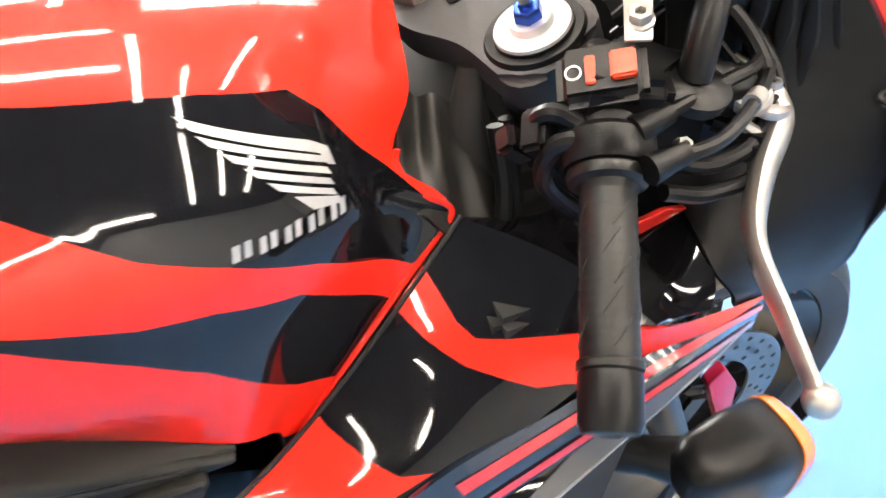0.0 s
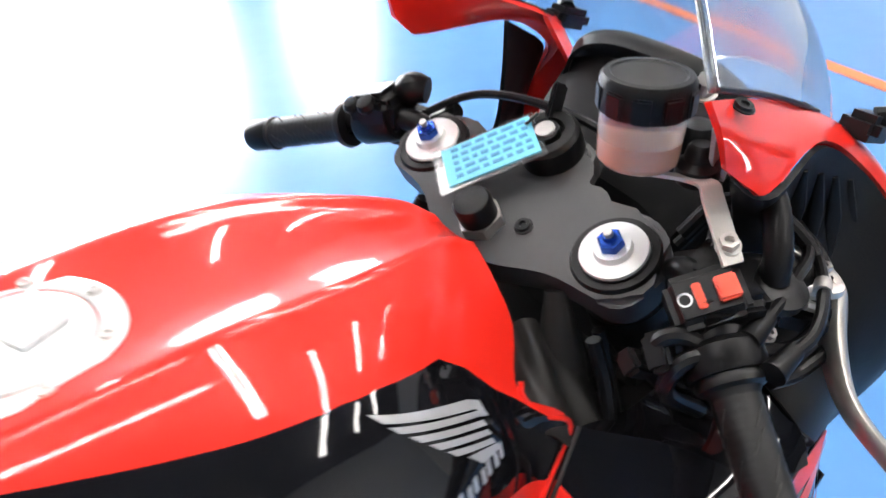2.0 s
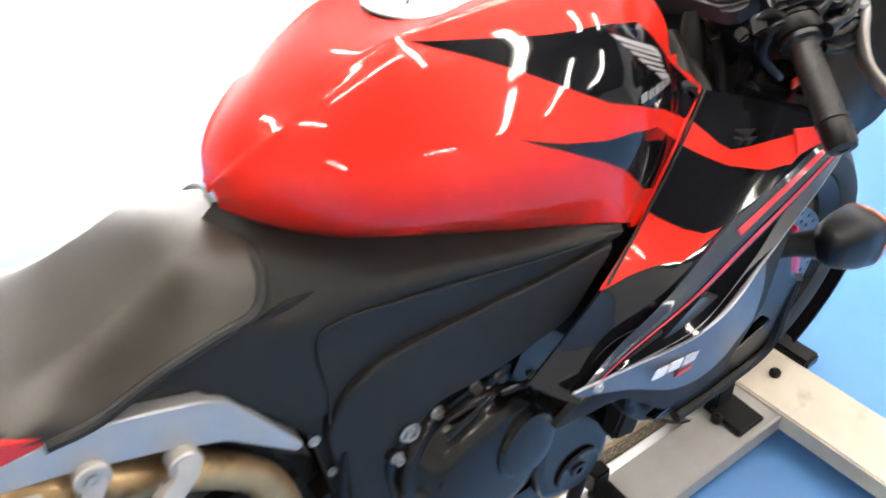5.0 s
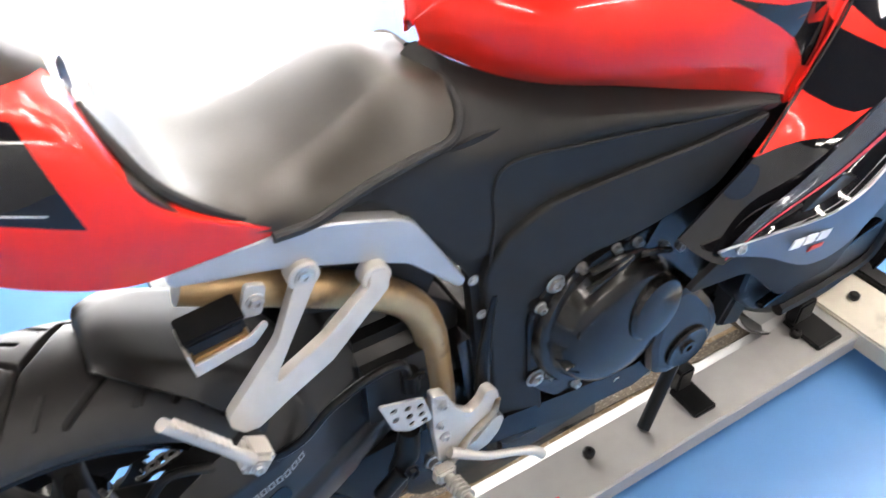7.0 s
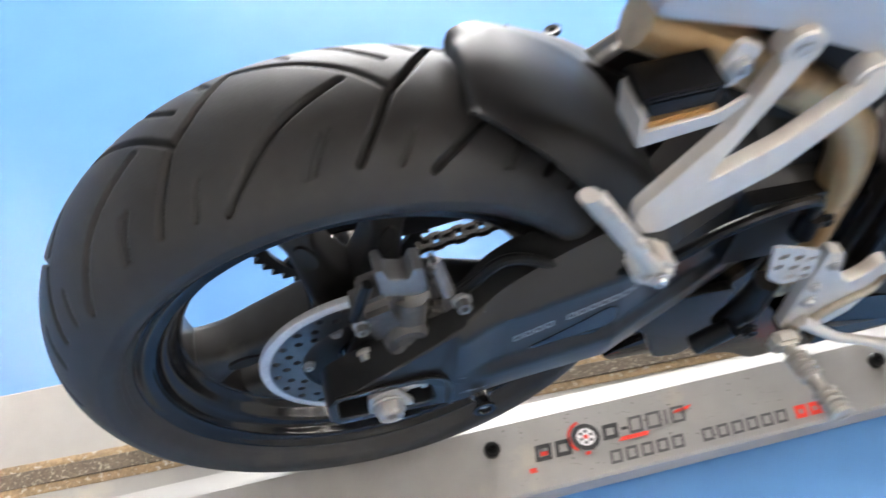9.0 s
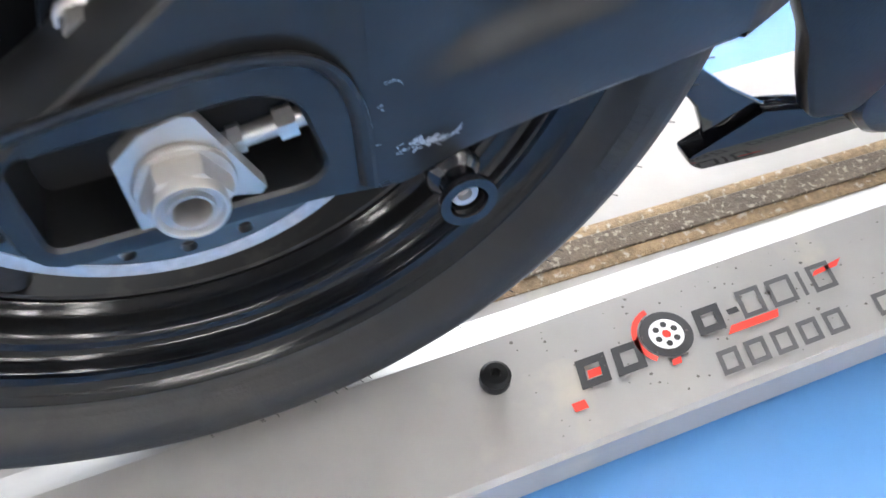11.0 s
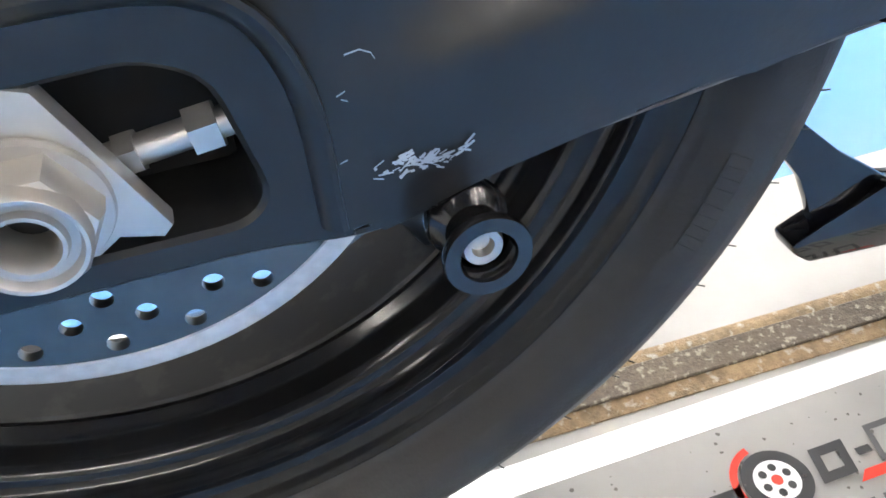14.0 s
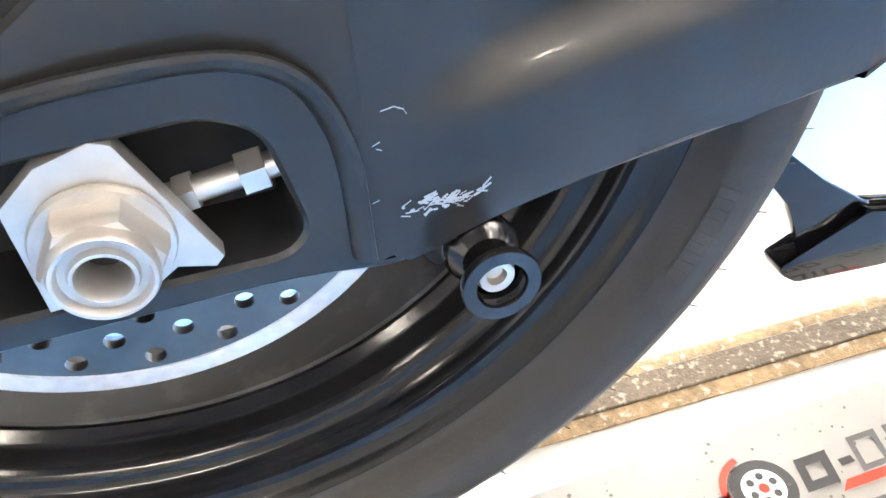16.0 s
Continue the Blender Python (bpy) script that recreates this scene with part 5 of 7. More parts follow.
STRIPE = [(1.025, 0.935), (1.033, 0.914), (1.04, 0.909), (1.058, 0.911), (1.2, 0.935), (1.2, 0.90), (1.083, 0.893), (1.066, 0.890), (1.03, 0.896), (1.011, 0.905), (0.995, 0.915)]
RED_LOW = [(0.920, 0.878), (0.930, 0.866), (0.944, 0.850), (0.960, 0.841), (0.976, 0.838), (0.995, 0.843), (0.97, 0.828), (0.945, 0.814), (0.897, 0.811), (0.852, 0.811), (0.835, 0.812), (0.835, 0.85), (0.9, 0.875)]
paint(sb, [(STRIPE, 1), (RED_LOW, 1)], -1)
part("fairing_panel", sb, [BLACK, RED], fair, sharp=60, solid=0.004)
part("seam_edge", tube([(x + 0.002, y - 0.002, z + 0.001) for x, y, z in SIDE[0][:4]], 0.0018, 50, 6), DARK, fair, "dark gap along the panel edge")
part("tank_rim", tube([(1.024, -0.1185, 0.999), (1.0225, -0.122, 0.990), (1.032, -0.1315, 0.972), (1.053, -0.139, 0.9555), (1.024, -0.1505, 0.930), (0.993, -0.1625, 0.905), (0.928, -0.1805, 0.8385)], 0.0022, 60, 8), RED, tank, "thin red rim along the tank edge")
# outer strip with pinstripes
STRIP = [
    [(1.278, -0.220, 0.860), (1.144, -0.255, 0.905), (1.075, -0.254, 0.877), (1.0, -0.253, 0.85), (0.908, -0.253, 0.786), (0.833, -0.254, 0.754), (0.778, -0.255, 0.715)],
    [(1.2755, -0.222, 0.846), (1.15, -0.266, 0.901), (1.08, -0.265, 0.866), (1.01, -0.264, 0.832), (0.925, -0.263, 0.783), (0.835, -0.262, 0.752), (0.779, -0.258, 0.713)],
    [(1.272, -0.222, 0.828), (1.155, -0.272, 0.892), (1.085, -0.271, 0.852), (1.02, -0.27, 0.818), (0.94, -0.268, 0.778), (0.838, -0.265, 0.747), (0.78, -0.26, 0.711)],
]
part("fairing_edge", surf(STRIP, 12, 40), NAVY, fair, "dark blue fairing edge", solid=0.005)


def band(rows, v0, v1, off):
    a = [spline(np.array(rows)[:, j], 41)[int(v0 * 40)] + np.array((0, -off, 0.0005)) for j in range(len(rows[0]))]
    b = [spline(np.array(rows)[:, j], 41)[int(v1 * 40)] + np.array((0, -off, 0.0005)) for j in range(len(rows[0]))]
    return surf([a, [(p + q) / 2 for p, q in zip(a, b)], b], 5, 40)


part("pinstripe", band([r[:4] for r in STRIP], 0.22, 0.40, 0.0015), PINK, fair, "red pinstripe")
part("pinstripe", band(STRIP, 0.74, 0.92, 0.0015), PINK, fair, "red pinstripe")
# silver lower edge and grey-blue panel with print
LOWEDGE = [(1.262, -0.226, 0.835), (1.182, -0.252, 0.835), (1.1195, -0.2614, 0.8055), (1.0575, -0.2707, 0.7764), (0.998, -0.2796, 0.7460), (0.955, -0.2785, 0.729), (0.92, -0.274, 0.722), (0.83, -0.266, 0.728), (0.768, -0.258, 0.728)]
part("lower_edge", tube(LOWEDGE, [0.0015, 0.0025, 0.0032, 0.004, 0.0045, 0.004, 0.0032, 0.003, 0.003], 60, 8, flat=0.5), SUBFRAME, fair, "silver fairing edge")
LOWP = [
    [(1.06, -0.2735, 0.776), (0.999, -0.2815, 0.746), (0.92, -0.2755, 0.722), (0.83, -0.267, 0.728), (0.768, -0.259, 0.728)],
    [(1.055, -0.282, 0.742), (0.99, -0.285, 0.702), (0.92, -0.278, 0.692), (0.835, -0.268, 0.712), (0.77, -0.26, 0.724)],
    [(1.045, -0.286, 0.70), (0.985, -0.287, 0.655), (0.925, -0.28, 0.648), (0.845, -0.27, 0.692), (0.775, -0.262, 0.72)],
]
lp = surf(LOWP, 10, 40)
part("lower_panel", lp, mat("grey_blue_paint", (0.10, 0.12, 0.155), 0.35, metal=0.4, coat=0.6, vary=0.06), fair, "grey-blue lower fairing panel", solid=0.004)
# Added dark sheet that stands for the shaded inside of the fairing.
part("inner_shade_sheet", plate(round_poly([(0.76, 0.64), (0.84, 0.69), (0.98, 0.80), (1.14, 0.92), (1.18, 0.88), (1.16, 0.62), (1.1, 0.52), (0.98, 0.52), (0.88, 0.62)], 0.02), -0.235, -0.225, 0.002), DARK, fair)
RECESS = [
    [(1.268, -0.219, 0.827), (1.156, -0.268, 0.89), (1.087, -0.266, 0.85), (1.02, -0.265, 0.815), (0.94, -0.263, 0.775), (0.84, -0.262, 0.744), (0.782, -0.258, 0.71)],
    [(1.262, -0.219, 0.829), (1.165, -0.244, 0.860), (1.10, -0.243, 0.826), (1.035, -0.244, 0.792), (0.95, -0.25, 0.752), (0.85, -0.256, 0.735), (0.784, -0.256, 0.712)],
    [(1.259, -0.224, 0.835), (1.178, -0.250, 0.835), (1.116, -0.2594, 0.8055), (1.054, -0.2687, 0.7764), (0.955, -0.277, 0.730), (0.85, -0.264, 0.726), (0.79, -0.259, 0.726)],
]
part("edge_recess", surf(RECESS, 14, 40), BLACK, fair, "glossy black recess along the edge", solid=0.003)
WIDE = [0.10, 0.75, 0.62, 0.34, 0.26, 0.2, 0.1]
part("edge_blade", surf([[Vector(p).lerp(Vector(q), w * k) + Vector((0, -0.004, 0.0005)) for p, q, w in zip(RECESS[2], RECESS[1], WIDE)] for k in (0, 0.5, 1)], 6, 40), mat("satin_grey_paint", (0.12, 0.12, 0.122), 0.3, metal=0.5, vary=0.06), fair, "satin grey inner blade", solid=0.002)
part("red_tip", surf([[(1.10, -0.2525, 0.9005), (1.144, -0.2560, 0.9055), (1.21, -0.2440, 0.885), (1.278, -0.2205, 0.8605)], [(1.10, -0.248, 0.915), (1.142, -0.2550, 0.915), (1.202, -0.2430, 0.891), (1.278, -0.2200, 0.8610)], [(1.10, -0.240, 0.93), (1.14, -0.2540, 0.9255), (1.192, -0.2410, 0.898), (1.278, -0.2195, 0.8615)]], 6, 20), RED, fair, "red tip of the side panel", solid=0.002)
part("panel_facet", plate([(0.90, 0.737), (0.955, 0.772), (1.01, 0.745), (0.985, 0.718)], -0.2655, -0.255, 0.002), GREYPAINT, fair, "dark grey inner facet")
for x0, z0, w, h, m in ((0.872, 0.699, 0.02, 0.013, WHITEMARK), (0.898, 0.695, 0.02, 0.013, WHITEMARK), (0.924, 0.69, 0.022, 0.013, WHITEMARK), (0.915, 0.676, 0.045, 0.006, REDMARK)):
    part("panel_print", plate([(x0, z0), (x0 + w, z0 - 0.004), (x0 + w + 0.006, z0 - 0.004 + h), (x0 + 0.006, z0 + h)], -0.2815, -0.2795), m, fair, "slanted print bar")
part("panel_bolt", bolt((0.80, -0.264, 0.722), 0.006, 0.004), BOLT, fair)
part("upper_side_panel", surf([[(1.057, -0.143, 0.953), (1.095, -0.185, 0.946), (1.12, -0.222, 0.938), (1.14, -0.250, 0.925)], [(1.12, -0.143, 0.935), (1.15, -0.182, 0.93), (1.16, -0.224, 0.925), (1.16, -0.246, 0.918)], [(1.19, -0.140, 0.955), (1.208, -0.178, 0.945), (1.203, -0.228, 0.922), (1.19, -0.246, 0.911)]], 16, 20), BLACK, fair, "glossy black upper side panel", solid=0.004)
part("lower_cowl", plate(round_poly([(0.93, 0.60), (0.98, 0.68), (1.1, 0.735), (1.16, 0.775), (1.20, 0.74), (1.225, 0.69), (1.27, 0.60), (1.295, 0.585), (1.30, 0.56), (1.28, 0.44), (1.17, 0.42), (1.06, 0.42), (0.985, 0.45), (0.94, 0.50)], 0.025), lambda x, z: -0.2 - 0.03 * max(0.0, (z - 0.5) / 0.3), lambda x, z: -0.15, 0.012, 3), PLASTIC, fair, "black lower cowl")
part("cowl_lip", tube([(1.298, -0.2, 0.575), (1.292, -0.2, 0.52), (1.275, -0.2, 0.435), (1.17, -0.2, 0.415), (1.06, -0.2, 0.415)], 0.011, 30, 8), PLASTIC, fair)
for q in (((1.0, 0.62), (1.12, 0.70)), ((0.985, 0.55), (1.17, 0.64)), ((0.98, 0.48), (1.2, 0.56))):
    part("cowl_fin", tube([(q[0][0], -0.212, q[0][1]), (q[1][0], -0.222, q[1][1])], 0.012, seg=8, flat=0.5), BLACK, fair)


# ---- front end ----
FORK = Vector((0.407, 0, -0.914))
forks = part_empty("fork", (1.25, 0, 0.7), "black front fork")
for s in (-1, 1):
    top = Vector((1.118, s * 0.106, 1.056))
    part("fork_tube", tube([top, top + FORK * 0.3], 0.0255, seg=28), PLASTIC, forks)
    part("fork_leg", tube([top + FORK * 0.3, top + FORK * 0.72], 0.024, seg=24), PLASTIC, forks)
    part("fork_collar", lathe([(0.02, -0.05), (0.031, -0.05), (0.033, -0.046), (0.033, -0.006), (0.031, -0.002), (0.02, -0.002)], top, -FORK, 36), PLASTIC, forks)
    part("fork_cap", lathe([(0, -0.003), (0.0245, -0.003), (0.025, -0.001), (0.0242, 0.002), (0.014, 0.0025), (0.013, 0.0075), (0, 0.0075)], top, -FORK, 40), CAP, forks, "silver fork cap")
    part("fork_adjuster", join(lathe([(0, 0.0075), (0.0092, 0.0075), (0.0096, 0.009), (0.009, 0.015), (0.008, 0.016), (0, 0.016)], top, -FORK, 6), lathe([(0.005, 0.015), (0.0045, 0.019), (0, 0.019)], top, -FORK, 14)), BLUEANO, forks, "blue anodised adjuster")
    part("adjuster_tip", lathe([(0, 0.017), (0.0036, 0.017), (0.0032, 0.0225), (0, 0.0225)], top, -FORK, 12), BOLT, forks)
# top bridge
bc = Vector((1.108, 0, 1.046))
bz = -FORK
bx = Vector((0.914, 0, 0.407))
out = round_poly([(-0.048, -0.03), (-0.05, 0.03), (-0.025, 0.075), (-0.02, 0.14), (0.03, 0.145), (0.058, 0.11), (0.045, 0.06), (0.06, 0.03), (0.085, 0.025), (0.085, -0.025), (0.06, -0.03), (0.045, -0.06), (0.058, -0.11), (0.03, -0.145), (-0.02, -0.14), (-0.025, -0.075)], 0.02, 4)
bm = bmesh.new()
lo = [bm.verts.new(bc + bx * u + Vector((0, v, 0)) - bz * 0.024) for u, v in out]
hi = [bm.verts.new(bc + bx * u + Vector((0, v, 0))) for u, v in out]
ft = bm.faces.new(hi)
bm.faces.new(lo[::-1])
for i in range(len(out)):
    j = (i + 1) % len(out)
    bm.faces.new((lo[i], lo[j], hi[j], hi[i]))
bmesh.ops.bevel(bm, geom=list(ft.edges), offset=0.005, segments=3, affect="EDGES")
part("top_bridge", bm, BRIDGE, bike, "black cast top bridge")
part("stem_nut", join(lathe([(0, 0), (0.0185, 0), (0.0185, 0.01), (0, 0.01)], bc + bx * -0.022, bz, 6)), BOLT, bike, "steel steering stem washer")
part("stem_cap", lathe([(0.0155, 0.008), (0.0155, 0.026), (0.014, 0.0285), (0.011, 0.029), (0, 0.0285)], bc + bx * -0.022, bz, 24), PLASTIC, bike, "black steering stem cap")
part("bridge_screw", bolt(bc + bx * -0.006 + Vector((0, -0.031, 0.0)), 0.006, 0.004, bz, False), PLASTIC, bike)
# ignition and dash
ig = bc + bx * 0.066 + Vector((0, 0.004, -0.012))
part("ignition", join(lathe([(0, 0), (0.026, 0), (0.026, 0.03), (0.023, 0.034), (0.015, 0.034), (0.014, 0.028), (0, 0.028)], ig, bz, 32), lathe([(0, 0.028), (0.011, 0.028), (0.011, 0.036), (0, 0.036)], ig, bz, 20)), PLASTIC, bike, "black ignition switch")
part("ignition_barrel", lathe([(0, 0.03), (0.008, 0.03), (0.008, 0.038), (0, 0.038)], ig, bz, 20), BOLT, bike)
dash = part_empty("dash", (1.28, 0, 1.1), "black instrument cluster behind the screen")
part("dash_body", loft([[(x, y, z) for y, z in ((-w, z0 - 0.06), (-w, z0 - 0.015), (-w * 0.6, z0), (0, z0 + 0.005), (w * 0.6, z0), (w, z0 - 0.015), (w, z0 - 0.06))] for x, w, z0 in ((1.21, 0.085, 1.03), (1.24, 0.1, 1.07), (1.275, 0.1, 1.105))]), PLASTIC, dash)
part("dash_hood", surf([half([(x, 0, z + 0.028), (x, w * 0.5, z + 0.024), (x, w * 0.85, z + 0.006), (x, w, z - 0.03)]) for x, w, z in ((1.262, 0.1, 1.098), (1.28, 0.107, 1.104), (1.31, 0.105, 1.06), (1.34, 0.09, 0.98))], 16, 25), PLASTIC, dash, solid=0.004)
part("frame_head", join(box((1.11, 0, 0.875), (0.22, 0.27, 0.13), (0, 0, 0), 0.03, 3), box((1.0, 0, 0.82), (0.22, 0.3, 0.24), (0, 0, 0), 0.03, 3)), DARK, bike, "black frame head and airbox")
# Added dark blocks for the shaded depth below the bars and instruments.
part("bar_gap_filler", box((1.12, -0.165, 0.915), (0.14, 0.1, 0.02), (0, 0, 0), 0.006), DARK, bike, "dark filler block below the bars")
part("cockpit_filler", box((1.215, 0, 0.955), (0.15, 0.27, 0.09), (0, 0, 0), 0.01), DARK, bike, "dark filler block below the instruments")
part("air_duct", tube([(1.09, -0.08, 1.02), (1.085, -0.095, 0.97), (1.08, -0.11, 0.9), (1.06, -0.12, 0.82)], [0.008, 0.018, 0.022, 0.02], 20, 14, flat=0.6), MATTE, bike, "black rubber air duct")
part("air_duct", tube([(1.09, 0.08, 1.02), (1.085, 0.095, 0.97), (1.08, 0.11, 0.9)], [0.008, 0.018, 0.022], 20, 14, flat=0.6), MATTE, bike)
part("wiring", join(tube([(1.09, -0.12, 1.0), (1.092, -0.135, 0.96), (1.085, -0.15, 0.915), (1.075, -0.15, 0.87)], 0.006, 20, 8), tube([(1.10, -0.115, 1.0), (1.105, -0.13, 0.95), (1.10, -0.15, 0.9)], 0.005, 20, 8)), PLASTIC, bike, "black cable sleeves")
part("under_shroud", surf([[(1.05, -0.139, 0.957), (1.0, -0.165, 0.9), (0.94, -0.18, 0.845)], [(1.12, -0.16, 0.9), (1.06, -0.18, 0.86), (0.98, -0.195, 0.8)], [(1.2, -0.2, 0.87), (1.12, -0.215, 0.82), (1.02, -0.22, 0.76)]], 8, 12), DARK, bike, "dark inner shroud", solid=0.003)

fold = []
for i in range(7):
    u = i / 6
    row = []
    for j in range(9):
        v = j / 8
        lo, hi = Vector((1.048 - 0.030 * v, -0.06 - 0.072 * v, 1.008 - 0.04 * v)), Vector((1.10 + 0.006 * v, -0.075 - 0.085 * v, 0.985 - 0.085 * v))
        p = lo.lerp(hi, u)
        row.append(p + Vector((0, -0.010 * math.sin(math.pi * u), 0.007 * math.cos(u * 15 + v * 3))))
    fold.append([tuple(q) for q in row])
part("rubber_shroud", surf(fold, 40, 24), MATTE, bike, "folded black rubber shroud", solid=0.002)


# clip-ons, grips, controls
def handlebar(s):
    inn, outp = (Vector((1.143, -0.144, 1.069)), Vector((1.052, -0.322, 0.962))) if s < 0 else (Vector((1.135, 0.134, 1.064)), Vector((1.0473, 0.326, 0.996)))
    d = (outp - inn).normalized()
    at = lambda m: inn + d * m
    hb = part_empty("handlebar", inn, "black clip-on handlebar with rubber grip")
    part("bar_tube", tube([Vector((1.14, s * 0.125, 1.015)), inn + d * 0.03, outp], 0.0105, seg=16), PLASTIC, hb)
    part("bar_clamp", lathe([(0.025, -0.024), (0.033, -0.022), (0.034, -0.018), (0.034, 0.012), (0.032, 0.016), (0.025, 0.016)], Vector((1.142, s * 0.106, 1.004)), -FORK, 32), PLASTIC, hb)
    prof = [(0.011, 0.089), (0.0215, 0.09), (0.0225, 0.093), (0.0215, 0.097), (0.0172, 0.099), (0.0152, 0.103)]
    for k in range(40):
        h = 0.104 + 0.087 * k / 39
        prof.append((0.0152 + 0.0002 * math.sin(k * 2.4), h))
    prof += [(0.0172, 0.192), (0.0172, 0.196), (0.011, 0.197)]
    part("grip", lathe(prof, inn, d, 28), GRIP, hb, "black ribbed rubber grip")
    e1 = d.orthogonal().normalized()
    e2 = d.cross(e1)
    for k in range(5):
        for q in range(4):
            pts = []
            for w in range(6):
                a = 0.3 + q * math.pi / 2 + 0.13 * w + 0.4 * (k % 2)
                pts.append(inn + d * (0.110 + 0.0155 * k + 0.0028 * w) + (math.cos(a) * e1 + math.sin(a) * e2) * 0.01515)
            part("grip_groove", tube(pts, 0.0008, 8, 5), DARK, hb)
    part("bar_end", lathe([(0.011, 0.197), (0.0158, 0.197), (0.0163, 0.199), (0.0163, 0.222), (0.0142, 0.227), (0.006, 0.228), (0.005, 0.225), (0, 0.225)], inn, d, 28), PLASTIC, hb, "black bar end weight")
    part("switch_body", join(lathe([(0.0105, 0.036), (0.019, 0.036), (0.021, 0.039), (0.021, 0.072), (0.019, 0.076), (0.011, 0.076)], inn, d, 24),
                             box(at(0.054) + Vector((0.006, 0, 0.012)), (0.052, 0.04, 0.032), (0, 0, math.degrees(math.atan2(d.y, d.x)) + 90), 0.007, 3)), PLASTIC, hb, "black switch housing")
    return hb, at, d


rb, rat, rd = handlebar(-1)
rot = math.degrees(math.atan2(rd.y, rd.x)) + 90
SU, SN = Vector((0.802, -0.517, 0.301)), Vector((-0.484, -0.266, 0.833))
SC = rat(0.044) + SN * 0.012
part("switch_block", block_on(SC, SU, rd, (0.048, 0.036, 0.036), 0.006, 3), PLASTIC, rb, "black switch block")
part("kill_switch", block_on(SC + SN * 0.019 + SU * 0.012, SU, rd, (0.0135, 0.016, 0.007), 0.0012), SWITCHRED, rb, "red engine stop switch")
part("start_switch", block_on(SC + SN * 0.018 - SU * 0.005, SU, rd, (0.0055, 0.017, 0.004), 0.0008), SWITCHRED, rb, "narrow red starter mark")
part("switch_mark", lathe([(0.0035, 0), (0.0046, 0), (0.0046, 0.001), (0.0035, 0.001)], SC + SN * 0.0178 - SU * 0.014, SN, 20, closed_profile=True), WHITEMARK, rb, "white ring printed on the housing")
part("throttle_housing", lathe([(0.012, 0.068), (0.023, 0.069), (0.0262, 0.073), (0.0262, 0.086), (0.024, 0.09), (0.015, 0.091)], rat(0), rd, 28), PLASTIC, rb, "black throttle housing")
part("throttle_cable", tube([(1.11, -0.212, 1.035), (1.092, -0.2, 1.042), (1.083, -0.192, 1.03), (1.09, -0.185, 1.0), (1.125, -0.19, 0.965)], 0.006, 30, 10), PLASTIC, rb)
part("throttle_cable", tube([(1.105, -0.2, 1.042), (1.09, -0.185, 1.05), (1.083, -0.176, 1.04), (1.09, -0.168, 1.01), (1.12, -0.165, 0.97)], 0.006, 24, 10), PLASTIC, rb)
part("throttle_cable", tube([(1.128, -0.213, 1.052), (1.162, -0.2075, 1.056), (1.19, -0.2, 1.056), (1.218, -0.190, 1.054), (1.246, -0.166, 1.052), (1.264, -0.132, 1.05), (1.262, -0.098, 1.045)], 0.0042, 50, 10), PLASTIC, rb, "black throttle cable sleeve")
part("throttle_cable", tube([(1.122, -0.235, 1.044), (1.158, -0.234, 1.045), (1.192, -0.219, 1.048), (1.226, -0.194, 1.048), (1.252, -0.165, 1.046), (1.268, -0.13, 1.044), (1.265, -0.096, 1.04)], 0.0042, 50, 10), PLASTIC, rb, "black throttle cable sleeve")
part("cable_ferrule", join(tube([(1.118, -0.2145, 1.050), (1.142, -0.211, 1.054)], [0.0085, 0.0062], seg=14), tube([(1.114, -0.2365, 1.042), (1.138, -0.2345, 1.045)], [0.0085, 0.0062], seg=14)), PLASTIC, rb, "black cable elbow")
part("cable_ferrule", tube([(1.196, -0.2155, 1.0485), (1.206, -0.210, 1.0485)], 0.0058, seg=12), BOLT, rb, "steel cable end")
part("switch_plug", join(block_on((1.083, -0.180, 1.036), (0.5, -0.6, 0.5), rd, (0.016, 0.026, 0.018), 0.003), block_on((1.076, -0.168, 1.022), (0.5, -0.4, 0.7), rd, (0.014, 0.018, 0.022), 0.003)), PLASTIC, rb, "black wiring plug")
part("fine_wire", join(tube([(1.15, -0.16, 1.075), (1.175, -0.15, 1.082), (1.20, -0.155, 1.07), (1.215, -0.18, 1.05)], 0.0018, 24, 6), tube([(1.16, -0.15, 1.07), (1.20, -0.128, 1.075), (1.235, -0.13, 1.065), (1.25, -0.155, 1.05)], 0.0022, 24, 6)), PLASTIC, rb)
part("red_tab", plate(round_poly([(1.168, 0.934), (1.206, 0.946), (1.186, 0.951), (1.166, 0.947)], 0.003), -0.187, -0.183, 0.0008), RED, bike, "small red panel corner")
lb, lat, ld = handlebar(1)
part("clutch_cable", tube([(1.12, 0.165, 1.045), (1.18, 0.12, 1.075), (1.2, 0.02, 1.085), (1.22, -0.06, 1.06)], 0.004, 30, 8), PLASTIC, lb)
part("switch_block", block_on(lat(0.058) + Vector((0.004, 0, 0.008)), ld, (0, 0, 1), (0.05, 0.046, 0.044), 0.008, 3), PLASTIC, lb, "black switch block")
part("switch_knob", lathe([(0, 0), (0.009, 0), (0.01, 0.004), (0.008, 0.009), (0, 0.01)], lat(0.05) + Vector((-0.016, 0, 0.018)), (-0.5, 0, 0.85), 16), PLASTIC, lb)
part("switch_knob", lathe([(0, 0), (0.008, 0), (0.009, 0.004), (0.006, 0.008), (0, 0.009)], lat(0.07) + Vector((-0.014, 0, 0.02)), (-0.5, 0, 0.85), 16), PLASTIC, lb)
part("lever_boot", tube([lat(0.02) + Vector((0.02, 0, 0.02)), lat(0.035) + Vector((0.018, 0, 0.024)), lat(0.06) + Vector((0.028, 0, 0.012))], [0.012, 0.016, 0.013], 12, 12), PLASTIC, lb)
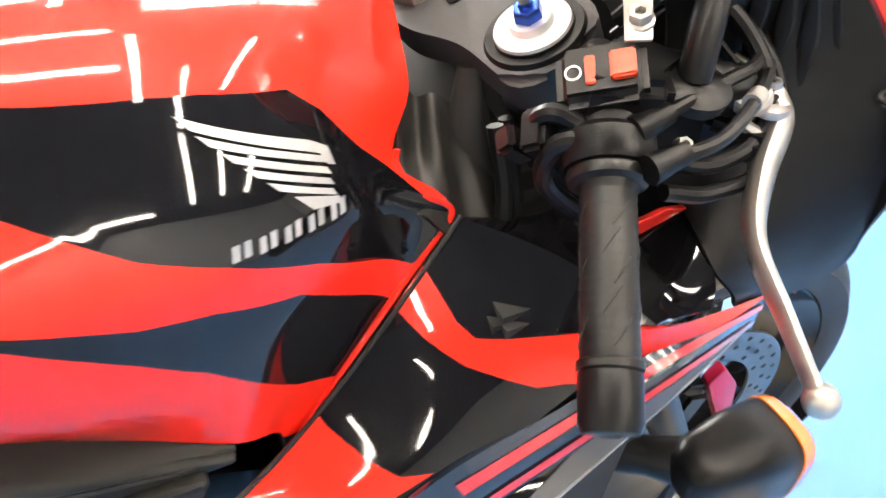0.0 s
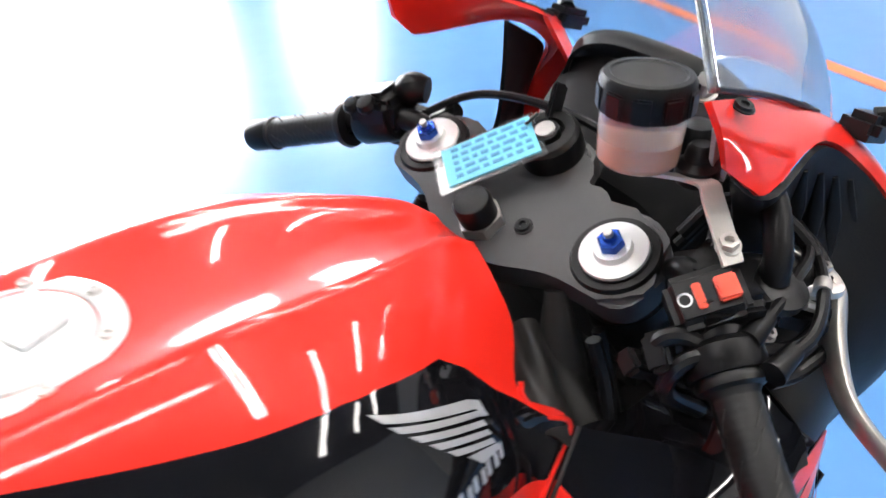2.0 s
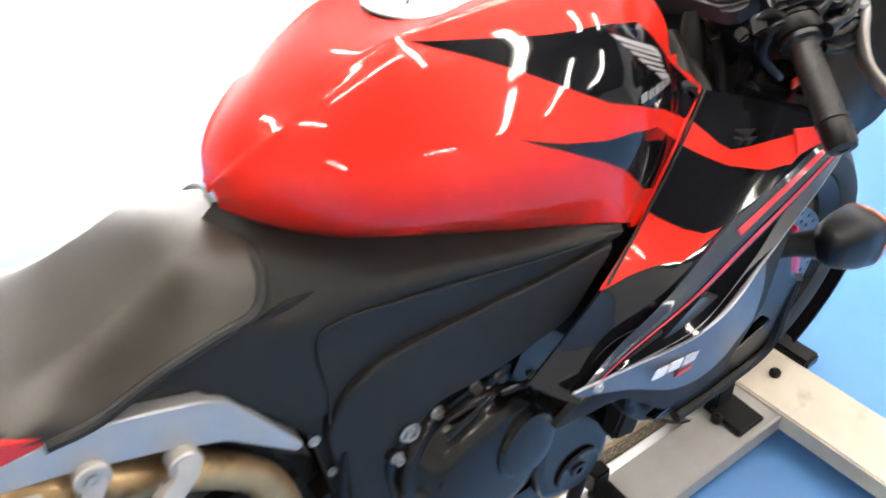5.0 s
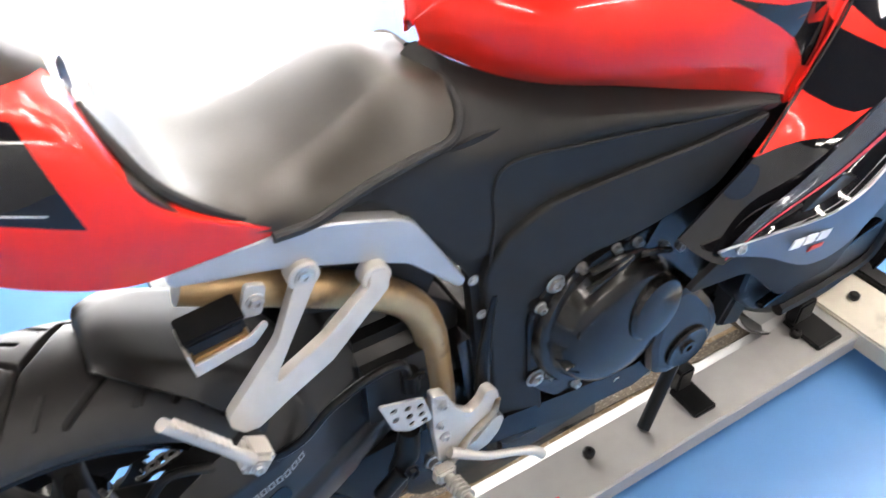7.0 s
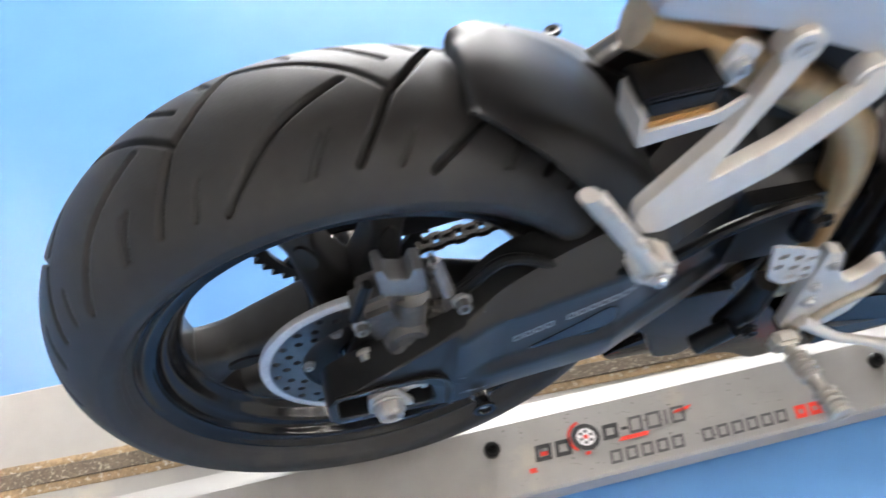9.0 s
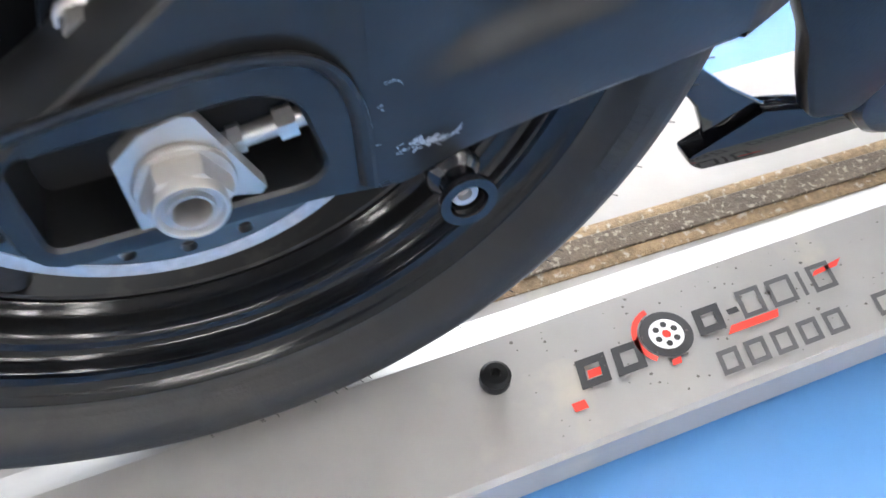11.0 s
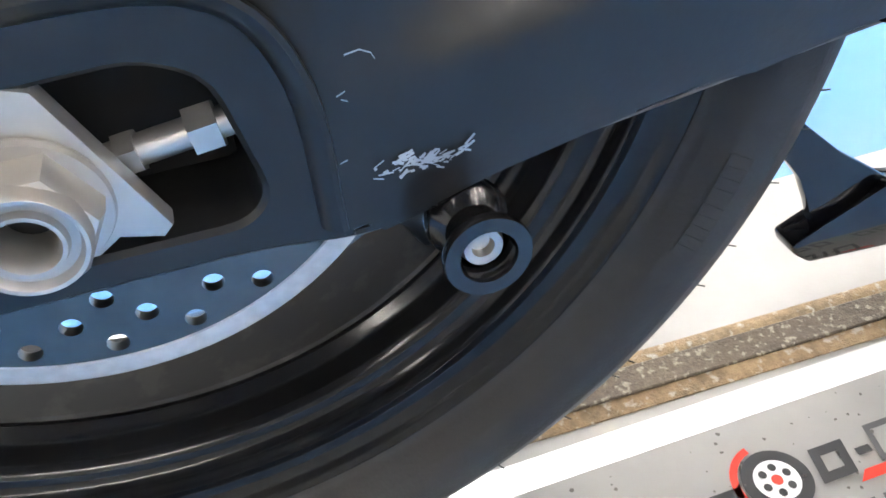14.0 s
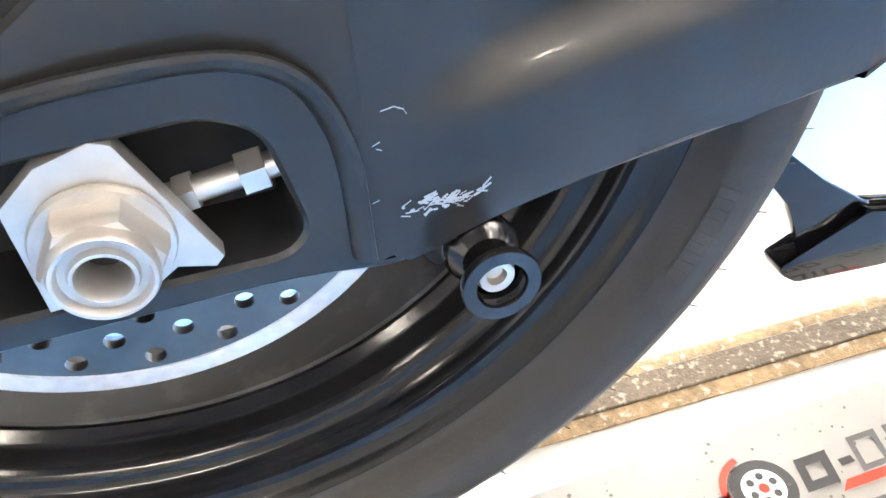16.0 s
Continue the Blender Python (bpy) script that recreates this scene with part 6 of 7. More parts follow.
part("clutch_perch", join(box((1.145, 0.19, 1.03), (0.045, 0.06, 0.03), (0, 0, 20), 0.006), tube([(1.15, 0.17, 1.035), (1.165, 0.13, 1.06)], 0.007, seg=10)), PLASTIC, lb)
# brake lever and master cylinder
part("lever_adjuster", lathe([(0, 0), (0.011, 0), (0.0125, 0.002), (0.0125, 0.007), (0.011, 0.009), (0, 0.009)], (1.212, -0.2, 1.036), (-0.3, -0.2, 1), 14), BOLT, rb, "steel adjuster dial")
part("lever_spring", tube([(1.2, -0.205, 1.03), (1.215, -0.215, 1.02), (1.222, -0.222, 1.008)], 0.004, 12, 8), BOLT, rb)
lev = part_empty("brake_lever", (1.237, -0.207, 1.01), "polished aluminium front brake lever")
part("lever_blade", tube([(1.222, -0.168, 1.047), (1.232, -0.185, 1.037), (1.235, -0.205, 1.021), (1.21, -0.228, 1.0), (1.189, -0.257, 0.982), (1.181, -0.298, 0.965), (1.172, -0.338, 0.951)], [0.009, 0.016, 0.0195, 0.017, 0.0128, 0.0108, 0.0095], 60, 16, flat=0.5), LEVER, lev)
part("lever_ball", lathe([(0.010 * math.sin(a), -0.010 * math.cos(a)) for a in np.linspace(0, math.pi, 12)], (1.172, -0.343, 0.949), (0, 0, 1), 18), LEVER, lev)
part("lever_pivot", join(lathe([(0, 0), (0.011, 0), (0.0115, 0.002), (0.0105, 0.005), (0.006, 0.006), (0, 0.006)], (1.224, -0.206, 1.031), (0, 0, 1), 20)), BOLT, lev)
mc = part_empty("brake_master_cylinder", (1.19, -0.18, 1.03), "black brake master cylinder with hose")
part("cylinder_body", join(tube([(1.165, -0.155, 1.045), (1.20, -0.185, 1.04), (1.228, -0.198, 1.03)], [0.014, 0.016, 0.013], 14, 14), box((1.15, -0.172, 1.05), (0.04, 0.05, 0.035), (0, 0, 25), 0.007), box((1.215, -0.2, 1.015), (0.04, 0.04, 0.02), (0, 0, 30), 0.005)), PLASTIC, mc)
part("brake_hose", tube([(1.165, -0.125, 1.06), (1.185, -0.138, 1.085), (1.213, -0.158, 1.078), (1.228, -0.188, 1.05), (1.215, -0.212, 1.022), (1.18, -0.217, 1.012), (1.145, -0.207, 1.02)], 0.0055, 44, 10), PLASTIC, mc)
part("brake_hose", tube([(1.17, -0.12, 1.045), (1.195, -0.135, 1.075), (1.224, -0.158, 1.068), (1.24, -0.19, 1.04), (1.22, -0.222, 1.005), (1.175, -0.227, 1.0), (1.14, -0.225, 1.01)], 0.005, 44, 10), PLASTIC, mc)
part("hose_clip", bolt((1.228, -0.198, 1.04), 0.006, 0.006, (0, 0, 1)), BOLT, mc)
part("hose_clip", bolt((1.17, -0.2, 1.015), 0.005, 0.006, (0, -0.5, 1)), BOLT, mc)
# fluid cup with its bracket
rc = Vector((1.132, -0.104, 1.122))
cup = part_empty("fluid_reservoir", rc, "translucent brake fluid cup with a black lid")
part("cup", lathe([(0, 0), (0.0235, 0), (0.026, 0.003), (0.0275, 0.033), (0.0275, 0.04)], rc, (0.05, 0.02, 1), 36), FLUIDCUP, cup, "milky plastic cup with orange fluid")
part("cup_fluid", lathe([(0, 0.0015), (0.023, 0.0015), (0.0252, 0.004), (0.0262, 0.018), (0, 0.018)], rc, (0.05, 0.02, 1), 30), FLUID, cup)
lidp = [(0, 0.036), (0.0285, 0.036), (0.0298, 0.0385), (0.0298, 0.056), (0.0278, 0.059), (0.024, 0.0595), (0.0225, 0.0583), (0, 0.0583)]
lid = part("cup_lid", lathe(lidp, rc, (0.05, 0.02, 1), 36), PLASTIC, cup, "black ribbed screw lid")
for a in np.linspace(0, 2 * math.pi, 11)[:-1]:
    part("lid_rib", box(rc + Vector((0.0291 * math.cos(a) + 0.002, 0.0291 * math.sin(a), 0.046)), (0.0035, 0.013, 0.017), (0, 0, math.degrees(a)), 0.0015, 2), PLASTIC, lid)
bk = surf([[(1.132 + u * 0.7, -0.118 - u * 0.5, 1.1195), (1.143 + u * 0.8, -0.138 - u * 0.5, 1.1205), (1.147 + u * 0.9, -0.150 - u * 0.4, 1.1195), (1.145 + u, -0.157 - u * 0.35, 1.112), (1.138 + u, -0.175 - u * 0.35, 1.095), (1.132 + u, -0.187 - u * 0.3, 1.086)] for u in (-0.007, 0, 0.007)], 3, 30)
part("cup_bracket", bk, ALU, cup, "silver bent bracket", solid=0.0025)
part("bracket_bolt", bolt((1.138, -0.177, 1.090), 0.0065, 0.008, (-0.3, -0.2, 1)), BOLT, cup)
part("cup_outlet", join(lathe([(0, 0), (0.012, 0), (0.013, 0.012), (0.01, 0.02), (0, 0.022)], (1.168, -0.122, 1.123), (0, 0, 1), 16), tube([(1.168, -0.123, 1.125), (1.188, -0.147, 1.118), (1.187, -0.172, 1.102), (1.172, -0.191, 1.082), (1.167, -0.197, 1.06)], 0.0095, 24, 12), lathe([(0, 0), (0.019, 0), (0.02, 0.008), (0.012, 0.012), (0, 0.012)], (1.168, -0.198, 1.05), (0, -0.2, 1), 20)), PLASTIC, cup)

# key tag
tag = thing("key_tag", (1.12 * K, 0.03 * K, 1.07 * K), "blue printed paper tag in a clear sleeve on the key", "tag")
tc, tu, tv = Vector((1.118, 0.028, 1.077)), Vector((0.62, -0.62, 0.42)).normalized(), Vector((0.55, 0.75, 0.22)).normalized()
tu = Vector((0.78, -0.50, 0.36)).normalized()
tv = (tv - tu * tv.dot(tu)).normalized()
tn = tu.cross(tv)


def tagbox(u0, u1, v0, v1, h0, h1):
    bm = bmesh.new()
    vs = [bm.verts.new(tc + tu * u + tv * v + tn * h) for h in (h0, h1) for u, v in ((u0, v0), (u1, v0), (u1, v1), (u0, v1))]
    for f in ((0, 1, 2, 3), (7, 6, 5, 4), (0, 4, 5, 1), (1, 5, 6, 2), (2, 6, 7, 3), (3, 7, 4, 0)):
        bm.faces.new([vs[i] for i in f])
    return bm


part("tag_card", tagbox(-0.038, 0.038, -0.022, 0.022, 0, 0.0012), TAG, tag, "light blue card")
rows_ = []
random.seed(8)
for r in range(5):
    u = -0.03
    while u < 0.032:
        w = random.uniform(0.004, 0.011)
        rows_.append(tagbox(u, min(u + w, 0.034), -0.016 + r * 0.0078, -0.0125 + r * 0.0078, 0.0013, 0.0018))
        u += w + 0.003
tagged(part("tag_print", join(*rows_), TAGINK, tag), "rows of blue print bars", kind="stuff")
part("tag_sleeve", tagbox(-0.046, 0.042, -0.026, 0.026, -0.0012, -0.0004), CLEAR, tag, "clear plastic sleeve")
part("key", join(box((1.178, 0.018, 1.105), (0.026, 0.004, 0.03), (0, 30, 20), 0.002), tube([(1.16, 0.02, 1.1), (1.15, 0.02, 1.095), (1.155, 0.028, 1.09)], 0.0015, 12, 8)), PLASTIC, tag, "black key head")

# ---- upper fairing ----
nose = part_empty("nose_fairing", (1.3, 0, 1.05), "red upper fairing with black inner panels")
for s, nm in ((-1, "right"), (1, "left")):
    top = [(1.118, 0.160, 1.188), (1.165, 0.152, 1.172), (1.22, 0.143, 1.15), (1.275, 0.138, 1.125), (1.318, 0.155, 1.095), (1.34, 0.185, 1.055), (1.340, 0.222, 1.01), (1.342, 0.238, 0.965)]
    low = [(1.127, 0.172, 1.146), (1.145, 0.179, 1.13), (1.165, 0.181, 1.121), (1.25, 0.163, 1.119), (1.308, 0.172, 1.08), (1.328, 0.198, 1.043), (1.330, 0.227, 1.004), (1.335, 0.243, 0.962)]
    mid = [(x * 0.5 + a * 0.5 - 0.001, (y + b) / 2 + 0.003, (z + c) / 2 + 0.002) for (x, y, z), (a, b, c) in zip(top, low)]
    flip = lambda ln: [(x, s * y, z) for x, y, z in ln]
    part("red_cowl", surf([flip(top), flip(mid), flip(low)], 10, 40), RED, nose, solid=0.004)
    top = top[3:]
    outer = [(1.19, 0.150, 1.06), (1.24, 0.14, 1.02), (1.30, 0.13, 0.99), (1.36, 0.125, 0.95), (1.40, 0.13, 0.90), (1.40, 0.15, 0.86), (1.39, 0.17, 0.82), (1.38, 0.18, 0.78)][3:]
    part("outer_cowl", surf([flip(top), flip([((a + d) / 2 + 0.004, (b + e) / 2 - 0.004, (c + f) / 2) for (a, b, c), (d, e, f) in zip(top, outer)]), flip(outer)], 10, 40), RED, nose, solid=0.004)
    # black inner panel with ribs, reaching down beside the forks
    pan = [
        flip([(1.132, 0.172, 1.142), (1.168, 0.179, 1.118), (1.25, 0.161, 1.115), (1.305, 0.171, 1.077), (1.326, 0.197, 1.04), (1.328, 0.225, 1.002), (1.333, 0.242, 0.96)]),
        flip([(1.17, 0.155, 1.09), (1.20, 0.16, 1.075), (1.245, 0.158, 1.06), (1.28, 0.178, 1.02), (1.303, 0.209, 0.972), (1.332, 0.222, 0.92), (1.37, 0.207, 0.85)]),
        flip([(1.19, 0.145, 1.03), (1.215, 0.15, 1.02), (1.24, 0.165, 1.0), (1.25, 0.19, 0.97), (1.268, 0.213, 0.932), (1.30, 0.213, 0.885), (1.335, 0.20, 0.825)]),
        flip([(1.185, 0.14, 0.96), (1.20, 0.155, 0.955), (1.205, 0.175, 0.945), (1.205, 0.2, 0.935), (1.205, 0.222, 0.920), (1.225, 0.228, 0.895), (1.25, 0.215, 0.86)]),
    ]
    if s > 0:
        pan = [ln[2:] for ln in pan]
    part("inner_panel", surf(pan, 30, 40), INNER, nose, "black plastic inner fairing panel", solid=0.004)
    for k in range(4 if s < 0 else 0):
        u = 1.225 + 0.021 * k
        part("panel_rib", tube([(u, s * (0.169 + 0.001 * k), 1.108 - 0.01 * k), (u + 0.008, s * (0.166 + 0.004 * k), 1.075 - 0.012 * k), (u + 0.008, s * (0.168 + 0.006 * k), 1.04 - 0.012 * k)], [0.002, 0.0065, 0.002], 12, 8, flat=0.6), INNER, nose)
    for ln in (pan[1], [tuple((np.array(p) + q) / 2) for p, q in zip(pan[1], pan[2])]):
        part("panel_seam", tube([(x - 0.0015, y, z + 0.0015) for x, y, z in ln[1:]], 0.0016, 30, 6), DARK, nose)
    part("panel_screw", bolt((1.32, s * 0.213, 1.02), 0.006, 0.003, (-0.6, 0, 0.7), False), PLASTIC, nose)
    part("cowl_screw", bolt((1.15, s * 0.16, 1.174), 0.006, 0.003, (0.1, s * 0.3, 1), False), PLASTIC, nose)
    # mirror
    mi = part_empty("mirror", (1.32, s * 0.16, 1.1), "black rear-view mirror on a long arm")
    part("mirror_base", box((1.325, s * 0.158, 1.103), (0.045, 0.03, 0.02), (0, 20, 0), 0.006), PLASTIC, mi)
    part("mirror_arm", tube([(1.325, s * 0.16, 1.11), (1.35, s * 0.192, 1.118), (1.388, s * 0.238, 1.127), (1.418, s * 0.275, 1.134)], [0.009, 0.0065, 0.0065, 0.010], 20, 10), PLASTIC, mi)
    shell = [Vector((1.42, s * 0.335, 1.14)) + Vector((0.012 * (-1) ** 0 * 0, s * 0.09 * math.copysign(abs(math.cos(a)) ** 0.7, math.cos(a)), 0.05 * math.copysign(abs(math.sin(a)) ** 0.7, math.sin(a)))) for a in np.linspace(0, 2 * math.pi, 33)[:-1]]
    ctr = sum(shell, Vector()) / len(shell)
    shell = [ctr + Matrix.Rotation(radians(20), 3, "Y") @ (p - ctr) for p in shell]
    part("mirror_shell", loft([[p for p in shell], [p + Vector((0.02, 0, 0)) for p in shell], [ctr + (p - ctr) * 0.8 + Vector((0.045, 0, 0)) for p in shell], [ctr + (p - ctr) * 0.4 + Vector((0.058, 0, 0)) for p in shell]]), PLASTIC, mi)
    bm = bmesh.new()
    bm.faces.new([bm.verts.new(ctr + (p - ctr) * 0.965 + Vector((-0.0015, 0, 0))) for p in shell])
    part("mirror_glass", bm, MIRROR, mi, "mirror glass", solid=0.002)
# pale stay beside the fluid cup
part("stay_plate", plate(round_poly([(1.145, 1.158), (1.165, 1.162), (1.205, 1.118), (1.225, 1.088), (1.212, 1.08), (1.185, 1.105), (1.155, 1.125)], 0.006, 3), lambda x, z: -0.150 + 0.45 * (x - 1.145), lambda x, z: -0.146 + 0.45 * (x - 1.145), 0.001), SUBFRAME, nose, "pale silver fairing stay")
part("stay_knob", lathe([(0, -0.016), (0.013, -0.016), (0.0145, -0.012), (0.0145, -0.004), (0.010, 0.0), (0.0085, 0.008), (0.006, 0.011), (0, 0.011)], (1.156, -0.134, 1.127), (0, 0, 1), 24), PLASTIC, nose, "black rubber mount")
part("stay_screw", join(bolt((1.199, -0.099, 1.148), 0.008, 0.006, (-0.3, -0.3, 0.9)), tube([(1.199, -0.097, 1.146), (1.178, -0.112, 1.164), (1.159, -0.127, 1.178)], 0.005, 14, 10)), BOLT, nose, "bright steel stay rod")
# screen
SCR = [half([(1.175, 0, 1.275), (1.175, 0.05, 1.265), (1.16, 0.105, 1.235), (1.122, 0.158, 1.192)]), half([(1.25, 0, 1.255), (1.25, 0.06, 1.242), (1.24, 0.11, 1.205), (1.21, 0.146, 1.155)]),
       half([(1.35, 0, 1.19), (1.35, 0.06, 1.175), (1.335, 0.105, 1.14), (1.285, 0.137, 1.118)]), half([(1.44, 0, 1.07), (1.44, 0.05, 1.06), (1.42, 0.09, 1.04), (1.38, 0.125, 1.0)])]
scr_ob = part("windscreen", surf(SCR, 30, 31), SCREEN, nose, "clear windscreen", solid=0.003)
scr_ob.visible_shadow = False
for s in (-1, 1):
    part("screen_edge", tube([(1.125, s * 0.158, 1.192), (1.21, s * 0.146, 1.157), (1.285, s * 0.137, 1.12)], 0.002, 20, 6), PLASTIC, nose)
    part("screen_bead", tube([(1.175, 0, 1.275), (1.175, s * 0.05, 1.265), (1.16, s * 0.105, 1.235), (1.122, s * 0.158, 1.192)], 0.0035, 24, 6), CLEAR, nose)
part("nose_cap", loft([[(x, y, z) for y, z in ((-w, zl), (-w * 0.7, zh), (0, zh + 0.02), (w * 0.7, zh), (w, zl))] for x, w, zl, zh in ((1.38, 0.14, 0.86, 0.98), (1.45, 0.11, 0.84, 0.96), (1.52, 0.05, 0.82, 0.88))], closed=False, cap=False), RED, nose, solid=0.004)

# turn signal, caliper, front wheel
for s in (-1, 1):
    ts = part_empty("turn_signal", (1.24, s * 0.3, 0.74), "black turn signal with an amber lens")
    def ring(x, y, z, a, b):
        return [Vector((x, s * (y + a * math.copysign(abs(math.cos(t)) ** 0.62, math.cos(t))), z + b * math.copysign(abs(math.sin(t)) ** 0.62, math.sin(t)))) for t in np.linspace(0, 2 * math.pi, 41)[:-1]]
    part("signal_stalk", tube([(1.17, s * 0.205, 0.70), (1.20, s * 0.232, 0.708), (1.225, s * 0.252, 0.71)], [0.020, 0.017, 0.022], seg=14), PLASTIC, ts)
    part("signal_body", loft([ring(1.203, 0.268, 0.722, 0.010, 0.010), ring(1.207, 0.267, 0.720, 0.018, 0.020), ring(1.225, 0.265, 0.714, 0.027, 0.031), ring(1.27, 0.262, 0.700, 0.035, 0.041), ring(1.312, 0.260, 0.688, 0.038, 0.045), ring(1.316, 0.260, 0.687, 0.034, 0.041)]), PLASTIC, ts, sharp=60)
    part("signal_lens", loft([ring(1.310, 0.260, 0.688, 0.034, 0.041), ring(1.3135, 0.260, 0.688, 0.0385, 0.0455), ring(1.328, 0.259, 0.684, 0.037, 0.044), ring(1.339, 0.259, 0.682, 0.030, 0.036), ring(1.343, 0.259, 0.681, 0.016, 0.02)]), ORANGE, ts, "amber lens")
FA = Vector((1.465, 0, 0.375))
fw = wheel("front_wheel", FA, 0.313, 0.064, 0.238, "black front wheel")
part("rim", lathe([(0.242, 0.05), (0.234, 0.055), (0.224, 0.045), (0.205, 0.03), (0.2, 0), (0.205, -0.03), (0.224, -0.045), (0.234, -0.055), (0.242, -0.05), (0.215, 0.0)], FA, (0, -1, 0), 80, closed_profile=True), RIM, fw)
for a in (90, 210, 330):
    d = Vector((math.cos(radians(a)), 0, math.sin(radians(a))))
    part("spoke", tube([FA + d * 0.03, FA + d * 0.1, FA + d * 0.205], [0.03, 0.022, 0.026], 8, 12, flat=0.7), RIM, fw)
part("hub", lathe([(0, 0.05), (0.04, 0.05), (0.045, 0.04), (0.045, -0.04), (0.04, -0.05), (0, -0.05)], FA, (0, -1, 0), 28), RIM, fw)
disc("brake_disc", FA, 0.11, 0.163, -0.062, fw, "drilled steel brake disc", 60)
disc("brake_disc", FA, 0.11, 0.163, 0.066, fw, "drilled steel brake disc", 60)
part("front_fender", lathe([(0.33, -0.075), (0.342, -0.05), (0.345, 0), (0.342, 0.05), (0.33, 0.075)], FA, (0, -1, 0), 40, (-160, -20)), BLACK, bike, "black front fender", solid=0.004)
part("front_caliper", join(box((1.40, -0.085, 0.46), (0.05, 0.05, 0.12), (0, 20, 0), 0.012, 3)), PLASTIC, bike, "black front brake caliper")
part("red_reflector", plate(round_poly([(1.425, 0.525), (1.443, 0.55), (1.478, 0.50), (1.497, 0.41), (1.482, 0.405)], 0.006), -0.108, -0.092, 0.003), REDANO, bike, "red plate beside the fork")

# ---- exhaust, pegs, rear controls ----
part("exhaust_pipe", tube([(0.2, -0.085, 0.825), (0.27, -0.095, 0.795), (0.331, -0.097, 0.761), (0.38, -0.098, 0.732), (0.42, -0.098, 0.702), (0.45, -0.098, 0.664), (0.467, -0.098, 0.615), (0.475, -0.098, 0.55), (0.481, -0.098, 0.48), (0.487, -0.09, 0.4)], 0.0215, 70, 24), PIPE, bike, "heat-stained brown exhaust pipe")
part("linkage_rod", tube([(0.335, -0.06, 0.632), (0.44, -0.06, 0.574)], 0.014, seg=14), PLASTIC, bike)
part("shock", join(tube([(0.44, -0.02, 0.4), (0.5, -0.02, 0.75)], 0.03, seg=16)), DARK, bike)
# Added dark block for the shaded depth behind the exhaust pipe.
part("inner_fill", box((0.42, 0, 0.74), (0.2, 0.16, 0.16), (0, 20, 0), 0.02), DARK, bike)
pg = part_empty("passenger_peg", (0.25, -0.14, 0.72), "silver cast passenger footpeg hanger")
part("hanger_arm", plate(round_poly([(0.303, 0.818), (0.304, 0.828), (0.311, 0.832), (0.321, 0.824), (0.322, 0.808), (0.262, 0.729), (0.256, 0.717), (0.316, 0.742), (0.374, 0.778), (0.378, 0.793), (0.388, 0.796), (0.398, 0.785), (0.395, 0.769), (0.318, 0.715), (0.258, 0.691), (0.228, 0.672), (0.212, 0.674), (0.200, 0.690), (0.201, 0.702), (0.268, 0.760)], 0.004, 3), lambda x, z: -0.130 - 0.036 * max(0.0, min(1.0, (0.82 - z) / 0.13)), lambda x, z: -0.117 - 0.036 * max(0.0, min(1.0, (0.82 - z) / 0.13)), 0.0015, 2), ALU, pg, "matte silver V-shaped casting")
for a in ((0.3105, -0.13, 0.8165), (0.385, -0.135, 0.78)):
    part("hanger_boss", lathe([(0, -0.016), (0.0165, -0.016), (0.017, 0.001), (0.015, 0.003), (0.0115, 0.003), (0.011, 0.0), (0, 0.0)], a, (0, -1, 0), 28), ALU, pg)
    part("hanger_bolt", bolt(a, 0.0072, 0.004), BOLT, pg)
root, tip = Vector((0.205, -0.195, 0.672)), Vector((0.142, -0.180, 0.758))
d = (tip - root).normalized()
part("peg", join(tube([root, root + d * 0.03, tip], [0.0115, 0.0088, 0.0098], 10, 12, flat=0.7), box(root + Vector((0.006, 0.008, -0.008)), (0.032, 0.034, 0.03), (0, 35, 0), 0.006)), ALU, pg, "folded ribbed silver peg")
for k in range(9):
    p = root + d * (0.034 + k * 0.0078)
    part("peg_tooth", box(p + Vector((0.006, -0.003, 0.005)), (0.0035, 0.014, 0.0075), (0, -math.degrees(math.atan2(d.z, d.x)) + 90, 0), 0.0008, 1), ALU, pg)
part("peg_pin", bolt(root + Vector((0.004, -0.012, -0.004)), 0.006, 0.005), BOLT, pg)
# rear fluid box
rb_ = part_empty("rear_reservoir", (0.215, -0.13, 0.8), "black rear brake fluid box in a silver shield")
part("box_body", box((0.2135, -0.132, 0.8005), (0.058, 0.034, 0.020), (0, -5, 0), 0.004, 2), PLASTIC, rb_)
part("box_lid", box((0.2130, -0.132, 0.8115), (0.061, 0.037, 0.005), (0, -5, 0), 0.0018, 2), PLASTIC, rb_, "black screwed lid")
part("box_tray", box((0.2155, -0.134, 0.7835), (0.056, 0.036, 0.014), (0, -8, 0), 0.003, 2), PIPE, rb_, "rust-stained metal tray")
part("box_shield", plate(round_poly([(0.188, 0.770), (0.246, 0.782), (0.262, 0.800), (0.258, 0.806), (0.240, 0.793), (0.187, 0.785)], 0.004), -0.156, -0.1525, 0.001), ALU, rb_, "bent silver shield")
part("shield_floor", box((0.2165, -0.134, 0.7745), (0.060, 0.040, 0.0035), (0, -11, 0), 0.001), ALU, rb_)
part("shield_tab", plate([(0.186, 0.769), (0.1895, 0.769), (0.1855, 0.800), (0.182, 0.800)], -0.155, -0.115, 0.001), ALU, rb_)
part("box_stay", plate(round_poly([(0.24, 0.80), (0.252, 0.838), (0.272, 0.83), (0.262, 0.795)], 0.006), -0.136, -0.13, 0.001), ALU, rb_)
part("box_bolt", bolt((0.258, -0.136, 0.815), 0.0075, 0.006), BOLT, rb_)
# hugger
hug = []
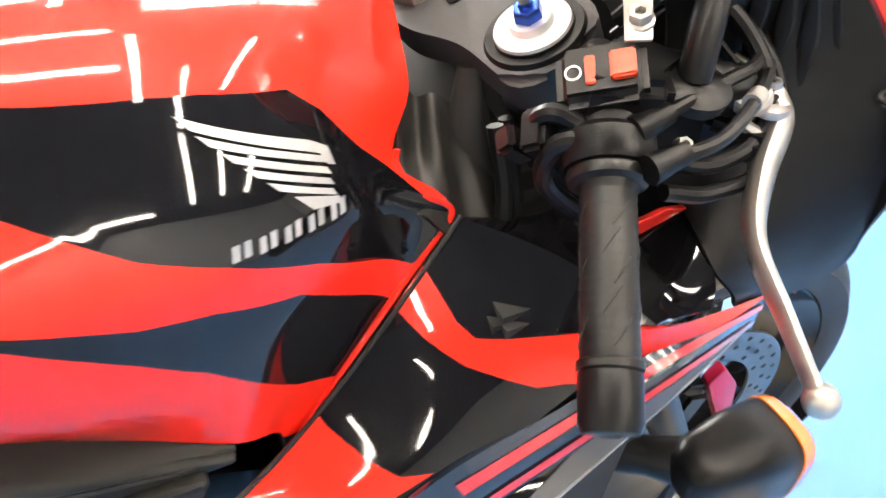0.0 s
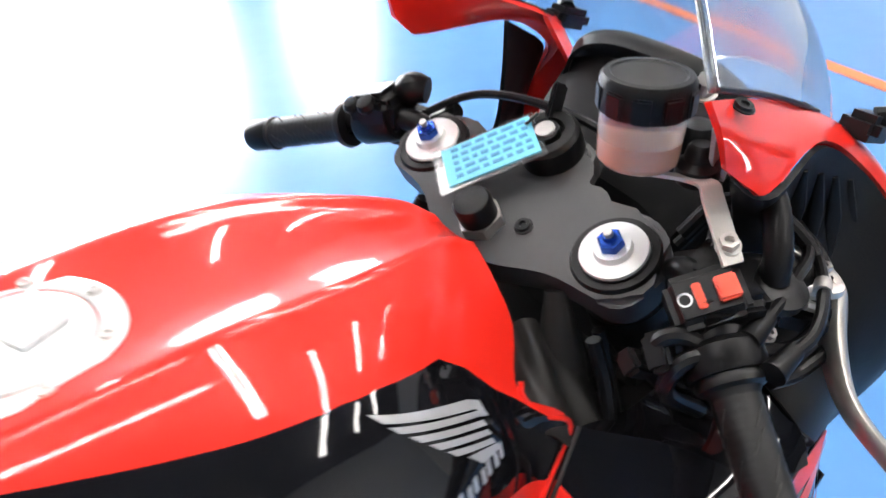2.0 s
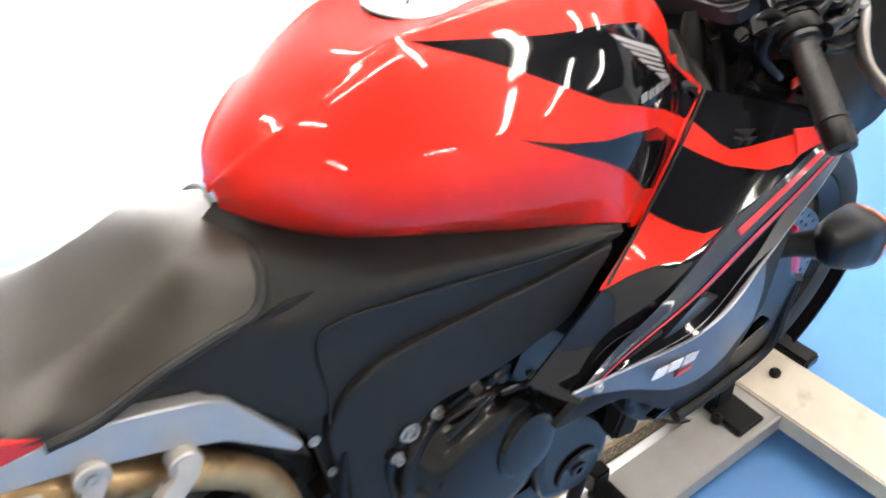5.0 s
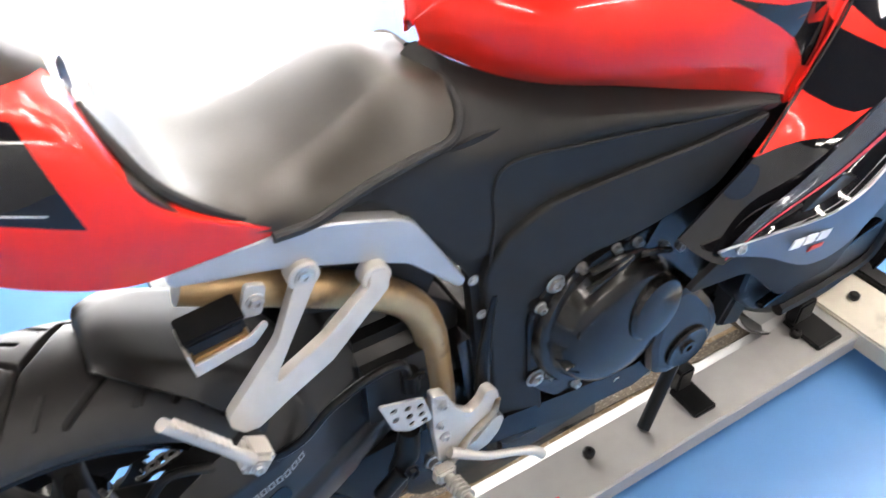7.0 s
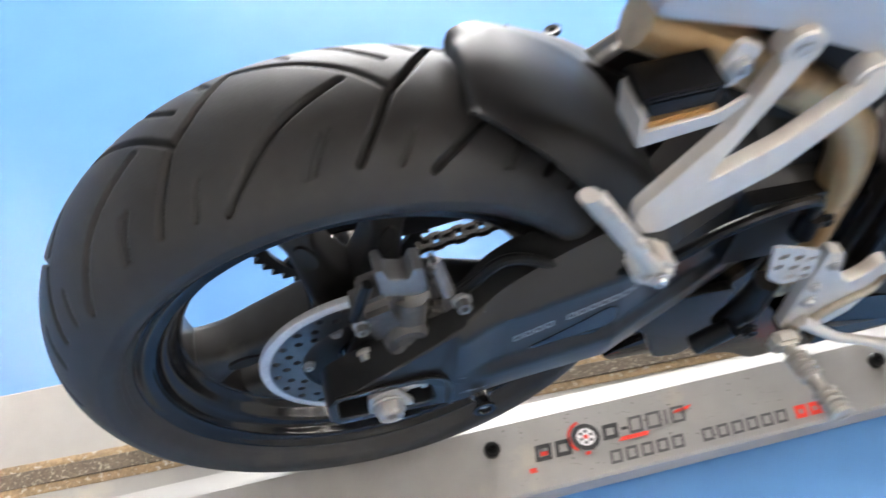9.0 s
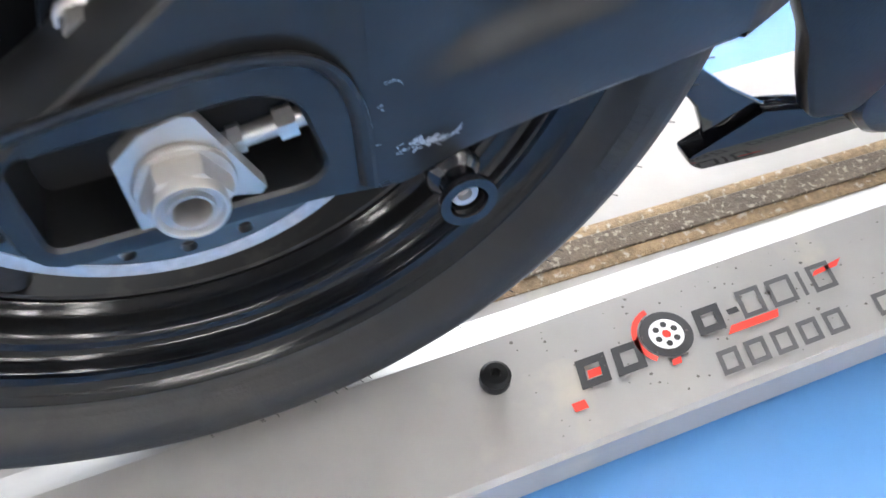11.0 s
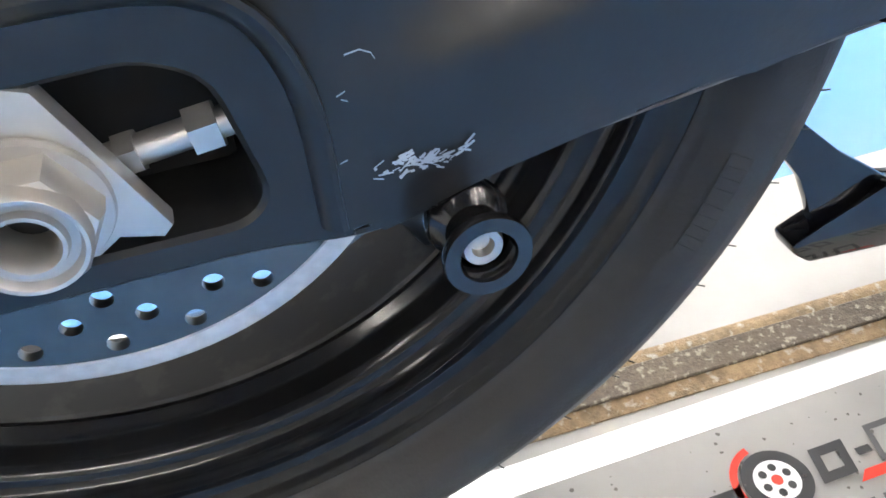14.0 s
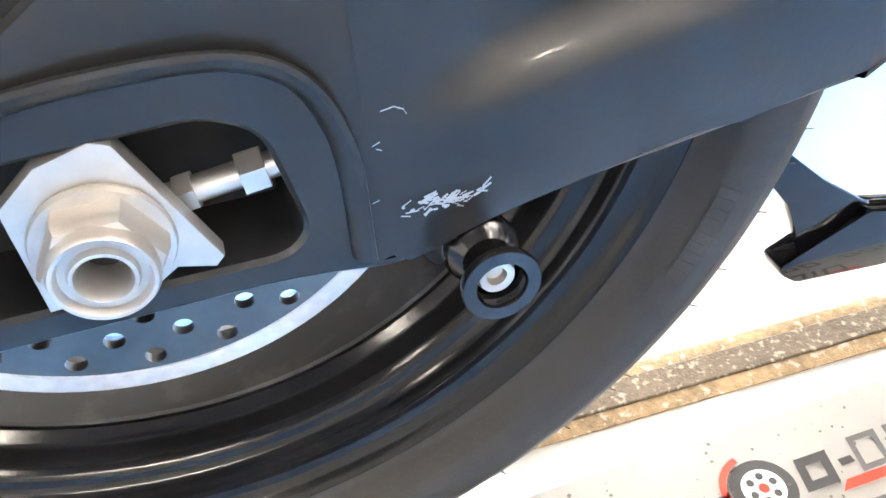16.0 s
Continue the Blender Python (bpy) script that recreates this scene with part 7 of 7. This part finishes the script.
for th, ye, re_ in ((73.2, 0.045, 0.337), (72.0, 0.056, 0.343), (66, 0.080, 0.341), (56, 0.096, 0.328), (45, 0.106, 0.312), (33, 0.110, 0.296), (20, 0.110, 0.285), (6, 0.108, 0.28)):
    c_, s_ = math.cos(radians(th)), math.sin(radians(th))
    lift = 0.0 if th < 70 else (-0.009 if th < 73 else -0.021)
    hug.append(half([((0.36 + lift) * c_, 0, 0.395 + (0.36 + lift) * s_), ((0.357 + lift) * c_, ye * 0.45, 0.395 + (0.357 + lift) * s_), ((0.352 + lift) * c_, ye * 0.75, 0.395 + (0.352 + lift) * s_), (re_ * c_, ye, 0.395 + re_ * s_)]))
part("rear_hugger", surf(hug, 40, 31), HUGGER, bike, "grey-black plastic rear mudguard", solid=0.003)
part("guard_flange", surf([[(0.19, 0.09, 0.665), (0.19, 0.13, 0.655), (0.19, 0.155, 0.63)], [(0.26, 0.09, 0.63), (0.26, 0.14, 0.617), (0.26, 0.175, 0.595)], [(0.33, 0.09, 0.59), (0.33, 0.14, 0.575), (0.33, 0.17, 0.55)]], 10, 10), HUGGER, bike, "grey-black chain guard flange", solid=0.003)
part("guard_screw", lathe([(0, 0.002), (0.004, 0.002), (0.0045, 0.004), (0.0095, 0.005), (0.010, 0.0)], (0.2575, 0.160, 0.610), (-0.3, 0.2, 0.93), 18), PLASTIC, bike)
# heel plate and rearset
rs = part_empty("rearset", (0.45, -0.16, 0.52), "silver rider footrest hanger with drilled heel plate")
HP = [(0.360, 0.608), (0.420, 0.585), (0.432, 0.535), (0.40, 0.532), (0.378, 0.548)]


def drilled(outline, holes, r, y, th):
    bm = bmesh.new()
    o = [bm.verts.new((x, y, z)) for x, z in outline]
    es = [bm.edges.new((a, b)) for a, b in zip(o, o[1:] + o[:1])]
    rings = []
    for x, z in holes:
        h = [(x + r * math.cos(a), z + r * math.sin(a)) for a in np.linspace(0, 2 * math.pi, 13)[:-1]]
        rings.append(h)
        vs = [bm.verts.new((p, y, q)) for p, q in h]
        es += [bm.edges.new((a, b)) for a, b in zip(vs, vs[1:] + vs[:1])]
    bmesh.ops.triangle_fill(bm, use_beauty=True, edges=es)
    bmesh.ops.delete(bm, geom=[f for f in bm.faces if any(inside(f.calc_center_median().x, f.calc_center_median().z, h) for h in rings)], context="FACES")
    r_ = bmesh.ops.extrude_face_region(bm, geom=bm.faces[:])
    bmesh.ops.translate(bm, vec=(0, th, 0), verts=[g for g in r_["geom"] if isinstance(g, bmesh.types.BMVert)])
    return bm


hol = [(0.379, 0.586), (0.398, 0.579), (0.415, 0.572), (0.381, 0.568), (0.400, 0.562), (0.417, 0.555), (0.403, 0.545), (0.42, 0.54)]
part("heel_plate", drilled(round_poly(HP, 0.006, 3), hol, 0.0048, -0.164, 0.003), ALU, rs, "drilled silver heel plate")
part("hanger", plate(round_poly([(0.440, 0.432), (0.4317, 0.5042), (0.430, 0.582), (0.450, 0.574), (0.464, 0.538), (0.4735, 0.522), (0.4874, 0.5095), (0.5026, 0.5211), (0.509, 0.5388), (0.520, 0.538), (0.5295, 0.526), (0.5325, 0.5115), (0.5252, 0.488), (0.4889, 0.4651), (0.4586, 0.4264)], 0.005), -0.167, -0.152, 0.003), ALU, rs, "cast silver hanger")
part("hanger_brace", plate(round_poly([(0.470, 0.405), (0.5057, 0.418), (0.5336, 0.4476), (0.5452, 0.4502), (0.5525, 0.438), (0.5451, 0.4113), (0.5274, 0.392), (0.490, 0.382)], 0.005), -0.155, -0.143, 0.003), ALU, rs)
part("hanger_rim", tube([(0.529, -0.167, 0.512), (0.52, -0.169, 0.489), (0.488, -0.17, 0.467), (0.459, -0.17, 0.432), (0.446, -0.172, 0.424)], [0.004, 0.0055, 0.0055, 0.006, 0.007], 24, 10), DIRTYALU, rs)
for q, r in (((0.444, -0.168, 0.558), 0.006), ((0.447, -0.168, 0.49), 0.0065), ((0.44, -0.168, 0.52), 0.005)):
    part("hanger_bolt", bolt(q, r, 0.006), BOLT, rs)
peg_ob = part("rider_peg", tube([(0.438, -0.172, 0.428), (0.44, -0.2, 0.432), (0.4445, -0.278, 0.4455)], [0.0075, 0.008, 0.0075], 12, 12), PEGALU, rs, "ribbed dull silver rider footpeg")
part("peg_clevis", box((0.438, -0.181, 0.43), (0.03, 0.018, 0.026), (0, 0, 0), 0.004), PEGALU, peg_ob)
for k in range(12):
    if k in (5, 6):
        continue
    part("peg_ring", lathe([(0.0065, 0), (0.0125, 0.0008), (0.0125, 0.0032), (0.0065, 0.004)], Vector((0.4403, -0.2, 0.432)).lerp(Vector((0.4445, -0.276, 0.445)), k / 11), (0.03, -1, 0.17), 12), PEGALU, peg_ob)
part("brake_pedal", tube([(0.452, -0.172, 0.455), (0.50, -0.185, 0.425), (0.545, -0.192, 0.408), (0.572, -0.2, 0.4), (0.585, -0.205, 0.388)], [0.008, 0.006, 0.0055, 0.007, 0.008], 24, 10), ALU, rs, "silver brake pedal")
part("master_cylinder", join(tube([(0.41, -0.14, 0.5), (0.405, -0.14, 0.45), (0.39, -0.135, 0.41)], [0.014, 0.017, 0.012], 14, 14), tube([(0.392, -0.15, 0.43), (0.36, -0.145, 0.39)], 0.012, seg=12), bolt((0.4, -0.16, 0.44), 0.008, 0.01)), PLASTIC, rs, "black rear brake cylinder")
part("brake_hose", tube([(0.415, -0.135, 0.60), (0.40, -0.145, 0.64), (0.36, -0.15, 0.648), (0.31, -0.148, 0.625), (0.27, -0.14, 0.58), (0.223, -0.115, 0.54), (0.19, -0.105, 0.548), (0.13, -0.1, 0.572), (0.095, -0.1, 0.54), (0.08, -0.095, 0.515)], 0.006, 60, 10), PLASTIC, bike, "black rear brake hose")
part("banjo", join(lathe([(0, 0), (0.012, 0), (0.012, 0.03), (0, 0.03)], (0.418, -0.135, 0.575), (0, 0, 1), 14), bolt((0.43, -0.14, 0.6), 0.007, 0.006)), PLASTIC, bike)
part("brake_switch", tube([(0.545, -0.125, 0.66), (0.53, -0.13, 0.58), (0.525, -0.135, 0.5)], [0.004, 0.008, 0.011], 14, 10), PLASTIC, bike)
# rear caliper
rcal = part_empty("rear_caliper", (0.03, -0.08, 0.5), "black rear brake caliper with silver clip")
part("caliper_body", join(box((0.018, -0.085, 0.49), (0.05, 0.05, 0.12), (0, -20, 0), 0.012, 3), lathe([(0, 0), (0.022, 0), (0.023, 0.004), (0.023, 0.018), (0.02, 0.024), (0.012, 0.024), (0.011, 0.02), (0, 0.02)], (0.03, -0.095, 0.485), (0, -1, 0), 28), box((0.07, -0.085, 0.505), (0.042, 0.03, 0.028), (0, 25, 0), 0.008)), CALIPER, rcal)
CLIPSTEEL = mat("worn_grey_steel", (0.2, 0.2, 0.2), 0.42, metal=0.6, vary=0.25, scale=60, spots=(0.25, 0.2, 0.14), spot_at=0.6)
part("caliper_clip", plate(round_poly([(0.001, 0.588), (0.010, 0.590), (0.015, 0.572), (0.033, 0.566), (0.038, 0.583), (0.048, 0.580), (0.054, 0.540), (0.042, 0.535), (0.008, 0.545)], 0.003, 2), -0.098, -0.072, 0.003), CLIPSTEEL, rcal, "grey pad clip with two prongs")

part("caliper_pin", tube([(0.062, -0.082, 0.566), (0.074, -0.098, 0.528)], 0.0068, seg=14), CLIPSTEEL, rcal)
part("bleed_nipple", join(tube([(0.058, -0.08, 0.575), (0.064, -0.083, 0.56)], [0.003, 0.004], seg=10), lathe([(0, 0), (0.007, 0), (0.0072, 0.01), (0, 0.01)], (0.063, -0.086, 0.553), (-0.3, 0.2, 1), 6)), CALIPER, rcal)
part("piston_housing", join(lathe([(0, -0.03), (0.021, -0.03), (0.0225, -0.012), (0.0225, 0.006), (0.020, 0.0105), (0.014, 0.012), (0, 0.012)], (0.030, -0.108, 0.462), (0.12, -0.8, -0.55), 28), tube([(0.030, -0.1, 0.475), (0.036, -0.09, 0.53)], [0.021, 0.019], 8, 18)), CALIPER, rcal)
part("hose_fitting", join(lathe([(0, 0), (0.011, 0), (0.0115, 0.004), (0.0115, 0.012), (0, 0.013)], (0.078, -0.092, 0.508), (0.1, -1, 0.25), 18), box((0.064, -0.092, 0.50), (0.034, 0.024, 0.022), (0, 30, 0), 0.005)), CALIPER, rcal)
part("banjo_bolt", bolt((0.085, -0.105, 0.525), 0.008, 0.014, (0, -1, 0.2)), CLIPSTEEL, rcal)
part("slide_pin", tube([(-0.02, -0.1, 0.52), (-0.005, -0.1, 0.575)], 0.0055, seg=12), PLASTIC, rcal)
part("caliper_bracket", plate(round_poly([(-0.03, 0.36), (-0.035, 0.42), (-0.02, 0.47), (0.03, 0.5), (0.075, 0.52), (0.08, 0.48), (0.04, 0.44), (0.03, 0.37)], 0.012), -0.093, -0.086, 0.002), PLASTIC, rcal, "black caliper bracket")
for p_ in ((-0.012, -0.1, 0.45), (-0.014, -0.095, 0.5), (0.09, -0.1, 0.505)):
    part("caliper_bolt", bolt(p_, 0.0075, 0.012), BOLT, rcal)
# black side-stand foot under the arm
part("stand_foot", join(plate(round_poly([(0.27, 0.305), (0.297, 0.278), (0.3104, 0.266), (0.3215, 0.2522), (0.332, 0.2316), (0.3378, 0.2172), (0.36, 0.222), (0.40, 0.2325), (0.3827, 0.236), (0.3438, 0.2634), (0.3092, 0.2932), (0.285, 0.315)], 0.003), -0.047, -0.041, 0.0015), plate(round_poly([(0.3227, 0.2112), (0.3263, 0.2027), (0.3382, 0.1936), (0.4038, 0.1868), (0.54, 0.183), (0.54, 0.20), (0.4716, 0.21), (0.4026, 0.2311), (0.3766, 0.2377), (0.344, 0.222)], 0.003), -0.054, -0.036, 0.002)), BLACK, bike, "black stand foot under the frame")
part("lower_frame", plate(round_poly([(0.425, 0.240), (0.425, 0.40), (0.47, 0.46), (0.60, 0.45), (0.80, 0.42), (0.82, 0.165), (0.55, 0.158), (0.505, 0.195), (0.45, 0.214)], 0.012), -0.085, -0.05, 0.012, 3), ENGINE, bike, "black lower frame and linkage mount")
part("linkage_guard", plate(round_poly([(0.300, 0.42), (0.303, 0.387), (0.318, 0.364), (0.331, 0.345), (0.347, 0.305), (0.362, 0.275), (0.40, 0.268), (0.425, 0.30), (0.425, 0.42)], 0.008, 3), -0.1, -0.086, 0.003), PLASTIC, bike, "black guard plate at the linkage")
part("linkage_bolt", bolt((0.475, -0.085, 0.30), 0.011, 0.012), BOLT, bike)
part("stand_bracket", plate(round_poly([(0.418, 0.268), (0.434, 0.277), (0.4505, 0.293), (0.50, 0.30), (0.50, 0.205), (0.475, 0.219), (0.433, 0.244), (0.423, 0.2566)], 0.004), -0.064, -0.03, 0.004, 3), MATTE, bike, "black stand bracket")
part("linkage_arm", plate(round_poly([(0.383, 0.328), (0.390, 0.303), (0.396, 0.2926), (0.408, 0.281), (0.4367, 0.2982), (0.50, 0.315), (0.50, 0.375), (0.44, 0.365), (0.386, 0.36)], 0.008), -0.075, -0.035, 0.012, 4), PLASTIC, bike, "worn black linkage arm")
part("linkage", join(tube([(0.45, -0.03, 0.33), (0.51, -0.03, 0.28)], 0.04, seg=14), box((0.52, 0, 0.39), (0.2, 0.14, 0.12), (0, 0, 0), 0.02)), PLASTIC, bike)

# ---- prints on the dolly ledge ----
def led(polys):
    return decal(polys, None, flat=0.0833)


def rect(x0, y0, x1, y1):
    return [(x0, y0), (x1, y0), (x1, y1), (x0, y1)]


dk, rd_ = [], []
rd_.append(rect(0.203, -0.150, 0.214, -0.143))


def block(x, y, w, h, t):
    """The hollow outline of one slanted block, as four bars."""
    sl = 0.22
    return [[(x + u + sl * v, y + v) for u, v in ((u0, v0), (u1, v0), (u1, v1), (u0, v1))] for u0, u1, v0, v1 in ((0, w, 0, t), (0, w, h - t, h), (0, t, t, h - t), (w - t, w, t, h - t))]


x = 0.216
for _ in range(2):
    dk += block(x, -0.136, 0.025, 0.024, 0.0062)
    x += 0.031
ang = np.linspace(0, 2 * math.pi, 33)
for i in range(32):
    a, b = ang[i], ang[i + 1]
    dk.append([(0.300 + r * math.cos(q) * 1.05, -0.116 + r * math.sin(q)) for r, q in ((0.0135, a), (0.0205, a), (0.0205, b), (0.0135, b))])
    if 8 < i < 20:
        rd_.append([(0.300 + r * math.cos(q) * 1.05, -0.116 + r * math.sin(q)) for r, q in ((0.022, a), (0.0265, a), (0.0265, b), (0.022, b))])
wh = [[(0.300 + 0.0135 * 1.05 * math.cos(a), -0.116 + 0.0135 * math.sin(a)) for a in ang[:-1]]]
dk += block(0.324, -0.128, 0.024, 0.023, 0.0062)
dk.append(rect(0.356, -0.119, 0.366, -0.114))
rd_.append([(0.345, -0.1345), (0.392, -0.1345), (0.396, -0.128), (0.352, -0.128)])
rd_.append([(0.29, -0.1425), (0.298, -0.1425), (0.300, -0.1375), (0.292, -0.1375)])
rd_.append([(0.225, -0.129), (0.236, -0.129), (0.238, -0.1225), (0.227, -0.1225)])
rd_.append([(0.442, -0.112), (0.468, -0.110), (0.476, -0.104), (0.446, -0.108)])
gy = []
x = 0.366
for w in (0.022, 0.024, 0.0, 0.022):
    gy += block(x, -0.127, w, 0.025, 0.0040) if w else [[(x, -0.126), (x + 0.0035, -0.126), (x + 0.0085, -0.103), (x + 0.005, -0.103)]]
    x += (w or 0.0035) + 0.0065
x = 0.322
for i in range(12):
    if i != 5:
        gy += block(x, -0.1645, 0.0185, 0.020, 0.0040)
    x += 0.0245
for _ in range(3):
    rd_ += block(x + 0.008, -0.1645, 0.020, 0.020, 0.0066)
    x += 0.0245
tagged(part("ledge_print", led(dk), DARKMARK, dolly, raw=True), "heavy dark print bars with a ring", kind="stuff")
tagged(part("ledge_print", led(gy), INKGREY, dolly, raw=True), "fine grey print bars", kind="stuff")
tagged(part("ledge_print", led(rd_), REDMARK, dolly, raw=True), "red print bars", kind="stuff")
part("ledge_ring", decal(wh, None, flat=0.0835), WHITEMARK, dolly, raw=True)
part("ledge_hub", decal([[(0.300 + 0.0035 * math.cos(a), -0.116 + 0.0035 * math.sin(a)) for a in ang[:-1]]], None, flat=0.0837), REDMARK, dolly, raw=True)
for k in range(6):
    cx, cy = 0.300 + 0.0085 * math.cos(k * math.pi / 3 + 0.3), -0.116 + 0.0085 * math.sin(k * math.pi / 3 + 0.3)
    part("ledge_dot", decal([[(cx + 0.0026 * math.cos(a), cy + 0.0026 * math.sin(a)) for a in ang[:-1:2]]], None, flat=0.0837), DARKMARK, dolly, raw=True)
# specks of dirt on the ledge
rng = random.Random(12)
specks = []
for i in range(150):
    x, y, r = rng.uniform(0.18, 0.62), rng.uniform(-0.168, -0.075), rng.uniform(0.0004, 0.0014) * rng.choice((0.7, 0.7, 1, 1.3))
    a0 = rng.uniform(0, 6)
    specks.append([(x + r * rng.uniform(0.6, 1.6) * math.cos(a0 + q), y + r * rng.uniform(0.6, 1.2) * math.sin(a0 + q)) for q in (0, 1.3, 2.5, 3.8, 5.1)])
tagged(part("ledge_dirt", led(specks), DIRTMARK, dolly, raw=True), "dark specks of dirt", kind="stuff")
